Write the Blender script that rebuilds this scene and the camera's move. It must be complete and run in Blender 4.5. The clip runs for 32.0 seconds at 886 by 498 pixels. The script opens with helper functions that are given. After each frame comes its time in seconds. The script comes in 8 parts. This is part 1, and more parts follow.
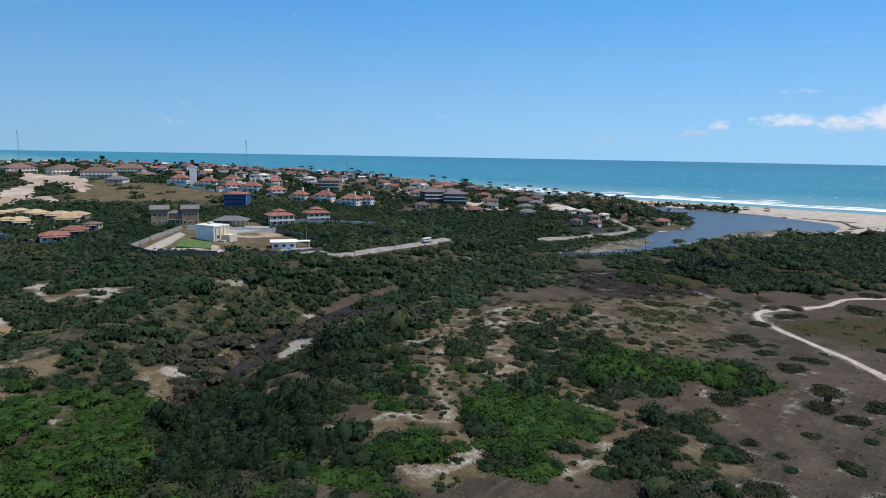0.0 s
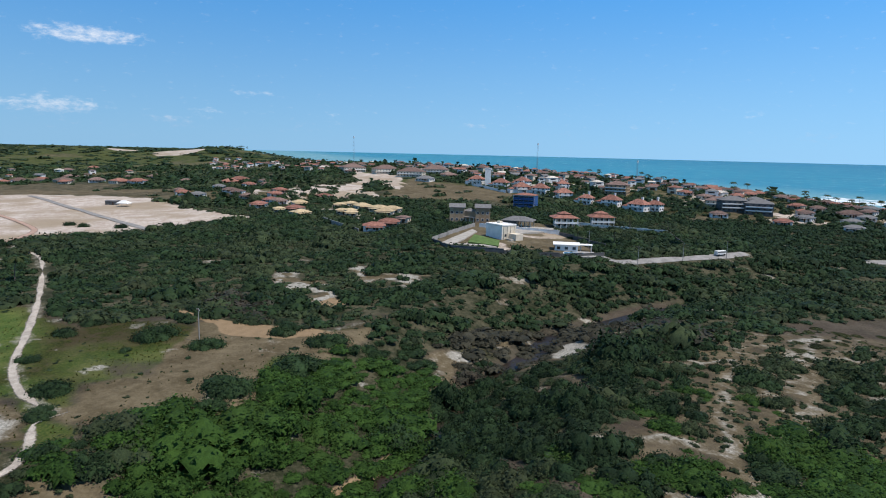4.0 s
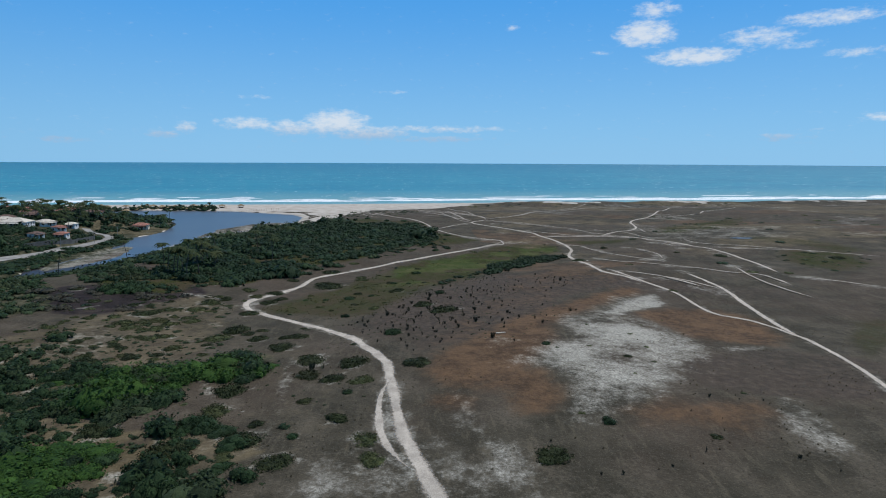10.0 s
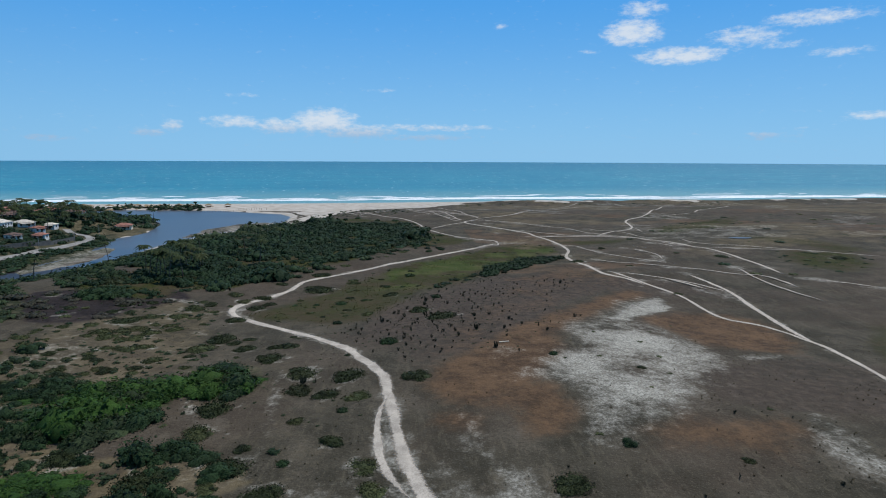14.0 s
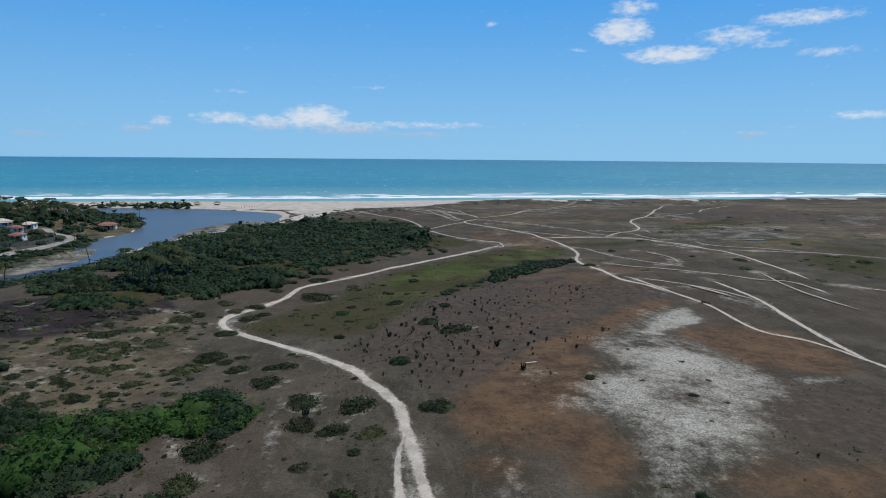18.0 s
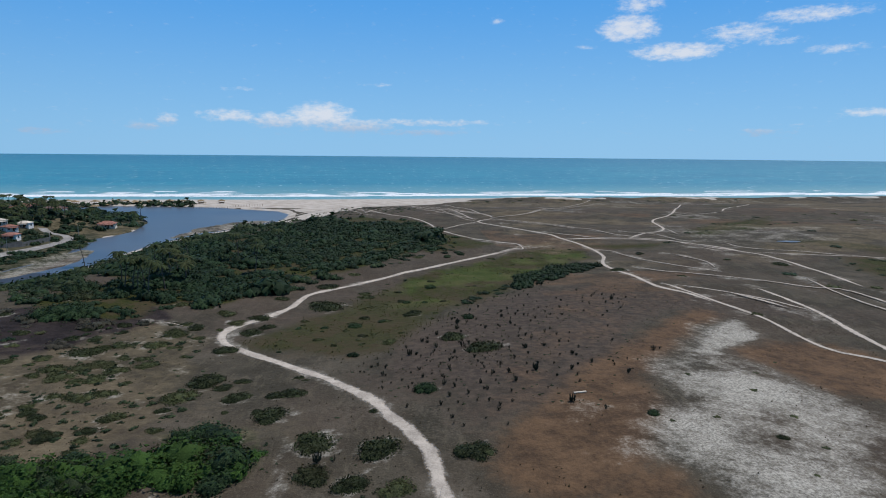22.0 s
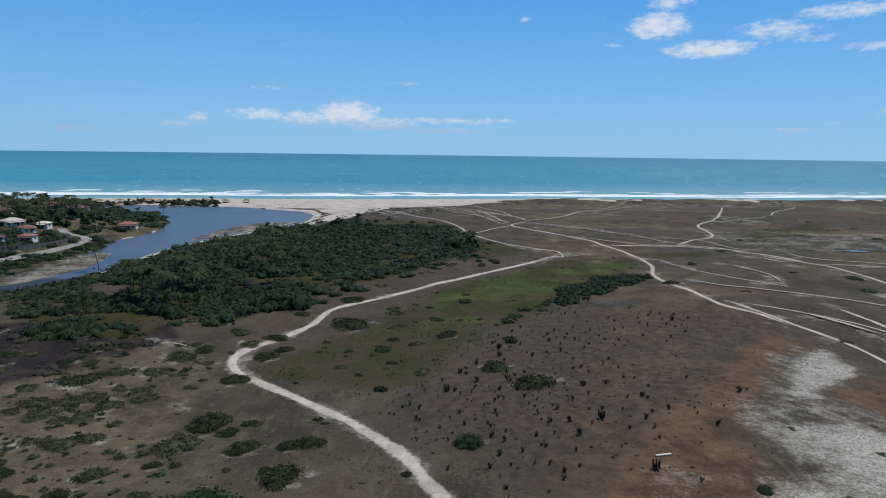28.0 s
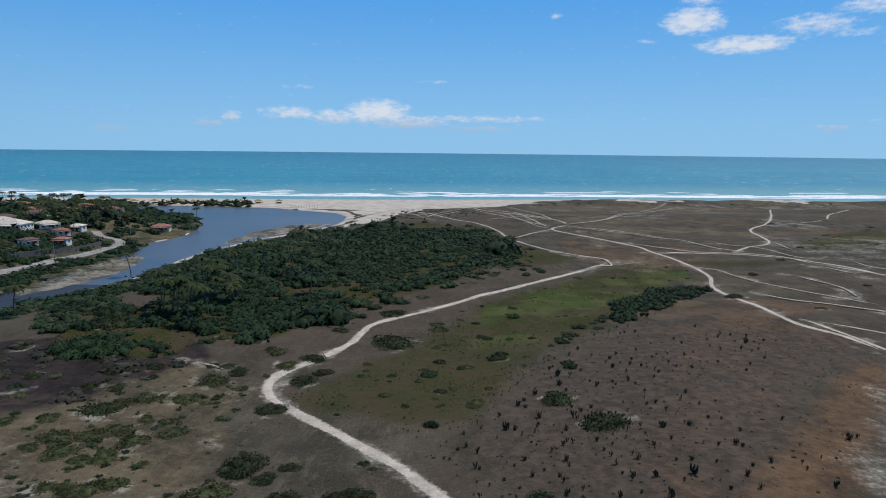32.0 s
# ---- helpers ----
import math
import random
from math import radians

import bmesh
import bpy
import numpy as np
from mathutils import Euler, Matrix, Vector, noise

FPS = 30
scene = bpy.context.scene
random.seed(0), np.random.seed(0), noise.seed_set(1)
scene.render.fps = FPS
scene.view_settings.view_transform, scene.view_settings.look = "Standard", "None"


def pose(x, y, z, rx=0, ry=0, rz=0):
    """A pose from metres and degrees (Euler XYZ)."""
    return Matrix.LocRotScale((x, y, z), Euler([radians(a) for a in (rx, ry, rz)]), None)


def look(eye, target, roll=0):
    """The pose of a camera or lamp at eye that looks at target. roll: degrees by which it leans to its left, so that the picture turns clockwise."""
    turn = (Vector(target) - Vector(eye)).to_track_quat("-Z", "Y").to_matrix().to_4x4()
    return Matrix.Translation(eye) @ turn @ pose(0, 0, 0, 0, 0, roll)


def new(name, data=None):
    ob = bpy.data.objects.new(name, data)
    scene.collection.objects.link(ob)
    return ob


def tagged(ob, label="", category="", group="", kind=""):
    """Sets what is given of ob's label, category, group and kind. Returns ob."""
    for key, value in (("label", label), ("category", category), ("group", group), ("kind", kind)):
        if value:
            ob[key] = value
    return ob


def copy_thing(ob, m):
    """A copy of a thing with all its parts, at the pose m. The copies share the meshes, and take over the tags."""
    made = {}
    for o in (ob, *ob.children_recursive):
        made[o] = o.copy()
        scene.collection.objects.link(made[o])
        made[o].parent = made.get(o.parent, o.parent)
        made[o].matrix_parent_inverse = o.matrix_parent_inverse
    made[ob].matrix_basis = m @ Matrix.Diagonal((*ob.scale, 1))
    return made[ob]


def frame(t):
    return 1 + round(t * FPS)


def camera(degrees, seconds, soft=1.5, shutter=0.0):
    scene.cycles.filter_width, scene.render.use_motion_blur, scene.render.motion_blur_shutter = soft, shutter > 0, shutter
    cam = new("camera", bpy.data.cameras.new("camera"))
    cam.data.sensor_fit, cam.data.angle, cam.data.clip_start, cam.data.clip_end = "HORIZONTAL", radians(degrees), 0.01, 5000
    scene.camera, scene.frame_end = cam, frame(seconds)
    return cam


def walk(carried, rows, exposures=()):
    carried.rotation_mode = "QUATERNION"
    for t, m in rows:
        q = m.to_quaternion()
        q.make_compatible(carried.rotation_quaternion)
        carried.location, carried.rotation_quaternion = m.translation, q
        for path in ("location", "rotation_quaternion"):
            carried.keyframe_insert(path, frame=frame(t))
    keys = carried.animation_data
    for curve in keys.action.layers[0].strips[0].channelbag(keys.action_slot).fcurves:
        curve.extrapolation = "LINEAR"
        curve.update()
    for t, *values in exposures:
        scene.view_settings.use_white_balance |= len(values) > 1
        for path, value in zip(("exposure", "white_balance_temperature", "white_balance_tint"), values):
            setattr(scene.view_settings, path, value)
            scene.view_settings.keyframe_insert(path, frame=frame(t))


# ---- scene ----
EXPO = [(0.0, 0.10, 6540, 14), (2.0, 0.16, 6420, 12), (5.0, 0.20, 6450, 13), (6.0, 0.14, 6530, 13), (7.0, 0.02, 6540, 13), (8.5, -0.10, 6200, 10), (10.0, -0.12, 6150, 9),
        (14.5, -0.12, 6150, 9), (19.0, -0.12, 6250, 11), (24.0, -0.12, 6320, 13), (32.0, -0.12, 6300, 12)]
cam = camera(71.11, 32.0, soft=1.0)
walk(cam, [
    (0.0, look((-0.10, 0.85, 59.64), (-67.60, 73.07, 44.52), 1.02)),
    (0.5, look((-0.13, 0.87, 59.69), (-71.72, 69.02, 44.51), 1.09)),
    (1.0, look((-0.15, 0.89, 59.73), (-80.88, 57.87, 44.36), 1.14)),
    (1.5, look((-0.16, 0.92, 59.78), (-91.23, 39.15, 44.09), 1.20)),
    (2.0, look((-0.17, 0.95, 59.83), (-96.09, 24.27, 43.86), 1.30)),
    (2.5, look((-0.16, 0.96, 59.87), (-96.68, 21.75, 43.97), 1.40)),
    (4.5, look((-0.03, 0.81, 60.04), (-88.15, 45.54, 44.71), 1.27)),
    (5.0, look((0.01, 0.73, 60.06), (-82.24, 55.55, 44.96), 1.19)),
    (5.5, look((0.06, 0.63, 60.06), (-74.67, 65.38, 45.16), 1.15)),
    (6.0, look((0.12, 0.52, 60.06), (-65.53, 74.51, 45.39), 1.02)),
    (6.5, look((0.16, 0.41, 60.04), (-54.19, 83.09, 45.59), 0.85)),
    (7.0, look((0.18, 0.30, 60.02), (-41.48, 90.09, 45.80), 0.65)),
    (7.5, look((0.16, 0.20, 60.01), (-29.24, 94.74, 45.91), 0.46)),
    (8.0, look((0.12, 0.12, 60.00), (-17.04, 97.62, 45.90), 0.36)),
    (8.5, look((0.07, 0.05, 60.00), (-5.70, 98.91, 46.03), 0.24)),
    (9.0, look((0.00, 0.00, 60.00), (0.00, 99.02, 46.07), 0.19)),
    (9.5, look((-0.09, 0.03, 60.01), (2.48, 99.00, 45.96), 0.17)),
    (10.0, look((-0.17, 0.21, 60.03), (4.28, 99.10, 45.89), 0.26)),
    (10.5, look((-0.23, 0.58, 60.05), (5.16, 99.43, 45.87), 0.24)),
    (11.0, look((-0.30, 1.25, 60.08), (5.70, 100.06, 45.88), 0.27)),
    (11.5, look((-0.40, 2.22, 60.09), (5.65, 101.02, 45.87), 0.26)),
    (12.0, look((-0.60, 3.51, 60.08), (5.26, 102.32, 45.87), 0.22)),
    (12.5, look((-0.92, 5.08, 60.04), (4.95, 103.90, 45.86), 0.12)),
    (13.0, look((-1.35, 6.88, 59.98), (4.57, 105.68, 45.75), 0.12)),
    (13.5, look((-1.87, 8.83, 59.94), (4.12, 107.62, 45.61), 0.21)),
    (14.0, look((-2.49, 10.93, 59.91), (3.77, 109.70, 45.54), 0.26)),
    (14.5, look((-3.16, 13.16, 59.89), (3.14, 111.90, 45.40), 0.33)),
    (16.5, look((-6.17, 23.04, 59.91), (1.77, 121.64, 45.28), 0.39)),
    (17.0, look((-6.83, 25.47, 59.87), (0.74, 124.11, 45.24), 0.36)),
    (17.5, look((-7.44, 27.90, 59.81), (0.33, 126.52, 45.13), 0.46)),
    (18.0, look((-8.03, 30.37, 59.74), (-0.21, 128.96, 44.99), 0.49)),
    (18.5, look((-8.60, 32.87, 59.66), (-0.79, 131.45, 44.85), 0.46)),
    (19.0, look((-9.15, 35.40, 59.58), (-1.38, 133.99, 44.71), 0.46)),
    (19.5, look((-9.67, 37.98, 59.51), (-2.26, 136.57, 44.54), 0.47)),
    (20.0, look((-10.15, 40.58, 59.46), (-2.48, 139.15, 44.43), 0.52)),
    (20.5, look((-10.58, 43.25, 59.42), (-2.91, 141.81, 44.36), 0.51)),
    (21.0, look((-10.97, 46.00, 59.40), (-3.65, 144.59, 44.35), 0.42)),
    (21.5, look((-11.62, 48.82, 59.08), (-4.32, 147.40, 43.95), 0.51)),
    (22.0, look((-11.93, 51.85, 58.93), (-5.00, 150.46, 43.79), 0.52)),
    (22.5, look((-12.09, 54.87, 58.99), (-5.25, 153.47, 43.80), 0.54)),
    (23.0, look((-12.29, 57.94, 59.12), (-5.37, 156.52, 43.87), 0.52)),
    (23.5, look((-12.22, 61.17, 59.17), (-5.51, 159.77, 43.92), 0.54)),
    (24.0, look((-12.43, 64.32, 59.12), (-5.60, 162.92, 43.88), 0.52)),
    (24.5, look((-12.79, 67.54, 59.15), (-5.93, 166.13, 43.85), 0.53)),
    (25.0, look((-13.13, 70.33, 59.24), (-6.31, 168.91, 43.94), 0.52)),
    (27.5, look((-14.15, 74.67, 59.53), (-9.28, 173.36, 44.16), 0.71)),
    (28.0, look((-14.43, 75.42, 59.55), (-11.55, 174.19, 44.15), 0.72)),
    (28.5, look((-14.74, 76.43, 59.54), (-13.80, 175.23, 44.14), 0.70)),
    (29.0, look((-15.19, 77.74, 59.58), (-15.43, 176.54, 44.14), 0.69)),
    (29.5, look((-15.86, 79.30, 59.63), (-16.71, 178.10, 44.19), 0.63)),
    (30.0, look((-16.74, 81.13, 59.75), (-17.83, 179.92, 44.28), 0.65)),
    (30.5, look((-17.61, 83.26, 60.13), (-19.05, 182.03, 44.53), 0.76)),
    (31.0, look((-18.38, 85.60, 60.50), (-19.95, 184.36, 44.88), 0.72)),
    (31.5, look((-19.24, 88.03, 61.00), (-21.01, 186.77, 45.27), 0.76)),
    (32.0, look((-20.00, 90.62, 61.44), (-21.75, 189.36, 45.69), 0.62)),
], exposures=EXPO)

# ---------------------------------------------------------------- sky, clouds and sun
SUN_AZ, SUN_EL = 46.0, 62.0       # degrees to the right of +y, above the horizon


class Nodes:
    """Short hand for a node tree."""

    def __init__(self, tree):
        self.tree = tree

    def add(self, kind, attribute_name=""):
        n = self.tree.nodes.new(kind)
        if attribute_name:
            n.attribute_name = attribute_name
        return n

    def link(self, a, b):
        if isinstance(a, bpy.types.NodeSocket):
            self.tree.links.new(a, b)
        else:
            b.default_value = a

    def math(self, op, a, b=0.0, c=None, clamp=False):
        n = self.add("ShaderNodeMath")
        n.operation, n.use_clamp = op, clamp
        self.link(a, n.inputs[0])
        self.link(b, n.inputs[1])
        if c is not None:
            self.link(c, n.inputs[2])
        return n.outputs[0]

    def mix(self, fac, a, b):
        n = self.add("ShaderNodeMix")
        n.data_type = "RGBA"
        self.link(fac, n.inputs[0])
        for value, socket in ((a, n.inputs[6]), (b, n.inputs[7])):
            self.link(value if isinstance(value, bpy.types.NodeSocket) else (*value, 1.0), socket)
        return n.outputs[2]

    def noise(self, vector, scale, detail=3.0, rough=0.55):
        n = self.add("ShaderNodeTexNoise")
        if vector is not None:
            self.link(vector, n.inputs["Vector"])
        n.inputs["Scale"].default_value, n.inputs["Detail"].default_value, n.inputs["Roughness"].default_value = scale, detail, rough
        return n.outputs["Fac"]

    def ramp(self, value, low, high, a=0.0, b=1.0):
        n = self.add("ShaderNodeMapRange")
        n.interpolation_type = "SMOOTHSTEP"
        for k, v in enumerate((value, low, high, a, b)):
            self.link(v, n.inputs[k])
        return n.outputs[0]


world = bpy.data.worlds.new("sky")
scene.world = world
world.use_nodes = True
world.node_tree.nodes.clear()
W = Nodes(world.node_tree)
sky = W.add("ShaderNodeTexSky")
sky.sky_type, sky.sun_disc = "NISHITA", False
sky.sun_elevation, sky.sun_rotation = radians(SUN_EL), radians(SUN_AZ)
sky.altitude, sky.air_density, sky.dust_density, sky.ozone_density = 60.0, 1.0, 0.25, 1.6
coord = W.add("ShaderNodeTexCoord").outputs["Generated"]
split = W.add("ShaderNodeSeparateXYZ")
W.link(coord, split.inputs[0])
bearing = W.math("MULTIPLY", W.math("ARCTAN2", split.outputs[0], split.outputs[1]), 57.2958)
rise = W.math("MULTIPLY", W.math("ARCSINE", split.outputs[2]), 57.2958)
# puffs of cloud: bearing, elevation, half width, half height, thickness
CLOUDS = [(-7.0, 3.3, 3.6, 1.45, 1.0), (-10.8, 2.8, 3.2, 0.9, 0.85), (-14.6, 3.1, 3.4, 0.75, 0.7), (2.0, 2.8, 9.0, 0.42, 0.62), (-4.0, 2.4, 4.6, 0.8, 0.85), (2.0, 1.9, 6.0, 0.4, 0.6),
        (-21.5, 2.1, 1.6, 0.5, 0.7), (-19.6, 2.7, 1.2, 0.7, 0.7), (30.3, 2.0, 1.8, 0.45, 0.6), (-28.4, 1.5, 2.4, 0.4, 0.55), (19.9, 10.6, 3.2, 1.35, 1.0),
          (23.9, 8.6, 4.6, 0.9, 0.95), (28.8, 9.8, 3.8, 1.1, 0.65), (33.5, 10.8, 5.0, 0.8, 0.7), (20.6, 12.4, 2.6, 0.9, 0.7), (8.6, 11.5, 0.9, 0.4, 0.5),
          (35.5, 8.2, 2.6, 0.5, 0.6), (-98.3, 8.3, 5.5, 0.9, 0.62), (-111.0, 5.0, 4.2, 2.6, 0.62), (-101.0, 2.9, 5.0, 0.9, 0.5), (-93.0, 2.2, 2.0, 0.4, 0.42),
        (-86.0, 4.6, 2.4, 0.3, 0.4), (-14.0, 5.4, 2.0, 0.3, 0.4), (-2.0, 6.0, 1.6, 0.25, 0.4), (16.5, 9.2, 1.6, 0.3, 0.42), (38.0, 3.4, 3.2, 0.5, 0.6),
        (31.5, 9.0, 2.4, 0.4, 0.5)]
high = W.add("ShaderNodeCombineXYZ")
W.link(bearing, high.inputs[0])
W.link(W.math("MULTIPLY", rise, 2.2), high.inputs[1])
puff = W.noise(high.outputs[0], 1.0, 7.0, 0.64)
mask = 0.0
for b, e, wide, tall, thick in CLOUDS:
    u = W.math("DIVIDE", W.math("SUBTRACT", bearing, b), wide)
    v = W.math("DIVIDE", W.math("SUBTRACT", rise, e), tall)
    d = W.math("ADD", W.math("MULTIPLY", u, u), W.math("MULTIPLY", v, v))
    one = W.math("MULTIPLY", W.math("SUBTRACT", 1.0, d, clamp=True), thick)
    mask = one if isinstance(mask, float) else W.math("MAXIMUM", mask, one)
wisp = W.math("MULTIPLY", W.ramp(rise, 0.6, 2.0), W.math("MULTIPLY", W.ramp(rise, 4.6, 2.4), W.ramp(W.noise(high.outputs[0], 0.16, 3.0), 0.5, 0.75, 0.0, 0.42)))
mask = W.math("MAXIMUM", mask, wisp)
dense = W.ramp(W.math("ADD", mask, W.math("MULTIPLY", W.math("SUBTRACT", puff, 0.5), 1.7)), 0.14, 1.08)
shade = W.ramp(W.math("ADD", W.math("SUBTRACT", rise, 2.6), W.math("MULTIPLY", puff, 1.2)), -0.3, 1.4)
white = W.mix(shade, (5.0, 6.2, 7.9), (9.4, 9.8, 10.2))
# haze over the sea pales the lowest two degrees
clear = W.mix(W.ramp(rise, -2.0, 17.0), (3.3, 6.95, 10.4), (0.85, 4.3, 10.0))
clear = W.mix(W.ramp(rise, 15.0, 40.0), clear, (1.45, 2.75, 4.95))
away = W.ramp(bearing, -105.0, -12.0, 0.76, 1.0)      # the sky is deeper away from the sun
clear = W.mix(away, (0.0, 0.0, 0.0), clear)
hazy = W.mix(0.92, sky.outputs[0], clear)
both = W.mix(W.math("MULTIPLY", dense, 0.86), hazy, white)
back = W.add("ShaderNodeBackground")
W.link(both, back.inputs[0])
back.inputs[1].default_value = 0.085
W.link(back.outputs[0], W.add("ShaderNodeOutputWorld").inputs[0])

sun = new("sun", bpy.data.lights.new("sun", "SUN"))
sun.data.energy, sun.data.angle, sun.data.color = 3.9, radians(0.6), (1.0, 0.95, 0.88)
a, e = radians(SUN_AZ), radians(SUN_EL)
sun.matrix_world = look((200 * math.sin(a) * math.cos(e), 200 * math.cos(a) * math.cos(e), 200 * math.sin(e)), (0, 0, 0))

# ---------------------------------------------------------------- materials
def material(name):
    m = bpy.data.materials.new(name)
    m.use_nodes = True
    m.node_tree.nodes.clear()
    n = Nodes(m.node_tree)
    out = n.add("ShaderNodeOutputMaterial")
    return m, n, out


def surface(n, out, color, rough=0.9, metal=0.0, bump_from=None, bump_size=0.3, spec=0.3):
    s = n.add("ShaderNodeBsdfPrincipled")
    n.link(color if isinstance(color, bpy.types.NodeSocket) else (*color, 1.0), s.inputs["Base Color"])
    n.link(rough, s.inputs["Roughness"])
    n.link(metal, s.inputs["Metallic"])
    n.link(spec, s.inputs["Specular IOR Level"])
    if bump_from is not None:
        b = n.add("ShaderNodeBump")
        b.inputs["Distance"].default_value = bump_size
        n.link(bump_from, b.inputs["Height"])
        n.link(b.outputs[0], s.inputs["Normal"])
    n.link(s.outputs[0], out.inputs[0])
    return s


def plain(name, color, vary=0.25, size=1.5, rough=0.85, metal=0.0, random_tint=0.12, bump_size=0.02, spec=0.12):
    """A painted, tiled or sandy surface: two scales of variation, and a shade of its own for each object."""
    m, n, out = material(name)
    place = n.add("ShaderNodeTexCoord").outputs["Object"]
    coarse, fine = n.noise(place, 1.0 / size, 3.0), n.noise(place, 9.0 / size, 4.0)
    dark = tuple(c * (1 - vary) for c in color)
    light = tuple(min(1.0, c * (1 + vary * 0.6)) for c in color)
    c = n.mix(n.ramp(n.math("ADD", n.math("MULTIPLY", coarse, 0.65), n.math("MULTIPLY", fine, 0.35)), 0.36, 0.64), dark, light)
    own = n.add("ShaderNodeObjectInfo").outputs["Random"]
    hue = n.add("ShaderNodeHueSaturation")
    n.link(n.math("ADD", 1 - random_tint, n.math("MULTIPLY", own, 2 * random_tint)), hue.inputs["Value"])
    n.link(c, hue.inputs["Color"])
    surface(n, out, hue.outputs[0], rough, metal, fine, bump_size, spec)
    return m


def leaves(name, dark, light, patch=5.0, glow=0.3):
    """Foliage: fine leaf clumps, the shade in the hollows between them put into the colour, over patches of lighter and
    darker growth.
    """
    m, n, out = material(name)
    spray = n.add("ShaderNodeNewGeometry").outputs["Random Per Island"]
    own = n.add("ShaderNodeObjectInfo").outputs["Random"]
    place = n.add("ShaderNodeNewGeometry").outputs["Position"]
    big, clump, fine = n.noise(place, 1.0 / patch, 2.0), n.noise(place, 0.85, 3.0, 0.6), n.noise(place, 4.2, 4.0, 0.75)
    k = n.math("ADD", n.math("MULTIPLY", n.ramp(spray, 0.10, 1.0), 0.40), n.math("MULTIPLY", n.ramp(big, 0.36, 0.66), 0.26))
    # the relief's own noise: shaded hollows and lit tips put into the leaf colour
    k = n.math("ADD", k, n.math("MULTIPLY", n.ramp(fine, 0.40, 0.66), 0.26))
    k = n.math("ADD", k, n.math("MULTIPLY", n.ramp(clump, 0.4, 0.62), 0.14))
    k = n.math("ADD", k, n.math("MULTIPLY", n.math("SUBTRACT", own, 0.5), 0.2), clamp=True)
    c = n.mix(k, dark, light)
    dry = tuple(0.5 * (dark[i] + light[i]) * f for i, f in enumerate((1.25, 1.0, 1.15)))
    c = n.mix(n.ramp(n.noise(place, 1.0 / (patch * 4.0), 3.0), 0.52, 0.70, 0.0, 0.55), c, dry)
    s = n.add("ShaderNodeBsdfPrincipled")
    n.link(c, s.inputs["Base Color"])
    s.inputs["Roughness"].default_value, s.inputs["Specular IOR Level"].default_value = 0.6, 0.08
    relief = n.add("ShaderNodeBump")
    relief.inputs["Distance"].default_value = 0.25
    n.link(n.math("MULTIPLY_ADD", clump, 0.8, fine), relief.inputs["Height"])
    n.link(relief.outputs[0], s.inputs["Normal"])
    t = n.add("ShaderNodeBsdfTranslucent")
    n.link(c, t.inputs[0])
    mixer = n.add("ShaderNodeMixShader")
    mixer.inputs[0].default_value = glow
    n.link(s.outputs[0], mixer.inputs[1])
    n.link(t.outputs[0], mixer.inputs[2])
    n.link(mixer.outputs[0], out.inputs[0])
    return m


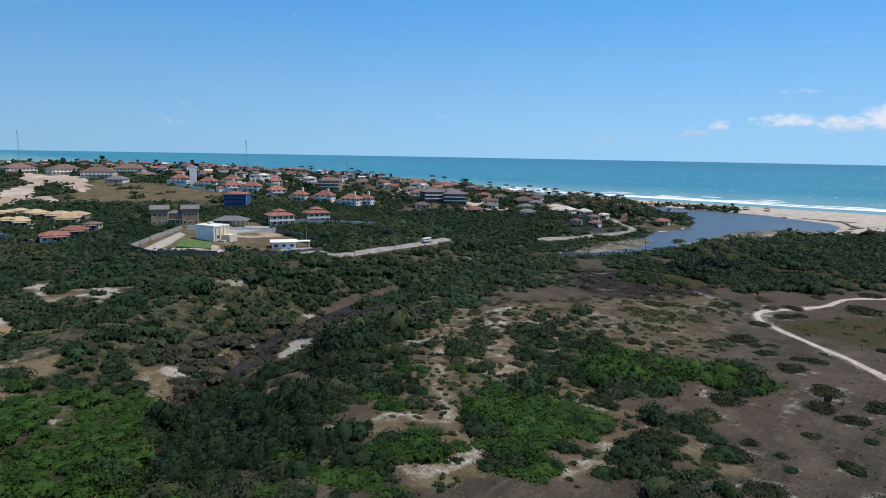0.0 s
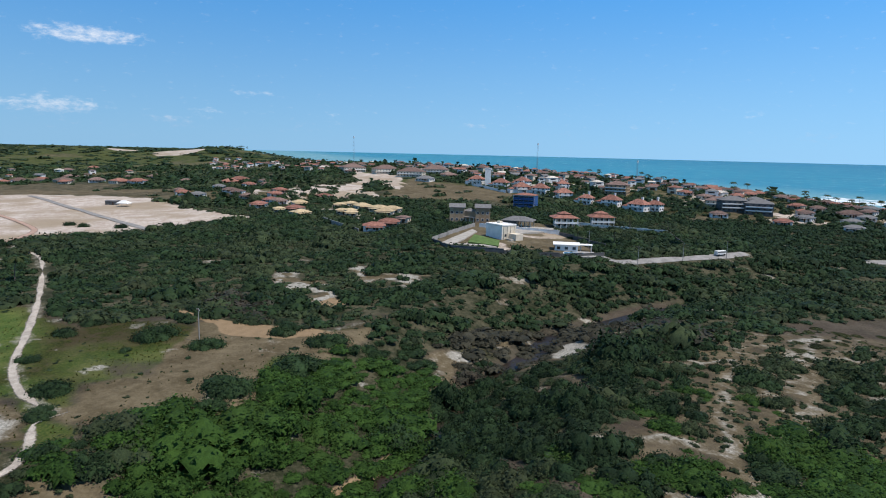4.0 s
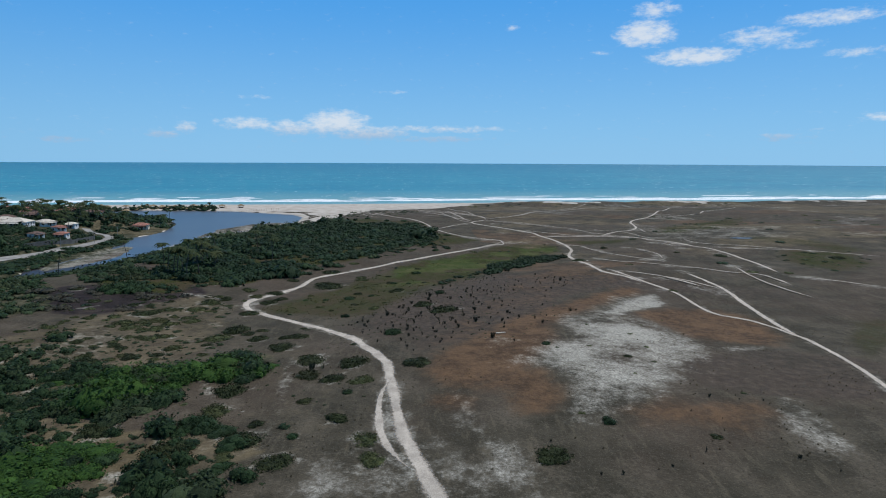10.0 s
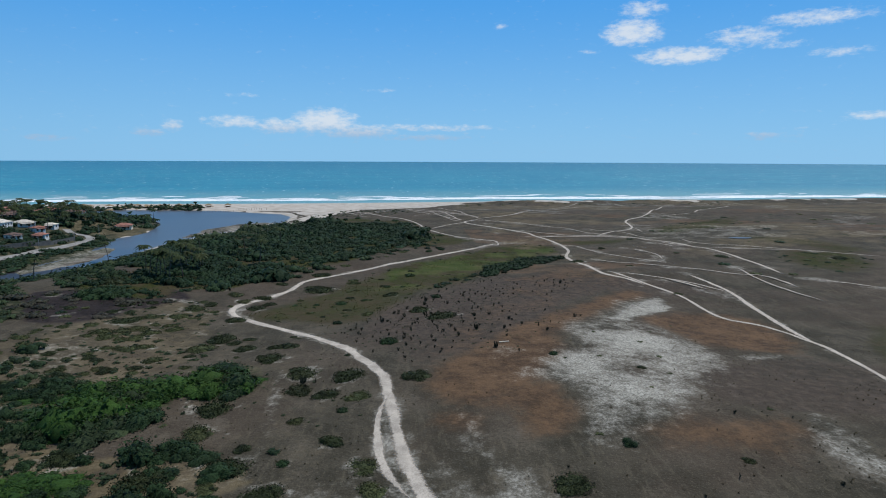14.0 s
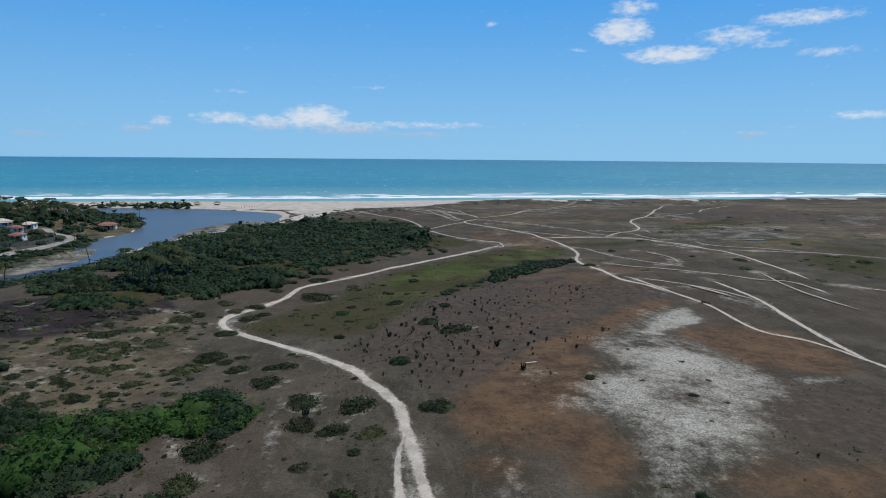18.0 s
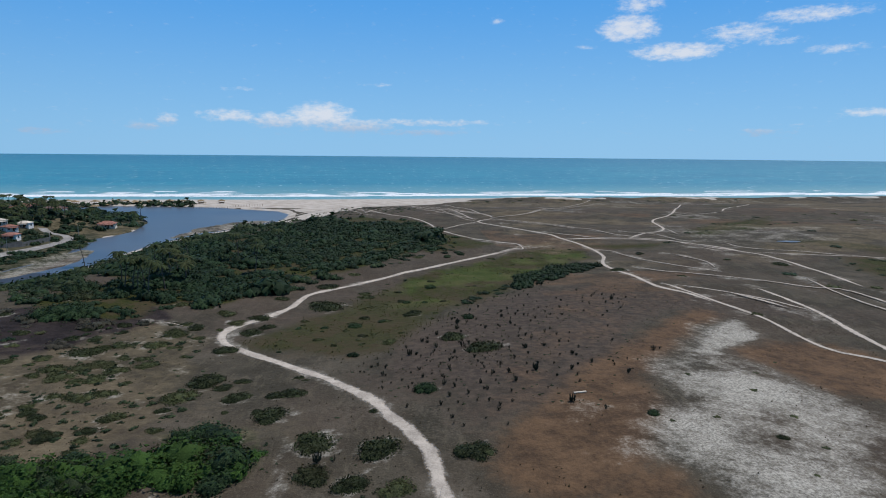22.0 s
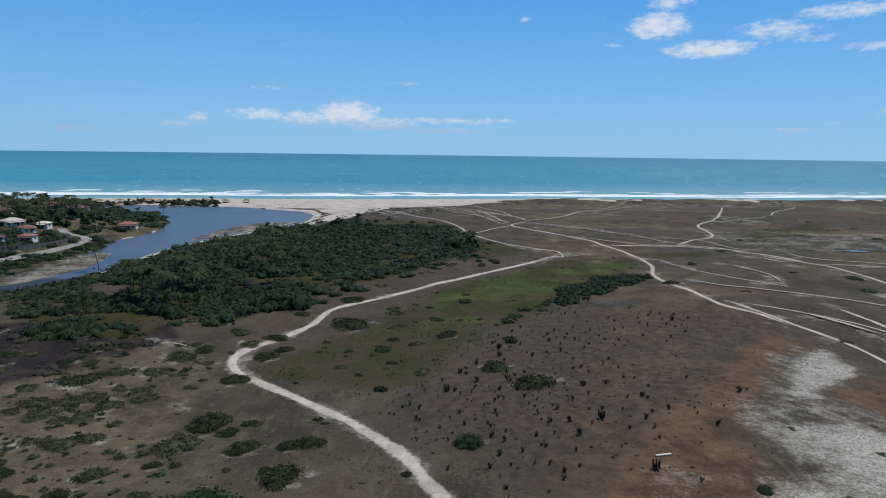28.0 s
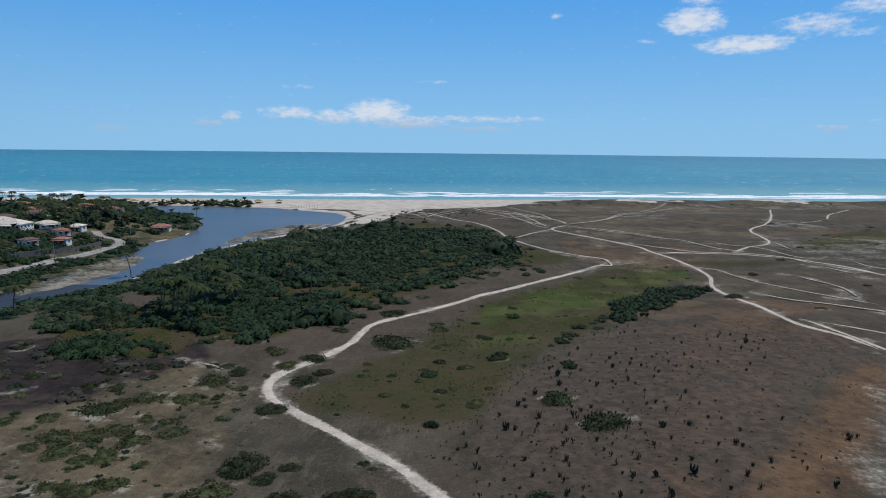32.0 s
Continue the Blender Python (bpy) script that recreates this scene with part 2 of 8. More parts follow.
def ground_material():
    m, n, out = material("dune_ground")
    place = n.add("ShaderNodeNewGeometry").outputs["Position"]
    one, two = n.add("ShaderNodeAttribute", attribute_name="cover"), n.add("ShaderNodeAttribute", attribute_name="wear")
    ca, cb = n.add("ShaderNodeSeparateColor"), n.add("ShaderNodeSeparateColor")
    n.link(one.outputs["Color"], ca.inputs[0])
    n.link(two.outputs["Color"], cb.inputs[0])
    huge, big, mid, fine = n.noise(place, 0.022, 4.0), n.noise(place, 0.09, 4.0, 0.6), n.noise(place, 0.45, 5.0, 0.65), n.noise(place, 2.1, 4.0, 0.7)
    # streaks of wind-blown litter
    lie = n.add("ShaderNodeMapping")
    lie.inputs["Rotation"].default_value, lie.inputs["Scale"].default_value = (0, 0, radians(-35)), (1.0, 0.22, 1.0)
    n.link(place, lie.inputs["Vector"])
    streak = n.noise(lie.outputs[0], 0.6, 4.0, 0.65)
    ragged = n.math("ADD", n.math("MULTIPLY", big, 0.4), n.math("ADD", n.math("MULTIPLY", mid, 0.35), n.math("MULTIPLY", fine, 0.25)))

    gritty = n.math('ADD', n.math('MULTIPLY', big, 0.4), n.math('ADD', n.math('MULTIPLY', mid, 0.36), n.math('MULTIPLY', n.noise(place, 1.5, 4.0, 0.72), 0.24)))

    def where(mask, low=0.32, high=0.78, rag=1.3):
        return n.ramp(n.math("ADD", mask, n.math("MULTIPLY", n.math("SUBTRACT", ragged, 0.5), rag)), low, high)

    c = n.mix(n.ramp(big, 0.38, 0.62), (0.040, 0.035, 0.024), (0.068, 0.058, 0.041))
    c = n.mix(n.ramp(huge, 0.45, 0.62, 0.0, 0.55), c, (0.068, 0.049, 0.035))
    # dusty bare places, soft at the rim and grainy inside
    dust = n.math("MULTIPLY_ADD", n.noise(place, 0.075, 5.0, 0.62), 0.6, n.math("MULTIPLY", n.noise(place, 1.3, 4.0, 0.7), 0.4))
    c = n.mix(n.ramp(dust, 0.50, 0.63, 0.0, 0.5), c, (0.118, 0.098, 0.073))
    c = n.mix(n.ramp(streak, 0.52, 0.72, 0.0, 0.5), c, (0.120, 0.101, 0.070))
    c = n.mix(n.ramp(fine, 0.53, 0.68, 0.0, 0.6), c, (0.028, 0.023, 0.015))
    c = n.mix(n.ramp(n.noise(place, 2.7, 3.0, 0.75), 0.55, 0.66, 0.0, 0.45), c, (0.140, 0.118, 0.086))
    c = n.mix(where(cb.outputs[2]), c, n.mix(n.ramp(mid, 0.3, 0.7), (0.040, 0.031, 0.024), (0.084, 0.064, 0.048)))
    plum = n.add("ShaderNodeAttribute", attribute_name="plum").outputs["Fac"]
    c = n.mix(where(plum, 0.3, 0.7, 0.7), c, n.mix(n.ramp(gritty, 0.38, 0.62), (0.014, 0.011, 0.011), (0.038, 0.029, 0.026)))
    c = n.mix(where(ca.outputs[2], 0.22, 0.86, 1.1), c, n.mix(n.ramp(gritty, 0.38, 0.62), (0.056, 0.036, 0.022), (0.136, 0.083, 0.046)))
    grass = n.mix(n.ramp(fine, 0.35, 0.65), (0.012, 0.018, 0.004), (0.052, 0.052, 0.012))
    grass = n.mix(n.ramp(n.math('MULTIPLY_ADD', big, 0.6, n.math('MULTIPLY', mid, 0.4)), 0.46, 0.56, 0.0, 0.85), grass, (0.054, 0.041, 0.022))
    lush = n.add("ShaderNodeAttribute", attribute_name="lush").outputs["Fac"]
    grass = n.mix(lush, grass, n.mix(n.ramp(n.math("MULTIPLY_ADD", big, 0.5, n.math("MULTIPLY", fine, 0.5)), 0.38, 0.62), (0.040, 0.078, 0.014), (0.120, 0.142, 0.036)))
    c = n.mix(where(ca.outputs[1]), c, grass)
    c = n.mix(where(cb.outputs[0], 0.35, 0.65, 0.8), c, n.mix(n.ramp(gritty, 0.4, 0.62), (0.022, 0.026, 0.012), (0.095, 0.085, 0.052)))
    tan = n.add("ShaderNodeAttribute", attribute_name="tan").outputs["Fac"]
    c = n.mix(where(tan, 0.3, 0.7, 0.9), c, n.mix(n.ramp(gritty, 0.36, 0.64), (0.072, 0.055, 0.029), (0.158, 0.126, 0.076)))
    c = n.mix(n.ramp(n.math('ADD', ca.outputs[0], n.math('MULTIPLY', n.math('SUBTRACT', gritty, 0.5), 2.5)), 0.30, 0.92), c, n.mix(n.ramp(fine, 0.36, 0.62),
        (0.185, 0.170, 0.140), (0.42, 0.395, 0.335)))
    pale = n.mix(n.ramp(n.math('MULTIPLY_ADD', big, 0.5, n.math('MULTIPLY', mid, 0.5)), 0.38, 0.62), (0.36, 0.285, 0.225), (0.53, 0.46, 0.39))
    pale = n.mix(n.ramp(n.noise(place, 0.013, 4.0, 0.6), 0.44, 0.60, 0.0, 0.85), pale, (0.29, 0.225, 0.15))
    c = n.mix(where(one.outputs["Alpha"], 0.44, 0.56, 0.5), c, pale)
    c = n.mix(where(cb.outputs[1], 0.44, 0.56, 0.4), c, n.mix(n.ramp(big, 0.3, 0.7), (0.36, 0.315, 0.26), (0.50, 0.45, 0.39)))
    c = n.mix(where(two.outputs["Alpha"], 0.42, 0.58, 0.5), c, n.mix(mid, (0.175, 0.118, 0.064), (0.31, 0.22, 0.13)))
    surface(n, out, c, 0.95, 0.0, n.math("ADD", mid, n.math("MULTIPLY", fine, 0.5)), 0.35, 0.1)
    return m


def water_material(name, deep, shallow, size, rough, caps):
    m, n, out = material(name)
    place = n.add("ShaderNodeNewGeometry").outputs["Position"]
    lie = n.add("ShaderNodeMapping")
    lie.inputs["Scale"].default_value = (0.45, 1.0, 1.0)
    n.link(place, lie.inputs["Vector"])
    swell, chop = n.noise(lie.outputs[0], 0.9 / size, 3.0), n.noise(lie.outputs[0], 6.0 / size, 4.0, 0.6)
    c = n.mix(n.ramp(n.noise(lie.outputs[0], 0.011 / max(1.0, size * 0.1), 3.0), 0.3, 0.7), deep, shallow)
    if caps:
        split = n.add("ShaderNodeSeparateXYZ")
        n.link(place, split.inputs[0])
        off = n.math("SUBTRACT", split.outputs[1], n.math("MULTIPLY_ADD", split.outputs[0], 0.10, 925.0))
        c = n.mix(n.ramp(off, 20.0, 420.0), (0.135, 0.285, 0.30), c)
        c = n.mix(n.ramp(off, 900.0, 3200.0, 0.0, 0.75), c, tuple(v * f for v, f in zip(deep, (0.9, 0.78, 0.9))))
        c = n.mix(n.ramp(n.noise(lie.outputs[0], 0.035, 5.0, 0.7), 0.4, 0.66, 0.0, 0.35), c, (0.05, 0.26, 0.30))
        crest = n.add("ShaderNodeMapping")
        crest.inputs["Scale"].default_value = (1.0, 0.22, 1.0)
        n.link(place, crest.inputs["Vector"])
        c = n.mix(n.ramp(n.noise(crest.outputs[0], 0.085, 4.0, 0.75), 0.60, 0.69, 0.0, 0.75), c, (0.72, 0.76, 0.76))
        c = n.mix(n.ramp(n.noise(crest.outputs[0], 0.23, 3.0, 0.8), 0.60, 0.70, 0.0, 0.5), c, (0.55, 0.66, 0.68))
    s = surface(n, out, c, rough, 0.0, n.math("ADD", swell, n.math("MULTIPLY", chop, 0.4)), 0.32 if caps else 0.05, 0.25 if caps else 0.45)
    return m


def track_material(name, color, vary, worn):
    """Bare sand that frays out into the ground along its edges."""
    m, n, out = material(name)
    place = n.add("ShaderNodeNewGeometry").outputs["Position"]
    edge = n.add("ShaderNodeAttribute", attribute_name="edge").outputs["Fac"]
    coarse, mid, fine = n.noise(place, 0.35, 4.0), n.noise(place, 1.1, 4.0, 0.65), n.noise(place, 4.0, 3.0, 0.65)
    c = n.mix(n.ramp(n.math("MULTIPLY_ADD", coarse, 0.5, n.math("MULTIPLY", fine, 0.5)), 0.35, 0.65), tuple(v * (1 - vary) for v in color), tuple(v * (1 + 0.5 * vary) for v in color))
    s = surface(n, out, c, 0.95, 0.0, fine, 0.08, 0.1)
    fray = n.math("ADD", edge, n.math("MULTIPLY", n.math("SUBTRACT", n.math("MULTIPLY_ADD", mid, 0.6, n.math("MULTIPLY", coarse, 0.4)), 0.5), 1.7))
    gone = n.ramp(fray, 0.55 - worn, 1.05 - 0.4 * worn)
    t, mixer = n.add("ShaderNodeBsdfTransparent"), n.add("ShaderNodeMixShader")
    n.link(gone, mixer.inputs[0])
    n.link(s.outputs[0], mixer.inputs[1])
    n.link(t.outputs[0], mixer.inputs[2])
    n.link(mixer.outputs[0], out.inputs[0])
    return m


M = {
    "ground": ground_material(),
    "sea": water_material("sea_water", (0.011, 0.152, 0.230), (0.020, 0.198, 0.270), 14.0, 0.45, True),
    "river": water_material("river_water", (0.050, 0.055, 0.064), (0.085, 0.083, 0.080), 5.0, 0.33, False),
    "creek": water_material("creek_water", (0.012, 0.009, 0.006), (0.028, 0.018, 0.010), 3.0, 0.45, False),
    "track": track_material("track_sand", (0.44, 0.385, 0.32), 0.35, 0.06),
    "faint": track_material("trodden_sand", (0.40, 0.35, 0.29), 0.4, 0.32),
    "clay": track_material("red_clay_road", (0.40, 0.27, 0.205), 0.25, 0.0),
    "asphalt": plain("worn_asphalt", (0.26, 0.245, 0.225), 0.25, 4.0, 0.9, 0.0, 0.05),
    "foam": plain("sea_foam", (0.80, 0.83, 0.84), 0.12, 6.0, 0.7, 0.0, 0.03, 0.3),
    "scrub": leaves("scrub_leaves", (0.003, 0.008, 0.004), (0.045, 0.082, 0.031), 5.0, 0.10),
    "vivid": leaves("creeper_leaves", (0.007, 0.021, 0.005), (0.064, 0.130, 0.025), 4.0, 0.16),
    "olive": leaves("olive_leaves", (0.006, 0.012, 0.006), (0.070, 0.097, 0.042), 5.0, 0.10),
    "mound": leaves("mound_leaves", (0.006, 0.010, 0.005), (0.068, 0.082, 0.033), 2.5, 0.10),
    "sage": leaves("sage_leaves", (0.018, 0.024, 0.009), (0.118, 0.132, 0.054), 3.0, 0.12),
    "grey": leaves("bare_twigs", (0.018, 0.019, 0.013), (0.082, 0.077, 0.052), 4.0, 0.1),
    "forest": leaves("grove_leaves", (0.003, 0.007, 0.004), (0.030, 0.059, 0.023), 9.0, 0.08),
    "frond": leaves("palm_fronds", (0.024, 0.038, 0.015), (0.085, 0.104, 0.038), 6.0),
    "tuft": leaves("dry_grass_tufts", (0.030, 0.026, 0.014), (0.120, 0.100, 0.050), 8.0, 0.2),
    "blade": leaves("green_grass_tufts", (0.025, 0.036, 0.007), (0.098, 0.100, 0.024), 6.0, 0.3),
    "cactus": plain("cactus_skin", (0.046, 0.044, 0.026), 0.35, 0.6, 0.8, 0.0, 0.25),
    "bark": plain("bark", (0.12, 0.095, 0.075), 0.35, 0.5, 0.95, 0.0, 0.15),
}

# ---------------------------------------------------------------- the lie of the land
def lattice(ix, iy, seed):
    h = (ix * 374761393 + iy * 668265263 + seed * 974634777) & 0xFFFFFFFF
    h = ((h ^ (h >> 13)) * 1274126177) & 0xFFFFFFFF
    return ((h ^ (h >> 16)) & 0xFFFF) / 65535.0


def vnoise(x, y, size, seed):
    """Smooth value noise from 0 to 1, with cells of that size in metres."""
    u, v = np.asarray(x, float) / size, np.asarray(y, float) / size
    i, j = np.floor(u).astype(np.int64), np.floor(v).astype(np.int64)
    a, b = u - i, v - j
    a, b = a * a * (3 - 2 * a), b * b * (3 - 2 * b)
    return ((lattice(i, j, seed) * (1 - a) + lattice(i + 1, j, seed) * a) * (1 - b)
            + (lattice(i, j + 1, seed) * (1 - a) + lattice(i + 1, j + 1, seed) * a) * b)


def fbm(x, y, size, seed, octaves=3):
    total, weight = 0.0, 0.0
    for n in range(octaves):
        total = total + vnoise(x, y, size / 2.1**n, seed + 17 * n) * 0.5**n
        weight += 0.5**n
    return total / weight


def step(a, b, v):
    s = np.clip((np.asarray(v, float) - a) / (b - a), 0, 1)
    return s * s * (3 - 2 * s)


def line_gap(x, y, points):
    """Distance to a polyline, and how far along it (0 to 1) the nearest place lies."""
    x, y = np.asarray(x, float), np.asarray(y, float)
    best, along = np.full(x.shape, 1e9), np.zeros(x.shape)
    n = len(points) - 1
    for k in range(n):
        (ax, ay), (bx, by) = points[k][:2], points[k + 1][:2]
        dx, dy = bx - ax, by - ay
        s = np.clip(((x - ax) * dx + (y - ay) * dy) / (dx * dx + dy * dy), 0, 1)
        d = np.hypot(x - ax - s * dx, y - ay - s * dy)
        near = d < best
        best, along = np.where(near, d, best), np.where(near, (k + s) / n, along)
    return best, along


def inside_gap(x, y, points):
    """Signed distance to a closed outline: negative inside."""
    d, _ = line_gap(x, y, list(points) + [points[0]])
    odd = np.zeros(np.shape(x), bool)
    for (ax, ay), (bx, by) in zip(points, list(points[1:]) + [points[0]]):
        if ay == by:
            continue
        odd ^= ((ay > y) != (by > y)) & (x < (bx - ax) * (y - ay) / (by - ay) + ax)
    return np.where(odd, -d, d)


def bump(x, y, cx, cy, sx, sy, turn=0.0):
    c, s = math.cos(radians(turn)), math.sin(radians(turn))
    u, v = (x - cx) * c + (y - cy) * s, (y - cy) * c - (x - cx) * s
    return np.exp(-0.5 * ((u / sx) ** 2 + (v / sy) ** 2))


RIVER = [(-60, -40), (-88, 5), (-100, 28), (-112, 42), (-138, 63), (-154, 86), (-170, 104), (-186, 150), (-196, 195), (-205, 270),
         (-203, 300), (-195, 335), (-188, 360), (-188, 400), (-184, 440)]
LAGOON = [(-207, 337), (-203, 358), (-203, 372), (-200, 387), (-195, 400), (-202, 425), (-208, 447), (-214, 484), (-209, 495), (-206, 522), (-218, 583), (-232, 600),
          (-271, 644), (-309, 686), (-349, 720), (-330, 742), (-259, 738), (-208, 727), (-163, 699), (-138, 686), (-122, 655), (-119, 619), (-121, 587), (-137, 541),
          (-155, 507), (-164, 479), (-172, 449), (-175, 425), (-173, 400), (-173, 383), (-176, 367), (-182, 355), (-186, 341), (-190, 329), (-196, 318)]
SHOALS = [([(-172, 447), (-164, 479), (-157, 501), (-136, 541), (-118, 594), (-132, 604), (-156, 585), (-172, 544), (-173, 495)], 6.0),
          ([(-207, 343), (-208, 355), (-206, 381), (-205, 421), (-205, 440), (-192, 432), (-186, 410), (-183, 387), (-186, 366), (-194, 345), (-198, 330)], 3.0)]
SPIT = [(-232, 604), (-262, 622), (-318, 690), (-360, 720), (-300, 600), (-240, 565)]


def shore(x, y):
    """Metres inland from the line where the sea begins."""
    return (925 + 0.10 * x + 6 * np.sin(x / 90) - y) * 0.99


def RIVER_HALF(s):
    """Half the river's width along its course."""
    return 0.9 + 0.9 * step(0.25, 0.4, s) + 0.8 * step(0.5, 0.65, s) + 5.5 * step(0.64, 0.74, s) + 7.0 * step(0.75, 0.88, s)


def height(x, y):
    x, y = np.asarray(x, float), np.asarray(y, float)
    c = shore(x, y)
    plain = 9.0 + 2.6 * (fbm(x, y, 90, 3) - 0.5) + 0.7 * (fbm(x, y, 17, 5) - 0.5)
    plain = plain + 3.4 * bump(x, y, 34, 178, 30, 48, -25) + 2.0 * bump(x, y, 62, 118, 34, 26) - 2.6 * bump(x, y, 14, 300, 60, 34, 30)
    plain = plain - 2.0 * bump(x, y, -45, 215, 45, 40) + 1.5 * bump(x, y, 92, 285, 26, 18) - 1.5 * bump(x, y, 95, 195, 30, 30)
    plain = plain + 4.0 * bump(x, y, 330, 420, 120, 60) + 3.0 * bump(x, y, 230, 590, 160, 40) + 2.2 * bump(x, y, 60, 790, 120, 16, 6) + 2.6 * bump(x, y, 330, 815, 170, 18, 6)
    plain = plain + 25 * bump(x, y, -830, 330, 270, 250) + 8 * bump(x, y, -520, 470, 120, 120) + 5 * bump(x, y, -300, 120, 90, 60)
    plain = plain + 40 * bump(x, y, -2150, -330, 260, 170) + 42 * bump(x, y, -1950, 60, 330, 130) + 14 * bump(x, y, -1350, 250, 260, 200)
    plain = plain + 34 * step(2400, 4800, np.hypot(x, y)) * (0.75 + 0.4 * fbm(x, y, 900, 8))
    coast = np.where(c < 140, 2.6 * step(-30, 140, c) - 1.2, 1.4 + (plain - 1.4) * step(110, 380, c))
    coast = np.where(c < -30, -1.2 + 0.01 * (c + 30), coast)
    coast = coast + 5.2 * np.exp(-((c - 112) / 30) ** 2) * step(50, 150, x) * (0.35 + 0.9 * fbm(x, y, 48, 63))      # foredunes
    coast = coast - 1.0 * bump(x, y, 212, 391, 11, 8)        # a hollow that holds a pool
    d, s = line_gap(x, y, RIVER)
    wide = RIVER_HALF(s)
    z = np.minimum(coast, -0.9 + (coast + 0.9) * step(wide * 0.6, wide + 46, d) + 2.3 * step(wide - 1, wide + 5, d))
    g = inside_gap(x, y, LAGOON)
    z = np.minimum(z, np.where(g < 0, -1.0, -1.0 + 2.2 * step(0, 7, g) + (np.maximum(z, 1.2) + 1.0 - 2.2) * step(6, 75, g)))
    for shoal, soft in SHOALS:
        z = np.maximum(z, -0.9 + 1.07 * step(soft, -soft, inside_gap(x, y, shoal) + 1.6 * soft * (fbm(x, y, 13, 61) - 0.5)))
    sp = inside_gap(x, y, SPIT)
    z = np.maximum(z, 2.2 * step(3, -5, sp) - 1.0)
    return z

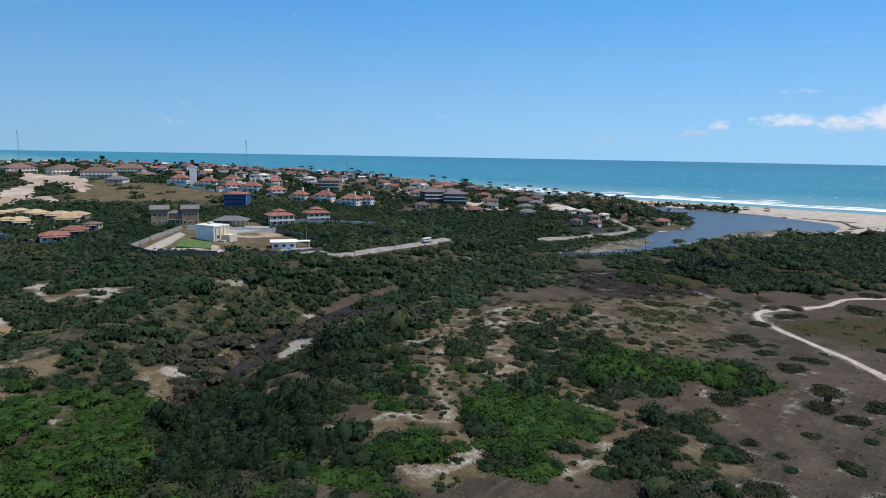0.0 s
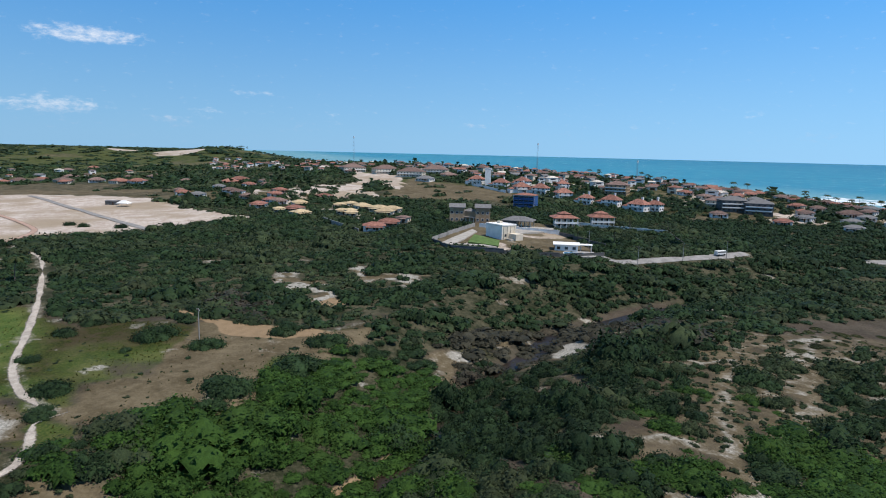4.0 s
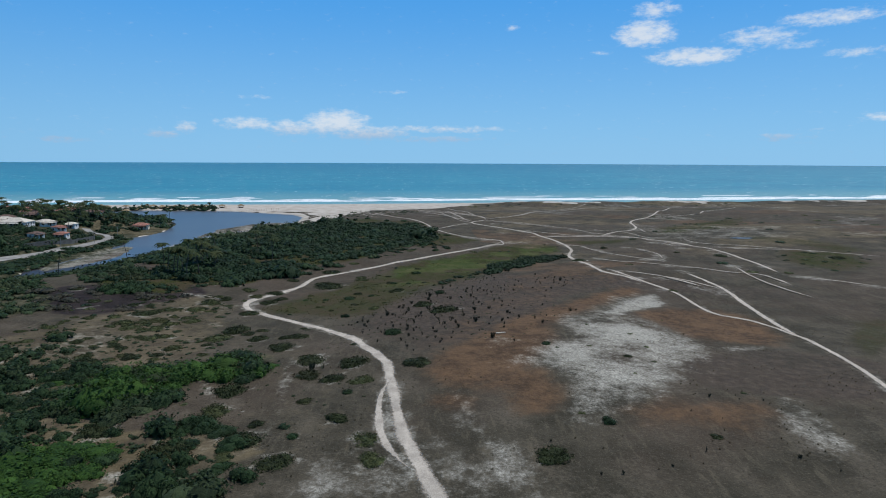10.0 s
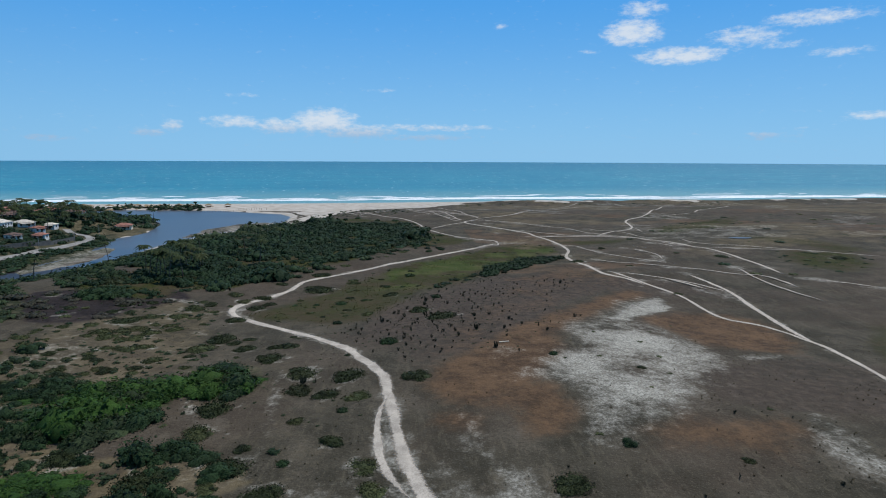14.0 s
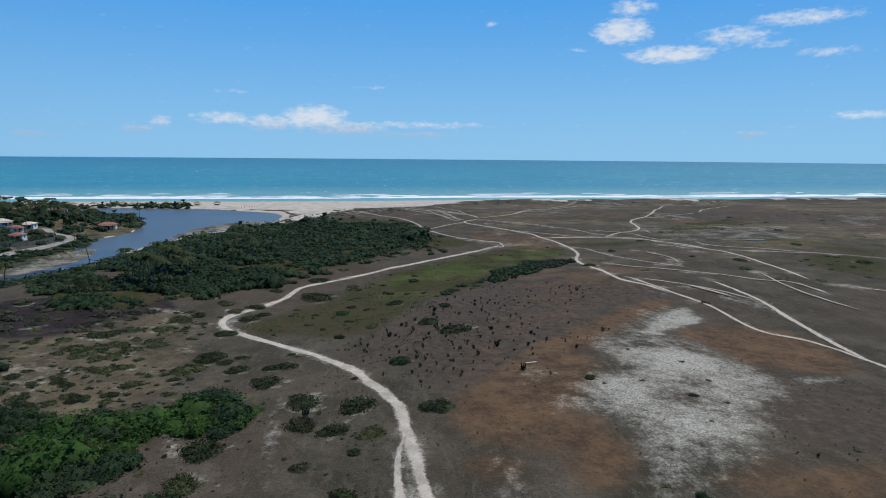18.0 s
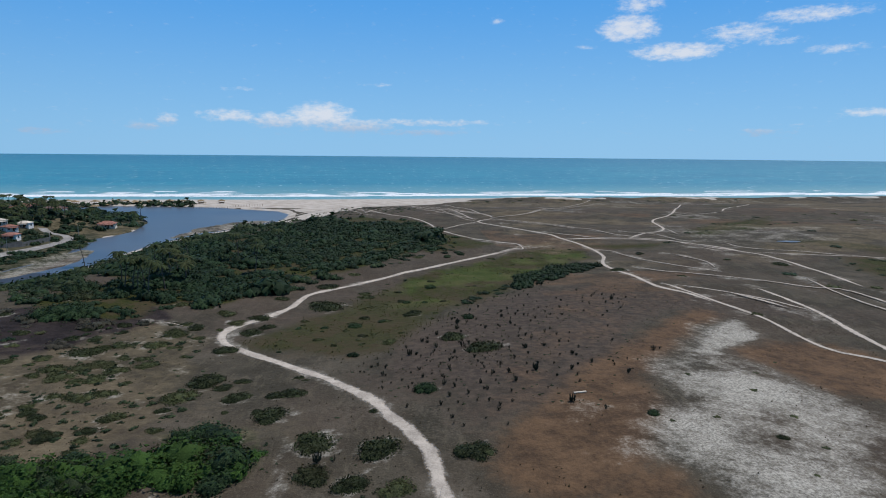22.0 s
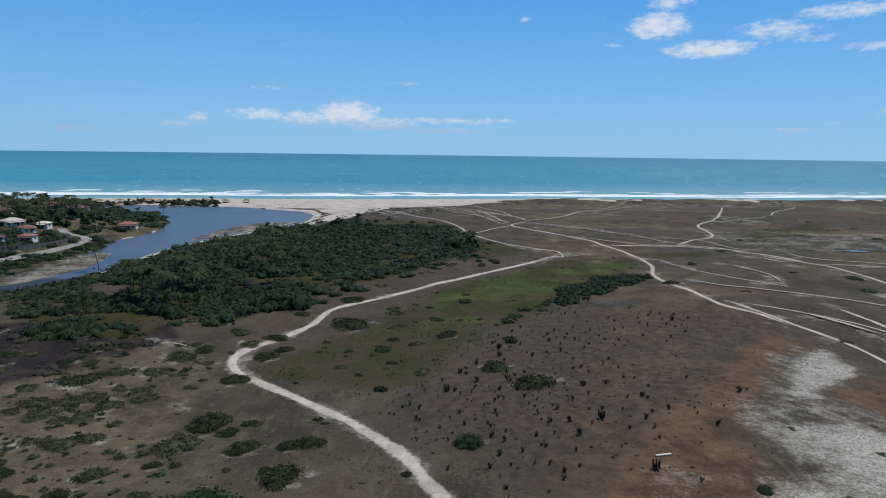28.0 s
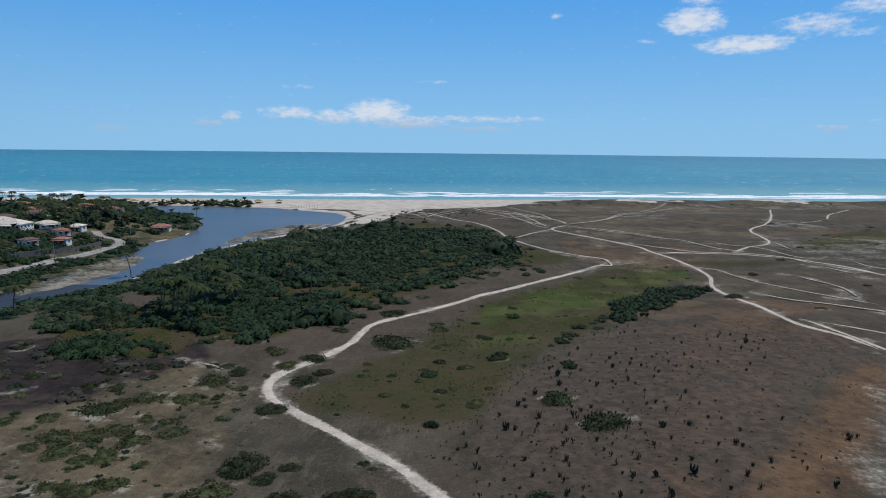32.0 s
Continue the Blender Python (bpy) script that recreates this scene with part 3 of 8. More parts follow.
# ---------------------------------------------------------------- the plan, in metres
TRACKS = [
    ("dirt_track", 4.2, [(9.0, 70.0), (5.6, 79.0), (3.1, 87.1), (0.8, 95.0), (-1.3, 103.7), (-3.6, 116.5), (-5.5, 132.6), (-7.3, 146.7), (-12.9, 160.4), (-20.3, 176.3),
        (-34.5, 195.2), (-52.5, 213.2), (-60.6, 221.3), (-62.5, 233.0), (-56.0, 246.0), (-48.9, 260.9), (-44.7, 279.9), (-30.3, 295.4), (-12.4, 315.1), (11.1, 337.8),
        (38.9, 367.1), (54.3, 385.5)]),
    ("dirt_track", 2.6, [(-0.6, 95.0), (-3.3, 99.4), (-6.1, 106.9), (-7.6, 117.9), (-7.4, 128.3), (-5.8, 136.1)]),
    ("dirt_track", 4.0, [(96.4, 252.0), (92.8, 265.3), (85.9, 278.1), (86.6, 302.9), (85.4, 336.9), (92.0, 360.5), (91.3, 393.5), (85.2, 418.6), (81.5, 437.3),
        (61.1, 477.5), (46.5, 509.0), (61.6, 533.6)]),
    ("dirt_track", 4.5, [(61.6, 533.6), (57.6, 553.8), (38.0, 585.6), (18.5, 630.9), (-0.8, 727.2)]),
    ("dirt_track", 3.6, [(85.2, 418.6), (102.0, 415.3), (124.0, 411.5), (148.0, 396.5), (159.7, 379.0), (167.0, 355.8)]),
    ("dirt_track", 3.6, [(310.8, 745.2), (233.6, 589.6), (209.7, 549.6), (180.6, 511.1), (163.0, 450.5), (141.5, 430.6), (124.0, 411.5)]),
    ("dirt_track", 3.6, [(268.3, 573.7), (323.2, 659.9), (401.9, 759.6)]),
    ("dirt_track", 3.2, [(57.4, 385.5), (53.1, 396.5), (38.8, 410.9), (21.6, 441.2), (13.8, 462.8), (9.3, 495.9), (-0.5, 528.7), (-25.1, 567.4), (-51.4, 645.3)]),
    ("dirt_track", 2.6, [(13.8, 462.8), (30.6, 488.0), (51.8, 517.8)]),
    ("dirt_track", 3.0, [(89.6, 284.3), (97.5, 255.1), (102.1, 235.2), (102.0, 205.9), (110.7, 193.7), (113.8, 175.6), (111.3, 153.4), (107.1, 135.4), (101.5, 118.0),
        (94.0, 100.0)]),
    ("dirt_track", 3.4, [(122.4, 276.6), (124.3, 257.9), (124.1, 237.8), (117.4, 201.8), (113.7, 172.8)]),
    ("dirt_track", 2.2, [(91.6, 280.6), (105.5, 269.2), (117.5, 256.4), (124.1, 237.8)]),
    ("dirt_track", 3.4, [(153.4, 380.5), (169.5, 347.3), (170.9, 302.8), (167.4, 273.4)]),
    ("dirt_track", 2.4, [(166.8, 355.6), (207.9, 344.5), (236.1, 332.4), (251.8, 316.1)]),
    ("dirt_track", 2.6, [(170.9, 266.5), (182.1, 253.4), (192.0, 241.3)]),
    ("dirt_track", 3.2, [(82.0, 413.7), (120.6, 414.4), (143.5, 402.8), (153.4, 380.5)]),
    ("dirt_track", 3.4, [(-96.7, -30.5), (-99.8, -31.7), (-104.5, -30.9), (-108.7, -28.6), (-116.3, -28.4), (-123.5, -29.4), (-126.2, -26.7), (-128.0, -23.4)]),
    ("dirt_track", 3.6, [(-128.0, -28.1), (-134.0, -31.6), (-143.6, -36.7), (-158.0, -40.9), (-174.8, -43.2), (-198.5, -45.9), (-227.4, -50.6), (-276.9, -59.6)]),
    ("road_town", 5.5, [(-248.8, 170.2), (-229.3, 172.2), (-231.2, 190.4), (-234.2, 215.4), (-236.5, 242.7), (-239.5, 259.8)]),
    ("road_riverside", 6.0, [(-236, 345), (-231, 365), (-227, 385), (-225, 407), (-224, 426), (-225, 451), (-227, 467), (-235, 479), (-246, 480), (-255, 489)]),
    ("footpath", 1.4, [(-52.2, 143.1), (-48.5, 138.4), (-44.2, 128.8), (-39.8, 125.5), (-34.9, 121.6)]),
    ("footpath", 2.2, [(-26.7, 96.0), (-27.8, 103.0), (-28.0, 110.6), (-28.0, 119.3), (-29.1, 130.6), (-31.1, 144.6), (-32.7, 156.2)]),
    ("footpath", 2.2, [(-88.9, 240.4), (-78.7, 237.0), (-72.7, 232.1)]),
    ("footpath", 1.5, [(-73.1, 81.7), (-80.3, 88.7), (-85.2, 96.7), (-81.6, 106.1), (-87.2, 116.5), (-94.7, 122.6), (-105.6, 124.1), (-121.8, 135.0)]),
    ("footpath", 1.6, [(-69.2, 63.9), (-64.2, 68.0), (-64.1, 76.1), (-65.3, 80.6), (-73.1, 81.7), (-81.5, 78.1), (-86.9, 65.0)]),
    ("footpath", 1.5, [(-70, 75), (-71, 80), (-79, 86), (-88, 93), (-101, 107), (-109, 119), (-115, 129), (-113, 141)]),
    ("footpath", 1.5, [(-93, 110), (-93, 116), (-102, 136), (-84, 114), (-79, 97)]),
    ("footpath", 1.5, [(-116.5, 215.1), (-112.5, 220.0), (-102.5, 222.2), (-96.2, 222.4), (-88.9, 218.3)]),
    ("footpath", 2.0, [(83.2, 385.7), (99.3, 372.2), (102.8, 357.0), (114.0, 332.3), (131.9, 304.1)]),
    ("footpath", 2.0, [(0.4, 551.7), (37.5, 581.3), (59.3, 564.2)]),
    ("footpath", 2.4, [(-59.9, 793.9), (-1.4, 707.1), (33.5, 545.6), (46.5, 509.0)]),
    ("footpath", 2.0, [(55.6, 528.8), (108.6, 580.1), (212.6, 751.1)]),
    ("footpath", 2.0, [(-106.3, 671.3), (-59.1, 612.4), (-25.1, 567.4)]),
    ("footpath", 2.2, [(155.4, 295.5), (148.6, 255.0), (152.1, 220.7)]),
    ("dirt_track", 3.2, [(-276.9, -59.6), (-313.8, -69.3), (-356.7, -92.3)]),
    ("footpath", 2.4, [(-218.0, 79.7), (-225.0, 66.1), (-214.4, 54.6), (-240.6, 56.3)]),
    ("footpath", 2.0, [(-166.0, 6.4), (-165.7, 18.6), (-163.9, 30.9), (-171.9, 49.4)]),
    ("road_lot", 4.5, [(-647, -146), (-560, -107), (-470, -66), (-390, -30)]),
    ("road_lot", 4.0, [(-620, -192), (-520, -143), (-416, -93), (-357, -92)]),
    ("road_lot", 3.0, [(-640, -170), (-470, -190), (-380, -150)]),
    ("footpath", 2.6, [(96.9, 330.2), (101.3, 316.9), (114.4, 304.8), (125.9, 294.5), (144.7, 275.5), (156.1, 270.2), (156.0, 242.0)]),
    ("footpath", 2.2, [(126.2, 359.8), (133.1, 335.7), (129.3, 313.9)]),
    ("dirt_track", 2.2, [(171.5, 392.1), (173.9, 369.9), (200.7, 353.9), (227.3, 332.7)]),
    ("footpath", 2.6, [(145.3, 379.9), (150.9, 372.0), (156.9, 352.8)]),
    ("footpath", 2.6, [(104.5, 271.0), (113.3, 256.3), (118.7, 239.8)]),
    ("dirt_track", 2.4, [(-8.5, 759.3), (21.0, 680.2), (41.4, 540.5), (49.3, 523.9)]),
    ("dirt_track", 2.4, [(38.6, 745.4), (52.0, 576.5), (64.4, 542.1)]),
    ("footpath", 2.8, [(66.8, 518.2), (94.5, 491.5), (112.1, 463.2)]),
    ("dirt_track", 2.4, [(-42.2, 568.6), (-23.6, 660.0), (-8.0, 717.7)]),
    ("footpath", 2.4, [(92.9, 555.9), (154.1, 670.3), (228.6, 820.0)]),
    ("footpath", 2.4, [(54.3, 378.2), (71.2, 389.1)]),
    ("dirt_track", 2.6, [(36, 363), (47, 376), (54, 378), (54, 390), (51, 397), (43, 399), (38, 406)]),
    ("footpath", 2.2, [(60, 530), (74, 505), (93, 487), (104, 471), (116, 459), (121, 435), (128, 420), (137, 410)]),
    ("footpath", 2.4, [(63, 533), (98, 563), (148, 644), (210, 747)]),
    ("footpath", 2.6, [(82, 447), (92, 431), (104, 419), (115, 415), (131, 410), (141, 404), (150, 392)]),
    ("footpath", 2.2, [(129, 455), (134, 437), (143, 431), (148, 418), (152, 400), (164, 394)]),
    ("footpath", 2.2, [(163, 451), (162, 435), (160, 417)]),
    ("footpath", 2.2, [(209, 539), (229, 549), (250, 559), (267, 573)]),
    ("footpath", 2.2, [(132, 364), (135, 358), (137, 352)]),
    ("footpath", 2.4, [(126, 358), (131, 350), (134, 339)]),
    ("dirt_track", 3.0, [(-43, 701), (-30, 712), (-21, 735), (-4, 710)]),
    ("footpath", 2.6, [(-43, 575), (-28, 598), (-10, 668)]),
    ("footpath", 2.2, [(-81, 673), (-64, 640), (-44, 568), (-30, 547)]),
    ("footpath", 2.2, [(-69, 702), (-55, 648), (-41, 584)]),
    ("footpath", 2.6, [(-1, 670), (11, 598), (26, 565), (38, 537), (53, 524)]),
    ("dirt_track", 2.6, [(1, 691), (22, 648), (40, 587), (62, 546)]),
    ("dirt_track", 3.0, [(-1, 720), (21, 768), (49, 805)]),
    ("dirt_track", 3.6, [(-150, 519), (-137, 549), (-126, 579), (-116, 610), (-101, 652), (-80, 680), (-43, 701)]),
    ("footpath", 2.0, [(-20, 467), (-8, 470), (6, 469), (13, 465)]),
]
MOUNDS_E = [(-131, 4, 6.2), (-139, -30, 4.6), (-172, -12, 5.5), (-181, -35, 3.2), (-190, -30, 3.4), (-160, 0, 4.4), (-154, 29, 5.0), (-166, 20, 4.2), (-139, 18, 6.6), (-171, -62, 5.0),
        (-163, -19, 1.6), (-162, -39, 3.0), (-123, 0, 3.4), (-128, -29, 3.2), (-115, 242, 7.5), (-134, 243, 5.0), (-124, 276, 6.0), (-105, 52, 6.6), (-112, 50, 4.4), (-118, 68, 5.6), (-134, 63, 4.6), (-96, 84, 5.2), (-116, 36, 5.8)]
LOT = [(-345.0, -190.0), (-720.0, -370.0), (-669.0, -269.0), (-664.3, -149.9), (-591.1, -48.6), (-430.2, 31.3), (-401.2, -29.8), (-383.4, -69.2), (-357.8, -95.3)]
MEADOW = [(-208, -95), (-224, -82), (-219, -52), (-186, -30), (-191, -16), (-173, -3), (-160, 18), (-172, 49), (-162, 43), (-148, 28), (-137, 10), (-125, 11),
        (-126, -4), (-121, -20), (-113, -29), (-120, -42), (-134, -47), (-152, -70)]
MEADOW_BARE = [(-132, -32), (-133, -25), (-144, -26), (-144, -14), (-150, -6), (-162, 3), (-164, 14), (-157, 26), (-148, 21), (-149, 10), (-138, 7), (-129, 2), (-127, -2), (-124, -7), (-124, -15), (-120, -17), (-123, -24)]
BAND = [(-88, 141), (-78, 146), (-64, 149), (-56, 154), (-57, 163), (-51, 166), (-42, 167), (-37, 160), (-36, 150), (-40, 144), (-45, 141), (-51, 143), (-48, 133), (-49, 126), (-53, 122), (-55, 116), (-66, 117), (-76, 122)]
EASTBANK = [(-109, 42), (-131, 52), (-142, 74), (-149, 90), (-147, 110), (-183, 147), (-207, 201), (-217, 282), (-150, 257), (-125, 216), (-137, 180), (-129, 140),
        (-125, 109), (-97, 81), (-87, 65), (-71, 64), (-64, 58)]
MIDZONE = [(-64, 58), (-87, 65), (-97, 81), (-125, 109), (-129, 140), (-104, 173), (-76, 150), (-65, 120), (-55, 116), (-40, 115), (-30, 102), (-31, 91)]
LOWZONE = [(-136, 132), (-134, 156), (-115, 199), (-90, 242), (-63, 226), (-52, 161), (-72, 140), (-99, 141)]
FOREST = [(-128, 253), (-131, 276), (-120, 288), (-132, 325), (-131, 387), (-117, 415), (-94, 438), (-84, 519), (-37, 541), (-1, 514), (11, 428), (6, 376), (-7, 363),
        (-24, 329), (-51, 300), (-64, 286), (-73, 267), (-93, 253), (-94, 240), (-105, 239)]
GREEN = [(-58, 222), (-44, 212), (-28, 203), (-14, 206), (-4, 231), (8, 250), (20, 268), (32, 286), (50, 312), (72, 336), (88, 352), (88, 380), (67, 386), (46, 366), (24, 338), (1, 321), (-14, 304), (-24, 284), (-36, 262), (-48, 240)]
GREEN_FAR = [(-14, 262), (6, 262), (24, 284), (44, 306), (68, 334), (86, 352), (87, 376), (67, 382), (46, 364), (24, 336), (1, 318), (-14, 300)]
RUST4 = [(19, 139), (30, 138), (33, 127), (31, 117), (27, 113), (21, 113), (19, 123), (12, 126)]
RUST5 = [(7, 117), (2, 121), (3, 127), (10, 126), (14, 121), (13, 115)]
RUST = [(88, 246), (92, 236), (74, 216), (57, 196), (45, 184), (40, 172), (36, 158), (32, 148), (25, 134), (17, 128), (9, 127), (4, 133), (3, 142), (8, 152), (16, 164), (24, 175), (34, 188), (48, 204), (65, 224)]
RUST2 = [(75, 199), (91, 213), (105, 212), (115, 194), (112, 172), (100, 160), (88, 163), (78, 167), (77, 180), (73, 190)]
RUST3 = [(36, 114), (48, 120), (57, 116), (75, 118), (75, 110), (60, 101), (51, 103), (40, 107)]
WHITE = [(47, 189), (59, 198), (70, 212), (81, 224), (95, 236), (93, 218), (77, 203), (70, 192), (74, 180), (80, 166), (80, 152), (66, 138), (54, 127), (45, 118), (38, 111), (28, 112), (30, 122), (30, 129),
         (26, 134), (23, 143), (27, 153), (33, 161), (40, 161), (43, 170), (41, 178)]
FAN = [(8, 133), (13, 121), (15, 107), (20, 102), (24, 89), (14, 86), (12, 96), (10, 107), (7, 112)]
GREEN_EAST = [(135, 192), (147, 198), (163, 202), (150, 165), (115, 141), (119, 155), (125, 172)]
GRAVEL = [(57, 188), (71, 210), (82, 224), (95, 235), (94, 226), (90, 212), (77, 202), (69, 193)]
BOWL = [(43, 152), (54, 156), (55, 144), (47, 137), (39, 138)]
RIM = [(46, 124), (54, 133), (67, 144), (81, 153), (95, 155), (98, 161), (84, 160), (69, 150), (55, 139)]
HILLBROWN = [(44, 275), (63, 296), (83, 280), (102, 270), (101, 245), (84, 236), (63, 217), (40, 190), (24, 168), (11, 149), (3, 150), (0, 164), (13, 208)]
PLUM = [(-140, 247), (-127, 256), (-117, 262), (-107, 265), (-96, 259), (-83, 242), (-85, 229), (-97, 225), (-99, 216), (-109, 209), (-120, 205), (-135, 225)]
MATS = [[(-138, 257), (-152, 285), (-165, 318), (-135, 290), (-121, 274), (-121, 258)], [(-193, 346), (-183, 355), (-149, 327), (-136, 300), (-157, 309), (-177, 320)]]
READ = [(-108, 216), (-88, 241), (-70, 242), (-60, 220), (-37, 193), (-20, 170), (-29, 158), (-72, 158)]
SOUTHBANK = [(-205, 330), (-196, 312), (-186, 330), (-172, 352), (-160, 366), (-146, 360), (-136, 322), (-142, 300), (-152, 272), (-175, 262), (-205, 285)]
WHITE2 = [(-7, 118), (-4, 129), (1, 121), (2, 107), (7, 110), (13, 119), (18, 107), (23, 93), (25, 84), (8, 80), (2, 90), (-4, 86), (-19, 84), (-20, 96), (-13, 103), (-6, 104)]
WHITE3 = [(66, 105), (75, 117), (83, 121), (81, 110), (77, 100), (71, 91), (66, 98)]
BURNT = [(45, 115), (53, 126), (67, 139), (87, 158), (102, 162), (112, 150), (106, 129), (92, 113), (82, 119), (75, 118), (59, 116)]
DUNE = [(-610, 125), (-676, 154), (-839, 182), (-807, 195), (-711, 217), (-619, 197), (-574, 173), (-649, 173), (-652, 161), (-512, 140), (-530, 128), (-507, 112), (-540, 100)]
DUNE_LOW = [(-603, 54), (-654, 76), (-638, 128), (-586, 120), (-542, 89), (-555, 60)]
BROWNFIELD = [(-513, 133), (-576, 165), (-692, 225), (-623, 241), (-563, 262), (-500, 268), (-470, 240), (-500, 181)]
SAND_A = [(-242, 53), (-242, 61), (-224, 59), (-227, 72), (-218, 78), (-209, 75), (-204, 64), (-216, 66), (-215, 54)]
SAND_B = [(-191, 29), (-200, 37), (-191, 43), (-183, 38), (-184, 29)]
SAND_C = [(-197, -20), (-194, -7), (-169, 3), (-161, 15), (-159, 27), (-153, 33), (-160, 35), (-170, 24), (-176, 9), (-185, 0), (-202, -7)]
SAND_D = [(-155, 55), (-158, 64), (-152, 72), (-148, 65), (-145, 61), (-138, 58), (-134, 51), (-150, 57)]
SAND_E = [(-147, 89), (-157, 102), (-159, 114), (-144, 103), (-144, 91)]
SAND_F = [(-55, 107), (-52, 115), (-46, 113), (-38, 108), (-39, 103), (-47, 107)]
SAND_G = [(-318, -99), (-315, -82), (-261, -69), (-245, -70), (-275, -83)]
FORESTBARE = [(-141, 287), (-139, 300), (-127, 316), (-118, 302), (-110, 272), (-113, 265), (-121, 267), (-120, 276)]
SAND_H = [(-255, 29), (-245, 35), (-234, 31), (-223, 41), (-201, 40), (-188, 30), (-209, 28), (-215, 20), (-254, 24)]
SAND_I = [(-164, 78), (-169, 86), (-167, 89), (-160, 85), (-159, 79)]
SAND_J = [(-137, 51), (-144, 57), (-138, 58), (-133, 50)]
SAND_K = [(-129, 80), (-125, 82), (-109, 79), (-103, 75), (-116, 77)]
SAND_L = [(-70, 64), (-64, 71), (-63, 77), (-55, 71), (-63, 59)]
SAND_M = [(-70, 113), (-66, 121), (-57, 117), (-58, 107), (-67, 110)]
PATHSIDE = [(-102, -29), (-104, -24), (-103, -14), (-104, -10), (-102, -11), (-101, -16), (-97, -17), (-96, -21), (-96, -28)]
MEADOW_EAST = [(-182, -3), (-172, 14), (-162, 26), (-164, 36), (-165, 46), (-150, 35), (-144, 27), (-148, 21), (-151, 18), (-138, 10), (-131, 13), (-124, 9), (-119, 4), (-118, -3), (-140, -12)]
TRAIL_LINES = [[(-86, 93), (-76, 84), (-69, 80), (-66, 80), (-62, 75), (-62, 69), (-70, 64)], [(-129, 173), (-106, 140), (-96, 120), (-95, 113), (-89, 114), (-84, 116), (-80, 105), (-76, 95)],
               [(-88, 96), (-101, 109), (-113, 124), (-113, 113), (-121, 108), (-121, 104)], [(-85, 66), (-84, 69), (-85, 77), (-80, 80)], [(-120, 136), (-121, 147), (-121, 158), (-117, 166)],
               [(-52, 97), (-47, 96), (-45, 103), (-47, 111)]]
DARKTREES = [(-135, 52), (-146, 69), (-130, 71), (-112, 75), (-97, 72), (-85, 74), (-74, 71), (-70, 61), (-73, 50), (-98, 43), (-116, 45), (-125, 48)]
DARKMID = [(-138, 82), (-133, 92), (-125, 108), (-127, 128), (-101, 106), (-89, 93), (-83, 80), (-91, 74), (-108, 75)]
TWIGS = [(-163, 65), (-173, 76), (-179, 99), (-177, 114), (-170, 127), (-143, 138), (-131, 127), (-125, 108), (-138, 104), (-142, 89), (-152, 83), (-145, 69), (-150, 59)]
VIVID = [[(-114, -52), (-112, -42), (-106, -36), (-97, -31), (-88, -32), (-90, -48)], [(-214, -70), (-192, -50), (-189, -65), (-159, -58), (-157, -68), (-190, -84)], [(-143, 28), (-150, 40), (-146, 50), (-137, 52), (-123, 43), (-115, 37), (-106, 30), (-104, 10), (-112, 6), (-122, 14), (-135, 18)], [(-90, 67), (-86, 77), (-74, 78), (-72, 70), (-79, 63)]]
WESTPLAIN = [(-60, 90), (-20, 85), (-8, 105), (-10, 140), (-25, 180), (-50, 205), (-62, 222), (-70, 232), (-95, 240), (-125, 215), (-135, 160), (-100, 140), (-75, 120)]
MEADOW_DUST = [(-128, -47), (-135, -46), (-141, -42), (-135, -35), (-129, -31), (-124, -32), (-119, -29), (-119, -35), (-121, -41)]
MEADOW_BROWN = [(-131, -43), (-153, -57), (-166, -55), (-159, -43), (-135, -34)]
MEADOW_YELLOW = [(-165, -34), (-163, -5), (-150, 11), (-141, 6), (-145, -15), (-147, -31)]
MEADOW_LUSH = [(-200, -90), (-214, -50), (-192, -40), (-168, -40), (-156, -43), (-140, -50), (-150, -68)]
MUD = [(-101, 23), (-107, 30), (-104, 37), (-112, 45), (-123, 42), (-121, 48), (-108, 43), (-97, 34), (-96, 26)]
PLAIN_GREEN = [[(174, 449), (236, 508), (301, 546), (233, 447), (189, 420), (160, 410)], [(200, 347), (252, 345), (229, 290), (192, 271), (186, 294)], [(89, 400), (114, 398), (146, 397), (128, 378), (103, 376), (88, 384)]]
COMPOUND = [(-285, 104), (-268, 108), (-258, 130), (-247, 146), (-236, 172), (-283, 186), (-320, 196), (-352, 200), (-362, 165), (-325, 136)]
DIRT = [(-257, 132), (-282, 146), (-296, 161), (-302, 183), (-272, 171), (-256, 151), (-247, 139)]
TREES_TOWN = [(-247, 141, 3.2), (-245, 147, 2.6), (-248, 134, 2.4), (-276, 196, 5.0), (-270, 206, 5.5), (-306, 214, 4.6), (-252, 192, 4.0), (-325, 121, 5.0), (-335, 132, 5.6), (-318, 112, 4.4), (-365, 104, 6.0), (-350, 96, 5.0),
        (-430, -77, 3.4), (-421, -68, 4.2), (-407, -47, 4.0), (-412, -22, 3.2), (-294, 98, 6.5), (-304, 114, 5.5), (-316, 122, 5.0), (-352, 126, 6.5),
        (-430, 165, 7.0), (-416, 141, 6.0), (-313, 231, 5.5), (-285, 218, 6.0), (-302, 246, 5.0), (-372, 140, 5.0), (-395, 150, 6.0), (-380, 190, 5.5),
        (-400, 215, 6.0), (-360, 222, 4.5), (-365, 260, 5.5), (-420, 205, 5.0)]
FIELD = [(-805, -323), (-729, -164), (-676, -33), (-555, 60), (-560, 30), (-646, -42), (-648, -151), (-621, -250)]
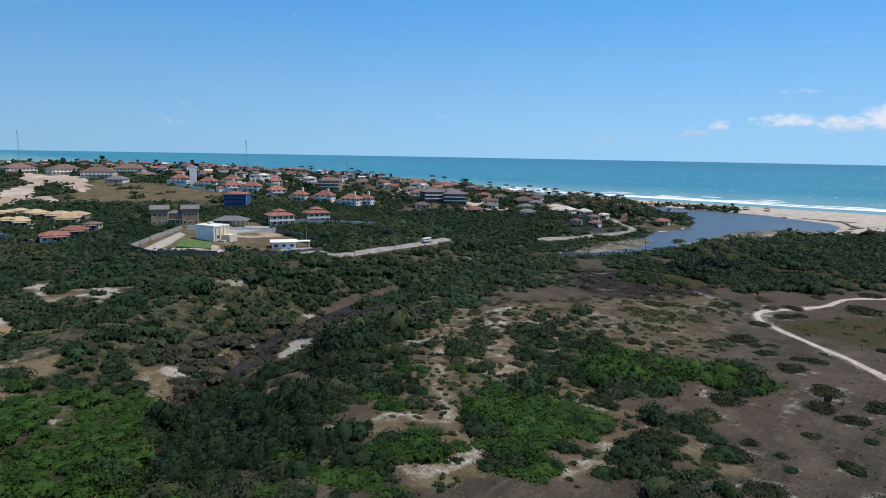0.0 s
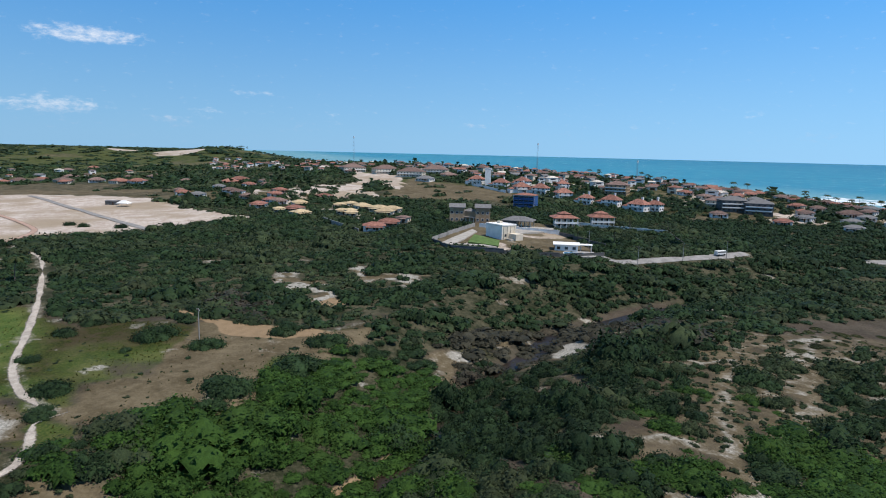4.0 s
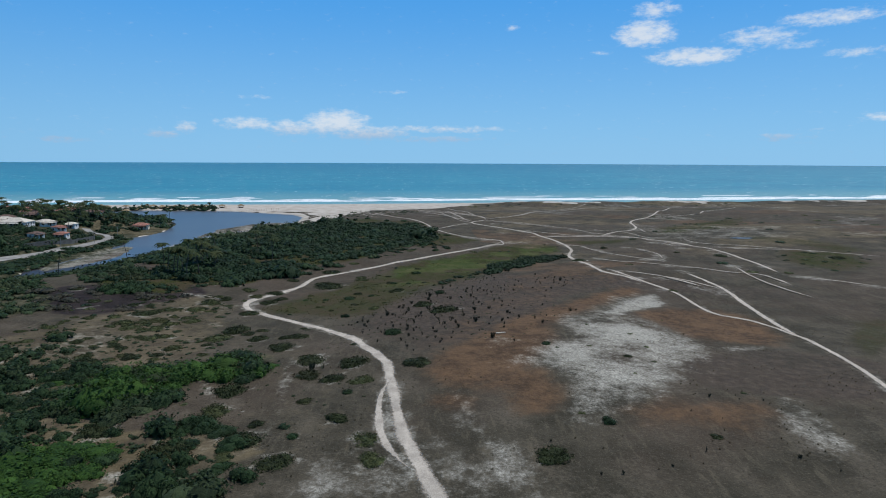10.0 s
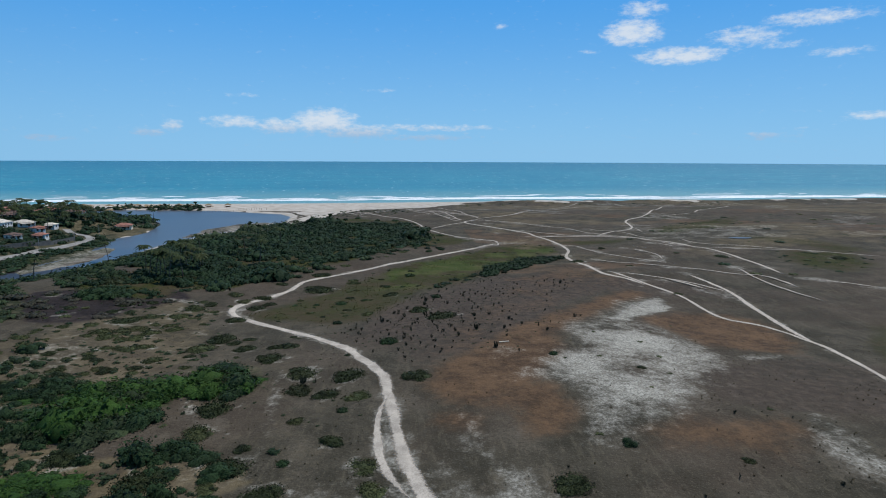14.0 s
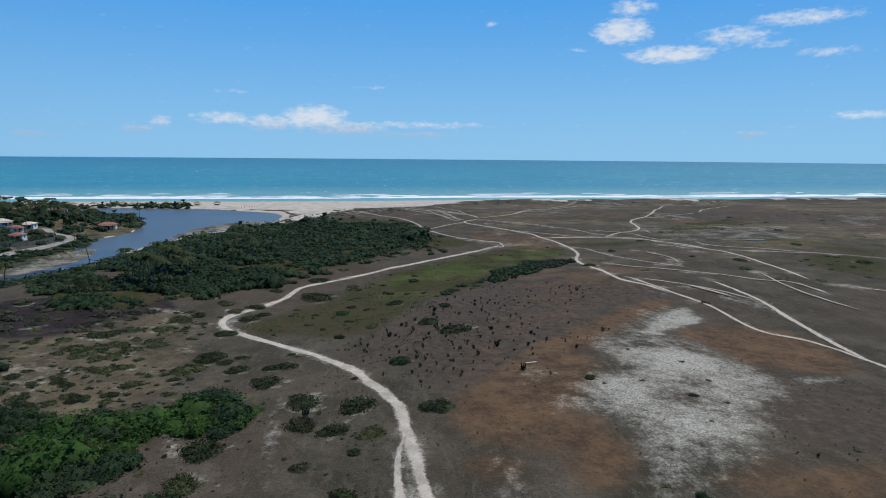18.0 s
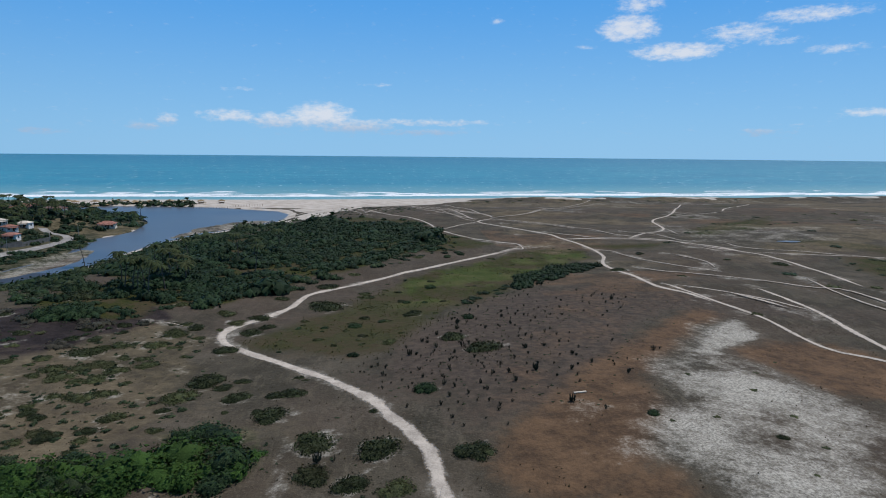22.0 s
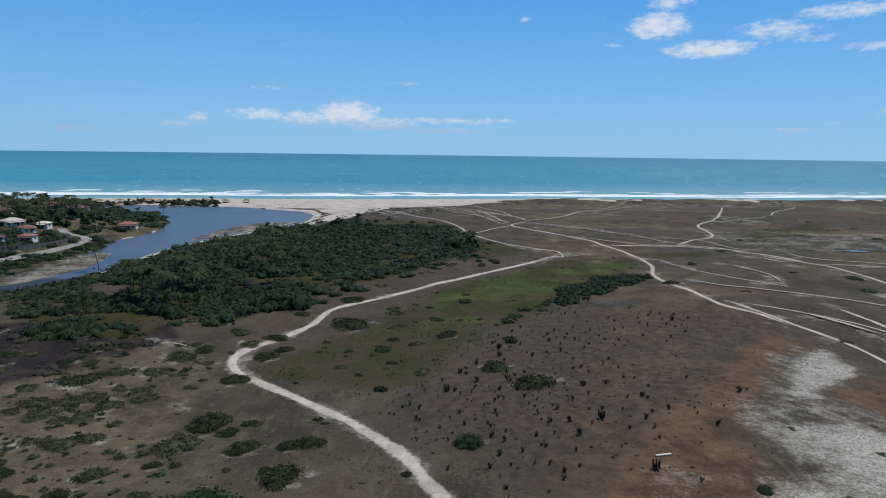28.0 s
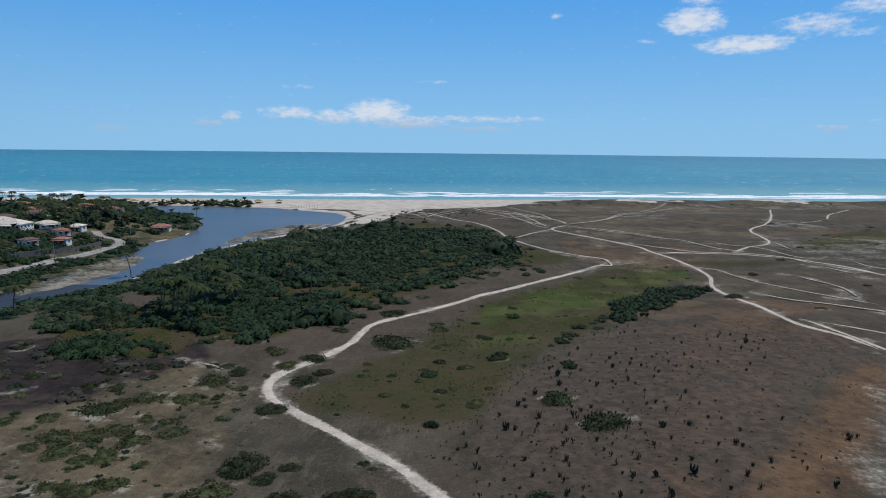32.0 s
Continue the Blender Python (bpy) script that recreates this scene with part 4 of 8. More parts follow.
MOUNDS_A = [(-26.0, 152.9, 4.6), (-25.6, 142.7, 3.7), (-14.8, 149.6, 4.5), (-18.8, 138.8, 3.6), (-12.1, 136.6, 3.2), (-14.7, 129.1, 1.3), (-23.2, 125.2, 2.1),
        (-15.4, 115.5, 2.5), (-22.8, 108.7, 1.3), (-24.1, 99.4, 3.7), (-9.1, 106.6, 3.1), (-7.5, 99.0, 2.6), (-41.2, 134.0, 4.9), (-40.7, 121.4, 3.3),
        (-31.2, 108.0, 4.5), (-33.1, 101.9, 2.0), (-43.3, 105.3, 4.3), (-0.1, 146.0, 3.4), (23.3, 98.6, 3.9), (-17.0, 163.4, 1.4), (-36.0, 180.5, 4.2),
        (-35.9, 165.1, 4.3), (-53.4, 186.3, 3.1), (-47.8, 186.8, 1.6), (-46.7, 176.0, 2.1), (-6.7, 174.1, 2.9), (3.0, 217.0, 4.1), (10.3, 203.4, 5.7)]
MOUNDS_B = [(9.7, 242.5, 2.0), (-7.9, 248.3, 2.8), (-14.9, 216.8, 2.2), (-25.2, 281.2, 3.2), (-37.1, 261.8, 7.4), (-56.1, 228.5, 3.4), (-52.0, 235.4, 2.0),
        (-58.0, 212.8, 2.5), (-25.6, 235.8, 2.4), (-22.4, 224.5, 1.8), (36.2, 109.3, 1.4), (53.5, 102.9, 1.2), (52.1, 145.5, 1.1), (34.0, 155.4, 1.3),
        (164.5, 324.5, 4.3), (223.1, 315.1, 5.3), (102.7, 239.1, 2.4), (86.5, 321.1, 4.2), (111.4, 360.5, 2.4), (106.1, 298.9, 2.3), (-31.0, 114.7, 1.7),
        (-65.3, 110.9, 1.8), (-41.2, 115.2, 2.3), (-60.9, 113.3, 3.6), (-45.5, 99.1, 4.2), (-52.0, 143.1, 2.1), (-44.7, 150.4, 7.9), (-41.3, 155.1, 6.6)]
MOUNDS_C = [(-100.3, 231.4, 3.2), (-101.3, 221.4, 2.4), (-90.4, 228.7, 1.7), (-71.8, 234.2, 3.0), (-51.7, 236.8, 2.6), (-55.6, 230.9, 4.0), (-57.9, 213.9, 3.5), (-92.7, 209.7, 4.4),
        (-57.1, 193.6, 1.0), (-54.8, 188.5, 4.4), (-50.3, 184.4, 2.2), (-47.3, 188.3, 2.0), (-45.6, 177.3, 3.2), (-58.5, 171.1, 1.7), (-68.2, 161.7, 2.2), (-35.2, 190.5, 1.2),
        (-33.1, 188.3, 0.9), (-34.3, 179.1, 2.9), (-37.6, 177.7, 2.3), (-39.9, 168.6, 1.3), (-36.6, 166.8, 3.9), (-46.2, 169.3, 0.9), (-16.9, 164.8, 1.3), (-122, 265, 6.0),
        (-133, 277, 4.0), (-132, 243, 2.6), (-95, 222, 2.6), (-93, 235, 2.2), (-80, 238, 2.0), (-117, 226, 2.4)]
MOUNDS_L = [(-76.1, 237.3, 2.4), (-64.9, 232.7, 1.3), (-68.4, 224.2, 2.2), (-76.0, 228.0, 4.6), (-86.1, 217.0, 3.5), (-89.7, 213.7, 3.1), (-77.6, 217.2, 3.4), (-72.7, 215.7, 1.5),
        (-70.6, 216.2, 1.2), (-67.0, 208.7, 1.7), (-80.8, 205.6, 2.1), (-76.5, 205.6, 2.3), (-73.4, 201.1, 3.1), (-83.6, 200.4, 3.2), (-87.3, 197.6, 4.0), (-78.9, 196.7, 3.1),
        (-88.9, 191.5, 3.5), (-84.3, 189.0, 1.9), (-80.7, 190.3, 3.0), (-73.3, 188.4, 1.6), (-92.8, 196.3, 3.6), (-99.4, 204.5, 2.3), (-83.3, 179.3, 2.8), (-78.4, 178.5, 3.5),
        (-74.5, 181.3, 3.5), (-58.0, 178.3, 4.1), (-66.8, 168.0, 2.8), (-56.6, 161.4, 1.9), (-61.9, 240.5, 3.4), (-67.6, 249.9, 3.2), (-75.5, 256.6, 2.6), (-84.6, 258.6, 2.7)]
MOUNDS_D = [(9.3, 239.2, 1.6), (-6.7, 252.1, 2.0), (-24.5, 234.4, 2.1), (-16.1, 241.5, 2.1), (-23.4, 246.4, 1.7), (-34.9, 223.2, 1.8), (-14.2, 216.2, 1.9),
        (-24.1, 206.6, 1.5), (-11.3, 269.7, 1.9), (0.0, 292.3, 2.1), (0.0, 292.3, 2.1), (-24.1, 275.9, 3.2), (-31.4, 312.9, 2.6), (-40.6, 291.3, 4.3),
        (-54.0, 271.4, 2.6), (-56.1, 246.4, 3.9), (-56.2, 288.7, 3.8), (-3.1, 350.9, 2.9), (11.6, 352.9, 2.0), (18.5, 359.4, 2.3), (33.1, 351.3, 2.2),
        (1.0, 302.6, 1.8), (87.4, 319.6, 4.2)]
VILLAS = [(-598, 267, 19), (-559, 276, 22), (-518, 277, 20), (-505, 290, 18), (-472, 294, 17), (-439, 296, 14), (-424, 310, 15), (-398, 317, 17), (-394, 329, 12),
        (-529, 328, 14), (-562, 302, 16)]
BLOCKS = [(-814, 183, 35), (-757, 212, 26), (-701, 228, 30), (-728, 268, 34), (-482, 358, 21), (-398, 397, 21), (-380, 393, 18), (-363, 403, 19)]
LOWS = [(-644, 226, 32), (-677, 265, 21), (-319, 378, 16), (-359, 359, 16), (-465, 422, 14), (-288, 407, 14), (-284, 453, 20), (-251, 419, 8), (-230, 528, 12),
        (-246, 440, 8), (-274, 470, 12), (-262, 482, 9), (-259, 460, 9), (-303, 470, 12), (-345, 480, 18), (-350, 101, 13), (-364, 114, 9), (-335, 88, 12),
        (-792, 176, 15), (-880, -235, 18), (-850, -217, 14), (-876, -207, 18), (-862, -186, 12), (-852, -157, 18), (-944, -165, 18), (-838, -120, 18), (-801, -92, 18),
        (-882, -90, 14), (-787, -71, 18), (-868, -57, 18), (-609, -19, 14), (-585, -6, 12), (-711, 26, 18), (-740, 37, 18), (-1238, -221, 18), (-1338, -196, 18),
        (-1240, -408, 18), (-1092, -391, 18), (-1357, -397, 18), (-820, -150, 12), (-905, -190, 14), (-760, -20, 12), (-690, 60, 12)]
THATCH = [(-484, 68, 12), (-424, 60, 13), (-451, 49, 9), (-407, 91, 8), (-432, 118, 9), (-453, 109, 8), (-460, 94, 7), (-462, 99, 9), (-466, 104, 8), (-445, 108, 13),
        (-423, 88, 8), (-420, 93, 9), (-426, 115, 10), (-416, 122, 15), (-403, 113, 15)]
CACTI = [(-28, 184), (-17, 212), (8, 260), (48, 298), (67, 258), (51, 192), (24, 156), (4, 151), (-7, 164)]
PALMS_A = [(-129, 308), (-100, 316), (-85, 276), (-103, 261)]
PALMS_B = [(-312, 464), (-329, 541), (-301, 596), (-251, 527), (-258, 466)]
PALMS_C = [(-244, -104), (-276, -101), (-263, -42), (-234, -37), (-250, -65)]
PALM_D = [(-175, 380), (-263, 575), (-231, 580), (-231, 590), (-232, 571), (-157, 276)]

# ---------------------------------------------------------------- helpers for meshes
def mesh_from(name, verts, faces, mat, smooth=False):
    """One mesh from arrays of places and of corner numbers (all triangles or all quads, or a list of such arrays)."""
    groups = faces if isinstance(faces, list) else [faces]
    me = bpy.data.meshes.new(name)
    verts = np.asarray(verts, np.float32)
    corners = np.concatenate([np.asarray(g, np.int32).ravel() for g in groups])
    sizes = np.concatenate([np.full(len(g), np.shape(g)[1], np.int32) for g in groups])
    starts = np.concatenate([[0], np.cumsum(sizes)[:-1]]).astype(np.int32)
    me.vertices.add(len(verts))
    me.vertices.foreach_set("co", verts.ravel())
    me.loops.add(len(corners))
    me.loops.foreach_set("vertex_index", corners)
    me.polygons.add(len(sizes))
    me.polygons.foreach_set("loop_start", starts)
    me.polygons.foreach_set("loop_total", sizes)
    me.polygons.foreach_set("use_smooth", np.full(len(sizes), smooth))
    me.materials.append(mat)
    me.update(calc_edges=True)
    return me


def grid_faces(rows, cols):
    k = np.arange(rows * cols).reshape(rows, cols)
    return np.stack([k[:-1, :-1].ravel(), k[:-1, 1:].ravel(), k[1:, 1:].ravel(), k[1:, :-1].ravel()], 1)


def reach(start, stop, first, growth, most=1e9):
    """Steps outward from start to stop that begin at first and grow."""
    out, at, gap, way = [], start, first, 1 if stop > start else -1
    while (stop - at) * way > gap * 0.5:
        gap = min(gap * growth, most)
        at += way * gap
        out.append(at)
    out[-1] = stop
    return out


def curve_through(points, gap):
    """A smooth line through the points, with a place every gap metres."""
    p = np.array(points, float)
    p = np.vstack([2 * p[0] - p[1], p, 2 * p[-1] - p[-2]])
    out = []
    for k in range(1, len(p) - 2):
        a, b, c, d = p[k - 1], p[k], p[k + 1], p[k + 2]
        n = max(2, int(np.linalg.norm(c - b) / gap))
        t = (np.arange(n) / n)[:, None]
        out.append(0.5 * (2 * b + (c - a) * t + (2 * a - 5 * b + 4 * c - d) * t**2 + (3 * b - a - 3 * c + d) * t**3))
    return np.vstack(out + [p[-2][None]])


# ---------------------------------------------------------------- the ground
GX = np.array(sorted(set(reach(-215, -5050, 1.5, 1.04)) | set(np.arange(-215, 146, 1.5)) | set(reach(145, 3500, 1.5, 1.04))))
GY = np.array(sorted(set(reach(-60, -2500, 1.6, 1.05)) | set(np.arange(-60, 250, 1.5)) | set(reach(250, 1000, 1.5, 1.008)) | {1150.0, 1400.0}))
X, Y = np.meshgrid(GX, GY)
Z = height(X, Y)


def on_ground(x, y):
    """The ground sheet's own height, between its corners."""
    x, y = np.asarray(x, float), np.asarray(y, float)
    i, j = np.clip(np.searchsorted(GX, x) - 1, 0, len(GX) - 2), np.clip(np.searchsorted(GY, y) - 1, 0, len(GY) - 2)
    a, b = (x - GX[i]) / (GX[i + 1] - GX[i]), (y - GY[j]) / (GY[j + 1] - GY[j])
    return (Z[j, i] * (1 - a) + Z[j, i + 1] * a) * (1 - b) + (Z[j + 1, i] * (1 - a) + Z[j + 1, i + 1] * a) * b


def warped(x, y):
    """Places shifted by noise, so that plain outlines come out ragged."""
    return x + 16 * (fbm(x, y, 26, 201) - 0.5) + 5 * (fbm(x, y, 6, 203) - 0.5), y + 16 * (fbm(x, y, 26, 202) - 0.5) + 5 * (fbm(x, y, 6, 204) - 0.5)


WARPED = warped(X, Y)


def region(x, y, outline, soft=4.0, rough=1.0):
    """1 inside an outline, 0 outside, with a soft rim."""
    if np.shape(x) == X.shape:
        wx, wy = WARPED
    else:
        wx, wy = warped(x, y)
    if rough < 1:
        wx, wy = x + (wx - x) * rough, y + (wy - y) * rough
    return step(soft, -soft, inside_gap(wx, wy, outline))


def of_side(x, y):
    """Positive west of the river."""
    ys = np.array([p[1] for p in RIVER] + [900.0])
    xs = np.array([p[0] for p in RIVER] + [-260.0])
    return np.interp(y, ys, xs) - x


def FAR_SAND(x, y):
    """White dunes on the hills inland."""
    return step(0.25, 0.5, bump(x, y, -2080, -230, 200, 130) + bump(x, y, -1820, -60, 150, 60) - 0.9 * fbm(x, y, 240, 47))


def CLEARED(x, y):
    """Dry pastures in the far woodland."""
    return step(0.615, 0.65, fbm(x, y * 0.6, 150, 54)) * (np.hypot(x, y) > 480)


def TRAILS(x, y):
    """A web of bare sand that winds between the bushes, opening into small clearings."""
    a, b = fbm(x, y, 15, 23), fbm(x, y, 30, 25)
    lines = step(0.026, 0.008, np.abs(a - 0.5)) * step(0.36, 0.5, fbm(x, y, 24, 26))
    return np.maximum(lines, step(0.655, 0.69, fbm(x, y, 5.5, 24)) * step(0.34, 0.52, b))


NEAR_PATHS = [points for name, wide, points in TRACKS if name == "footpath" and points[0][1] < 240]
BARE_PATCHES = (SAND_A, SAND_B, SAND_C, SAND_D, SAND_E, SAND_F, SAND_G, SAND_H, SAND_I, SAND_J, SAND_K, SAND_L, SAND_M, PATHSIDE, MEADOW_EAST)


def OPEN(x, y):
    """Ground that no thicket covers: clearings with ragged rims, and the web of sand between the bushes."""
    o = region(x, y, MIDZONE, 5) * TRAILS(x, y) * (1 - region(x, y, BAND, 3, 0.4))
    for patch in BARE_PATCHES:
        o = np.maximum(o, region(x, y, patch, 2.5, 0.3) * step(0.30, 0.42, fbm(x, y, 6, 34)))
    o = np.maximum(o, region(x, y, COMPOUND, 1.5, 0.1))
    o = np.maximum(o, np.maximum(region(x, y, MUD, 1.5, 0.3), region(x, y, MEADOW, 3)))
    for patch in (SAND_D, SAND_E, SAND_K):
        o = np.maximum(o, region(x, y, patch, 2.5, 0.3))
    for points in TRAIL_LINES:
        o = np.maximum(o, step(1.3, 0.6, line_gap(x, y, points)[0] + 2.0 * (fbm(x, y, 7, 35) - 0.5)))
    for points in NEAR_PATHS:
        o = np.maximum(o, step(2.2, 0.8, line_gap(x, y, points)[0] + 2.5 * (fbm(x, y, 9, 35) - 0.5)))
    # small gaps all over the scrub on both banks
    o = np.maximum(o, step(0.715, 0.74, fbm(x, y, 8, 95)) * step(0.4, 0.55, fbm(x, y, 45, 96)) * (1 - 0.9 * bump(x, y, -112, 22, 26, 24, -35)))
    return o


def TOWN(x, y):
    """Built-up ground: yards and lanes of bare sand between the houses."""
    return np.maximum(region(x, y, [(-980, 240), (-600, 250), (-420, 270), (-330, 370), (-270, 450), (-300, 600), (-520, 620), (-760, 560),
        (-960, 430)], 25), region(x, y, [(-640, -40), (-440, 40), (-330, 70), (-340, 120), (-460, 130), (-700, 70)], 20)) + region(x, y, [(-288, 108), (-256, 118),
        (-230, 170), (-262, 190), (-330, 200), (-348, 150)], 6)


SHORE = shore(X, Y)
FARLAND = np.hypot(X, Y - 40)
NOISE40, NOISE15 = fbm(X, Y, 40, 21), fbm(X, Y, 15, 22)
WEST = of_side(X, Y)
track_gap = np.full(X.shape, 1e3)
for name, wide, points in TRACKS:
    track_gap = np.minimum(track_gap, line_gap(X, Y, points)[0] - wide / 2)
sand = 0.76 * region(X, Y, WHITE, 14, 0.5) * (0.50 + 0.85 * NOISE15) * (1 - 0.8 * region(X, Y, RUST4, 4, 0.5)) * (1 - 0.28 * region(X, Y, BOWL, 6, 0.6))
sand = np.maximum(sand, np.maximum(0.72 * region(X, Y, GRAVEL, 3, 0.4), 0.5 * region(X, Y, RIM, 3, 0.4)))
sand = np.maximum(sand, np.maximum(np.maximum(0.36 * region(X, Y, WHITE2, 5) * (0.5 + NOISE15), np.maximum(0.5 * region(X, Y, FAN, 4, 0.5), 0.4 * region(X, Y, [(17, 163), (23, 165), (29, 160), (23, 152), (15, 152)], 4, 0.5))), 0.55 * region(X, Y, WHITE3, 5)))
sand = np.maximum(sand, 0.5 * step(2.0, -0.6, track_gap) * step(0.4, 0.62, NOISE15))
sand = np.maximum(sand, 0.46 * step(9.0, 0.0, track_gap) * step(0.46, 0.62, fbm(X, Y, 11, 28)) * (X > 30) * (Y > 230))
sand = np.maximum(sand, region(X, Y, MIDZONE, 8) * (0.06 + TRAILS(X, Y) * (0.16 + 0.46 * step(0.46, 0.60, fbm(X, Y, 6, 27)))))
for points in TRAIL_LINES:
    sand = np.maximum(sand, 0.72 * step(1.2, 0.2, line_gap(X, Y, points)[0] + 2.6 * (fbm(X, Y, 7, 35) - 0.5)))
sand = np.maximum(sand, 0.55 * step(0.69, 0.72, fbm(X, Y, 8, 95)) * step(0.4, 0.55, fbm(X, Y, 45, 96)) * (FARLAND < 420) * np.maximum(WEST > 0, region(X, Y, EASTBANK, 6)))
sand = np.maximum(sand, region(X, Y, LOWZONE, 8) * 0.42 * np.maximum(TRAILS(X, Y), step(0.58, 0.68, fbm(X, Y, 11, 31))))
for patch in (SAND_A, SAND_G, SAND_H, SAND_J):
    sand = np.maximum(sand, region(X, Y, patch, 3.0, 0.5) * (0.12 + 0.85 * step(0.46, 0.58, fbm(X, Y, 6, 33))))
for patch in (SAND_D, SAND_E, SAND_I, SAND_K):
    sand = np.maximum(sand, region(X, Y, patch, 2.0, 0.4) * (0.3 + 0.6 * step(0.40, 0.54, fbm(X, Y, 5, 33))))
for patch in (SAND_L, SAND_M, SAND_F):
    sand = np.maximum(sand, region(X, Y, patch, 3.0, 0.4) * (0.10 + 0.5 * step(0.50, 0.62, fbm(X, Y, 5, 33))))
for points in NEAR_PATHS:
    sand = np.maximum(sand, 0.42 * step(1.7, 0.5, line_gap(X, Y, points)[0] + 2.0 * (fbm(X, Y, 9, 35) - 0.5)))
sand = np.maximum(sand, 0.9 * region(X, Y, MEADOW_DUST, 3, 0.4) * (0.35 + 0.65 * step(0.42, 0.54, fbm(X, Y, 7, 36))))
for shoal, soft in SHOALS:
    sand = np.maximum(sand, 0.5 * step(4, -2, inside_gap(X, Y, shoal)))
sand = np.maximum(sand, 0.42 * step(0.56, 0.70, fbm(X, Y, 45, 41)) * (X > 60) * (Y > 380) * step(60, 120, SHORE))
for group in (MOUNDS_A, MOUNDS_B, MOUNDS_C, MOUNDS_L):
    for mx, my, size in group:
        j0, j1 = np.searchsorted(GY, [my - 12, my + 12])
        i0, i1 = np.searchsorted(GX, [mx - 12, mx + 12])
        d = np.hypot(X[j0:j1, i0:i1] - mx, Y[j0:j1, i0:i1] - my) / size
        rim = 0.55 * step(1.4, 1.05, d) * step(0.42, 0.62, fbm(X[j0:j1, i0:i1], Y[j0:j1, i0:i1], 5, 37))
        sand[j0:j1, i0:i1] = np.maximum(sand[j0:j1, i0:i1], rim)
grass = np.maximum(np.maximum(0.68 * region(X, Y, GREEN, 8), 0.95 * region(X, Y, GREEN_FAR, 8)), 0.95 * region(X, Y, MEADOW, 6) * step(0.30, 0.5, NOISE40 + 0.15) * (1 - 0.9 * np.maximum(region(X, Y, MEADOW_BARE, 5, 0.5), region(X, Y, MEADOW_DUST, 3, 0.5))))
for patch in PLAIN_GREEN:
    grass = np.maximum(grass, 0.8 * region(X, Y, patch, 14))
grass = np.maximum(grass, np.maximum(0.6 * region(X, Y, GREEN_EAST, 8), 0.85 * region(X, Y, [(-123, 276), (-121, 296), (-103, 292), (-90, 263), (-99, 258)], 4, 0.5)))
grass = np.maximum(grass, 0.9 * region(X, Y, [(-9, 436), (11, 440), (28, 422), (47, 394), (30, 377), (8, 367), (-5, 372)], 8))
grass = np.maximum(grass, 0.75 * step(0.55, 0.7, fbm(X, Y, 120, 43)) * (X > 120) * step(150, 260, SHORE))
grass = np.maximum(grass, 0.7 * (FARLAND > 420) * (WEST > 0))
grass = np.maximum(grass, region(X, Y, FOREST, 8))
rust = np.maximum(np.maximum(0.95 * region(X, Y, RUST, 8, 0.45), 0.85 * region(X, Y, RUST4, 6, 0.45)), np.maximum(0.85 * region(X, Y, RUST2, 8, 0.5), 0.7 * region(X, Y, RUST3, 7, 0.6)))
rust = np.maximum(rust, np.maximum(0.36 * region(X, Y, HILLBROWN, 12) * (0.6 + 0.8 * NOISE15), 0.75 * region(X, Y, RUST5, 4, 0.5)))
rust = np.maximum(rust, 0.62 * region(X, Y, GREEN, 16) * np.maximum(step(0.9, 0.4, region(X, Y, GREEN, 8)), 0.9 * step(0.54, 0.64, fbm(X, Y, 18, 57))))
rust = np.maximum(rust, 0.55 * step(0.50, 0.66, fbm(X, Y * 1.6, 80, 44)) * (X > 40) * (Y > 270) * step(120, 240, SHORE))
pale = np.maximum(region(X, Y, LOT, 6), np.maximum(region(X, Y, DUNE, 6, 0.5) * step(0.30, 0.40, fbm(X, Y, 34, 49)), region(X, Y, DUNE_LOW, 6, 0.6) * step(0.43, 0.52, fbm(X, Y, 26, 50))))
pale = np.maximum(pale, FAR_SAND(X, Y))
litter = np.maximum(0.95 * (WEST > 4) * step(0, 12, WEST) * (FARLAND < 900), region(X, Y, EASTBANK, 6))
litter = np.maximum(litter, region(X, Y, BAND, 5))
litter = litter * (1 - region(X, Y, MEADOW, 6)) * (1 - region(X, Y, LOT, 8)) * (1 - region(X, Y, DUNE, 8)) * (1 - 0.8 * region(X, Y, BROWNFIELD, 8))
litter = litter * (1 - 0.85 * OPEN(X, Y)) * (1 - region(X, Y, FORESTBARE, 4))
beach = np.maximum(step(150, 95, SHORE + 70 * (fbm(X, Y, 40, 53) - 0.5)), step(16, 6, inside_gap(X, Y, LAGOON) + 8 * (NOISE15 - 0.5)) * np.where(X > -178, 1.0, 0.0))
beach = np.maximum(beach, step(3.5, 1.5, np.abs(inside_gap(X, Y, LAGOON) - 2.0)) * (X <= -178) * step(0.5, 0.62, NOISE15))
beach = beach * (1 - step(40, 120, X) * step(58, 76, SHORE) * step(0.60, 0.50, fbm(X, Y, 26, 55)))        # foredunes are overgrown
beach = np.maximum(beach, 0.9 * region(X, Y, [(-125, 700), (-100, 640), (-112, 560), (-135, 515), (-120, 515), (-90, 560), (-60, 650), (-40, 720)], 10))
beach = np.maximum(beach, region(X, Y, [(-420, 770), (-340, 742), (-120, 708), (-70, 690), (20, 745), (70, 830), (60, 900), (-400, 900)], 10))
pale = np.maximum(pale, TOWN(X, Y) * (0.1 + 0.45 * step(0.5, 0.62, fbm(X, Y, 30, 48))))
litter = litter * (1 - 0.6 * TOWN(X, Y))
for shoal, soft in SHOALS:
    beach = beach * step(0, 5, inside_gap(X, Y, shoal))
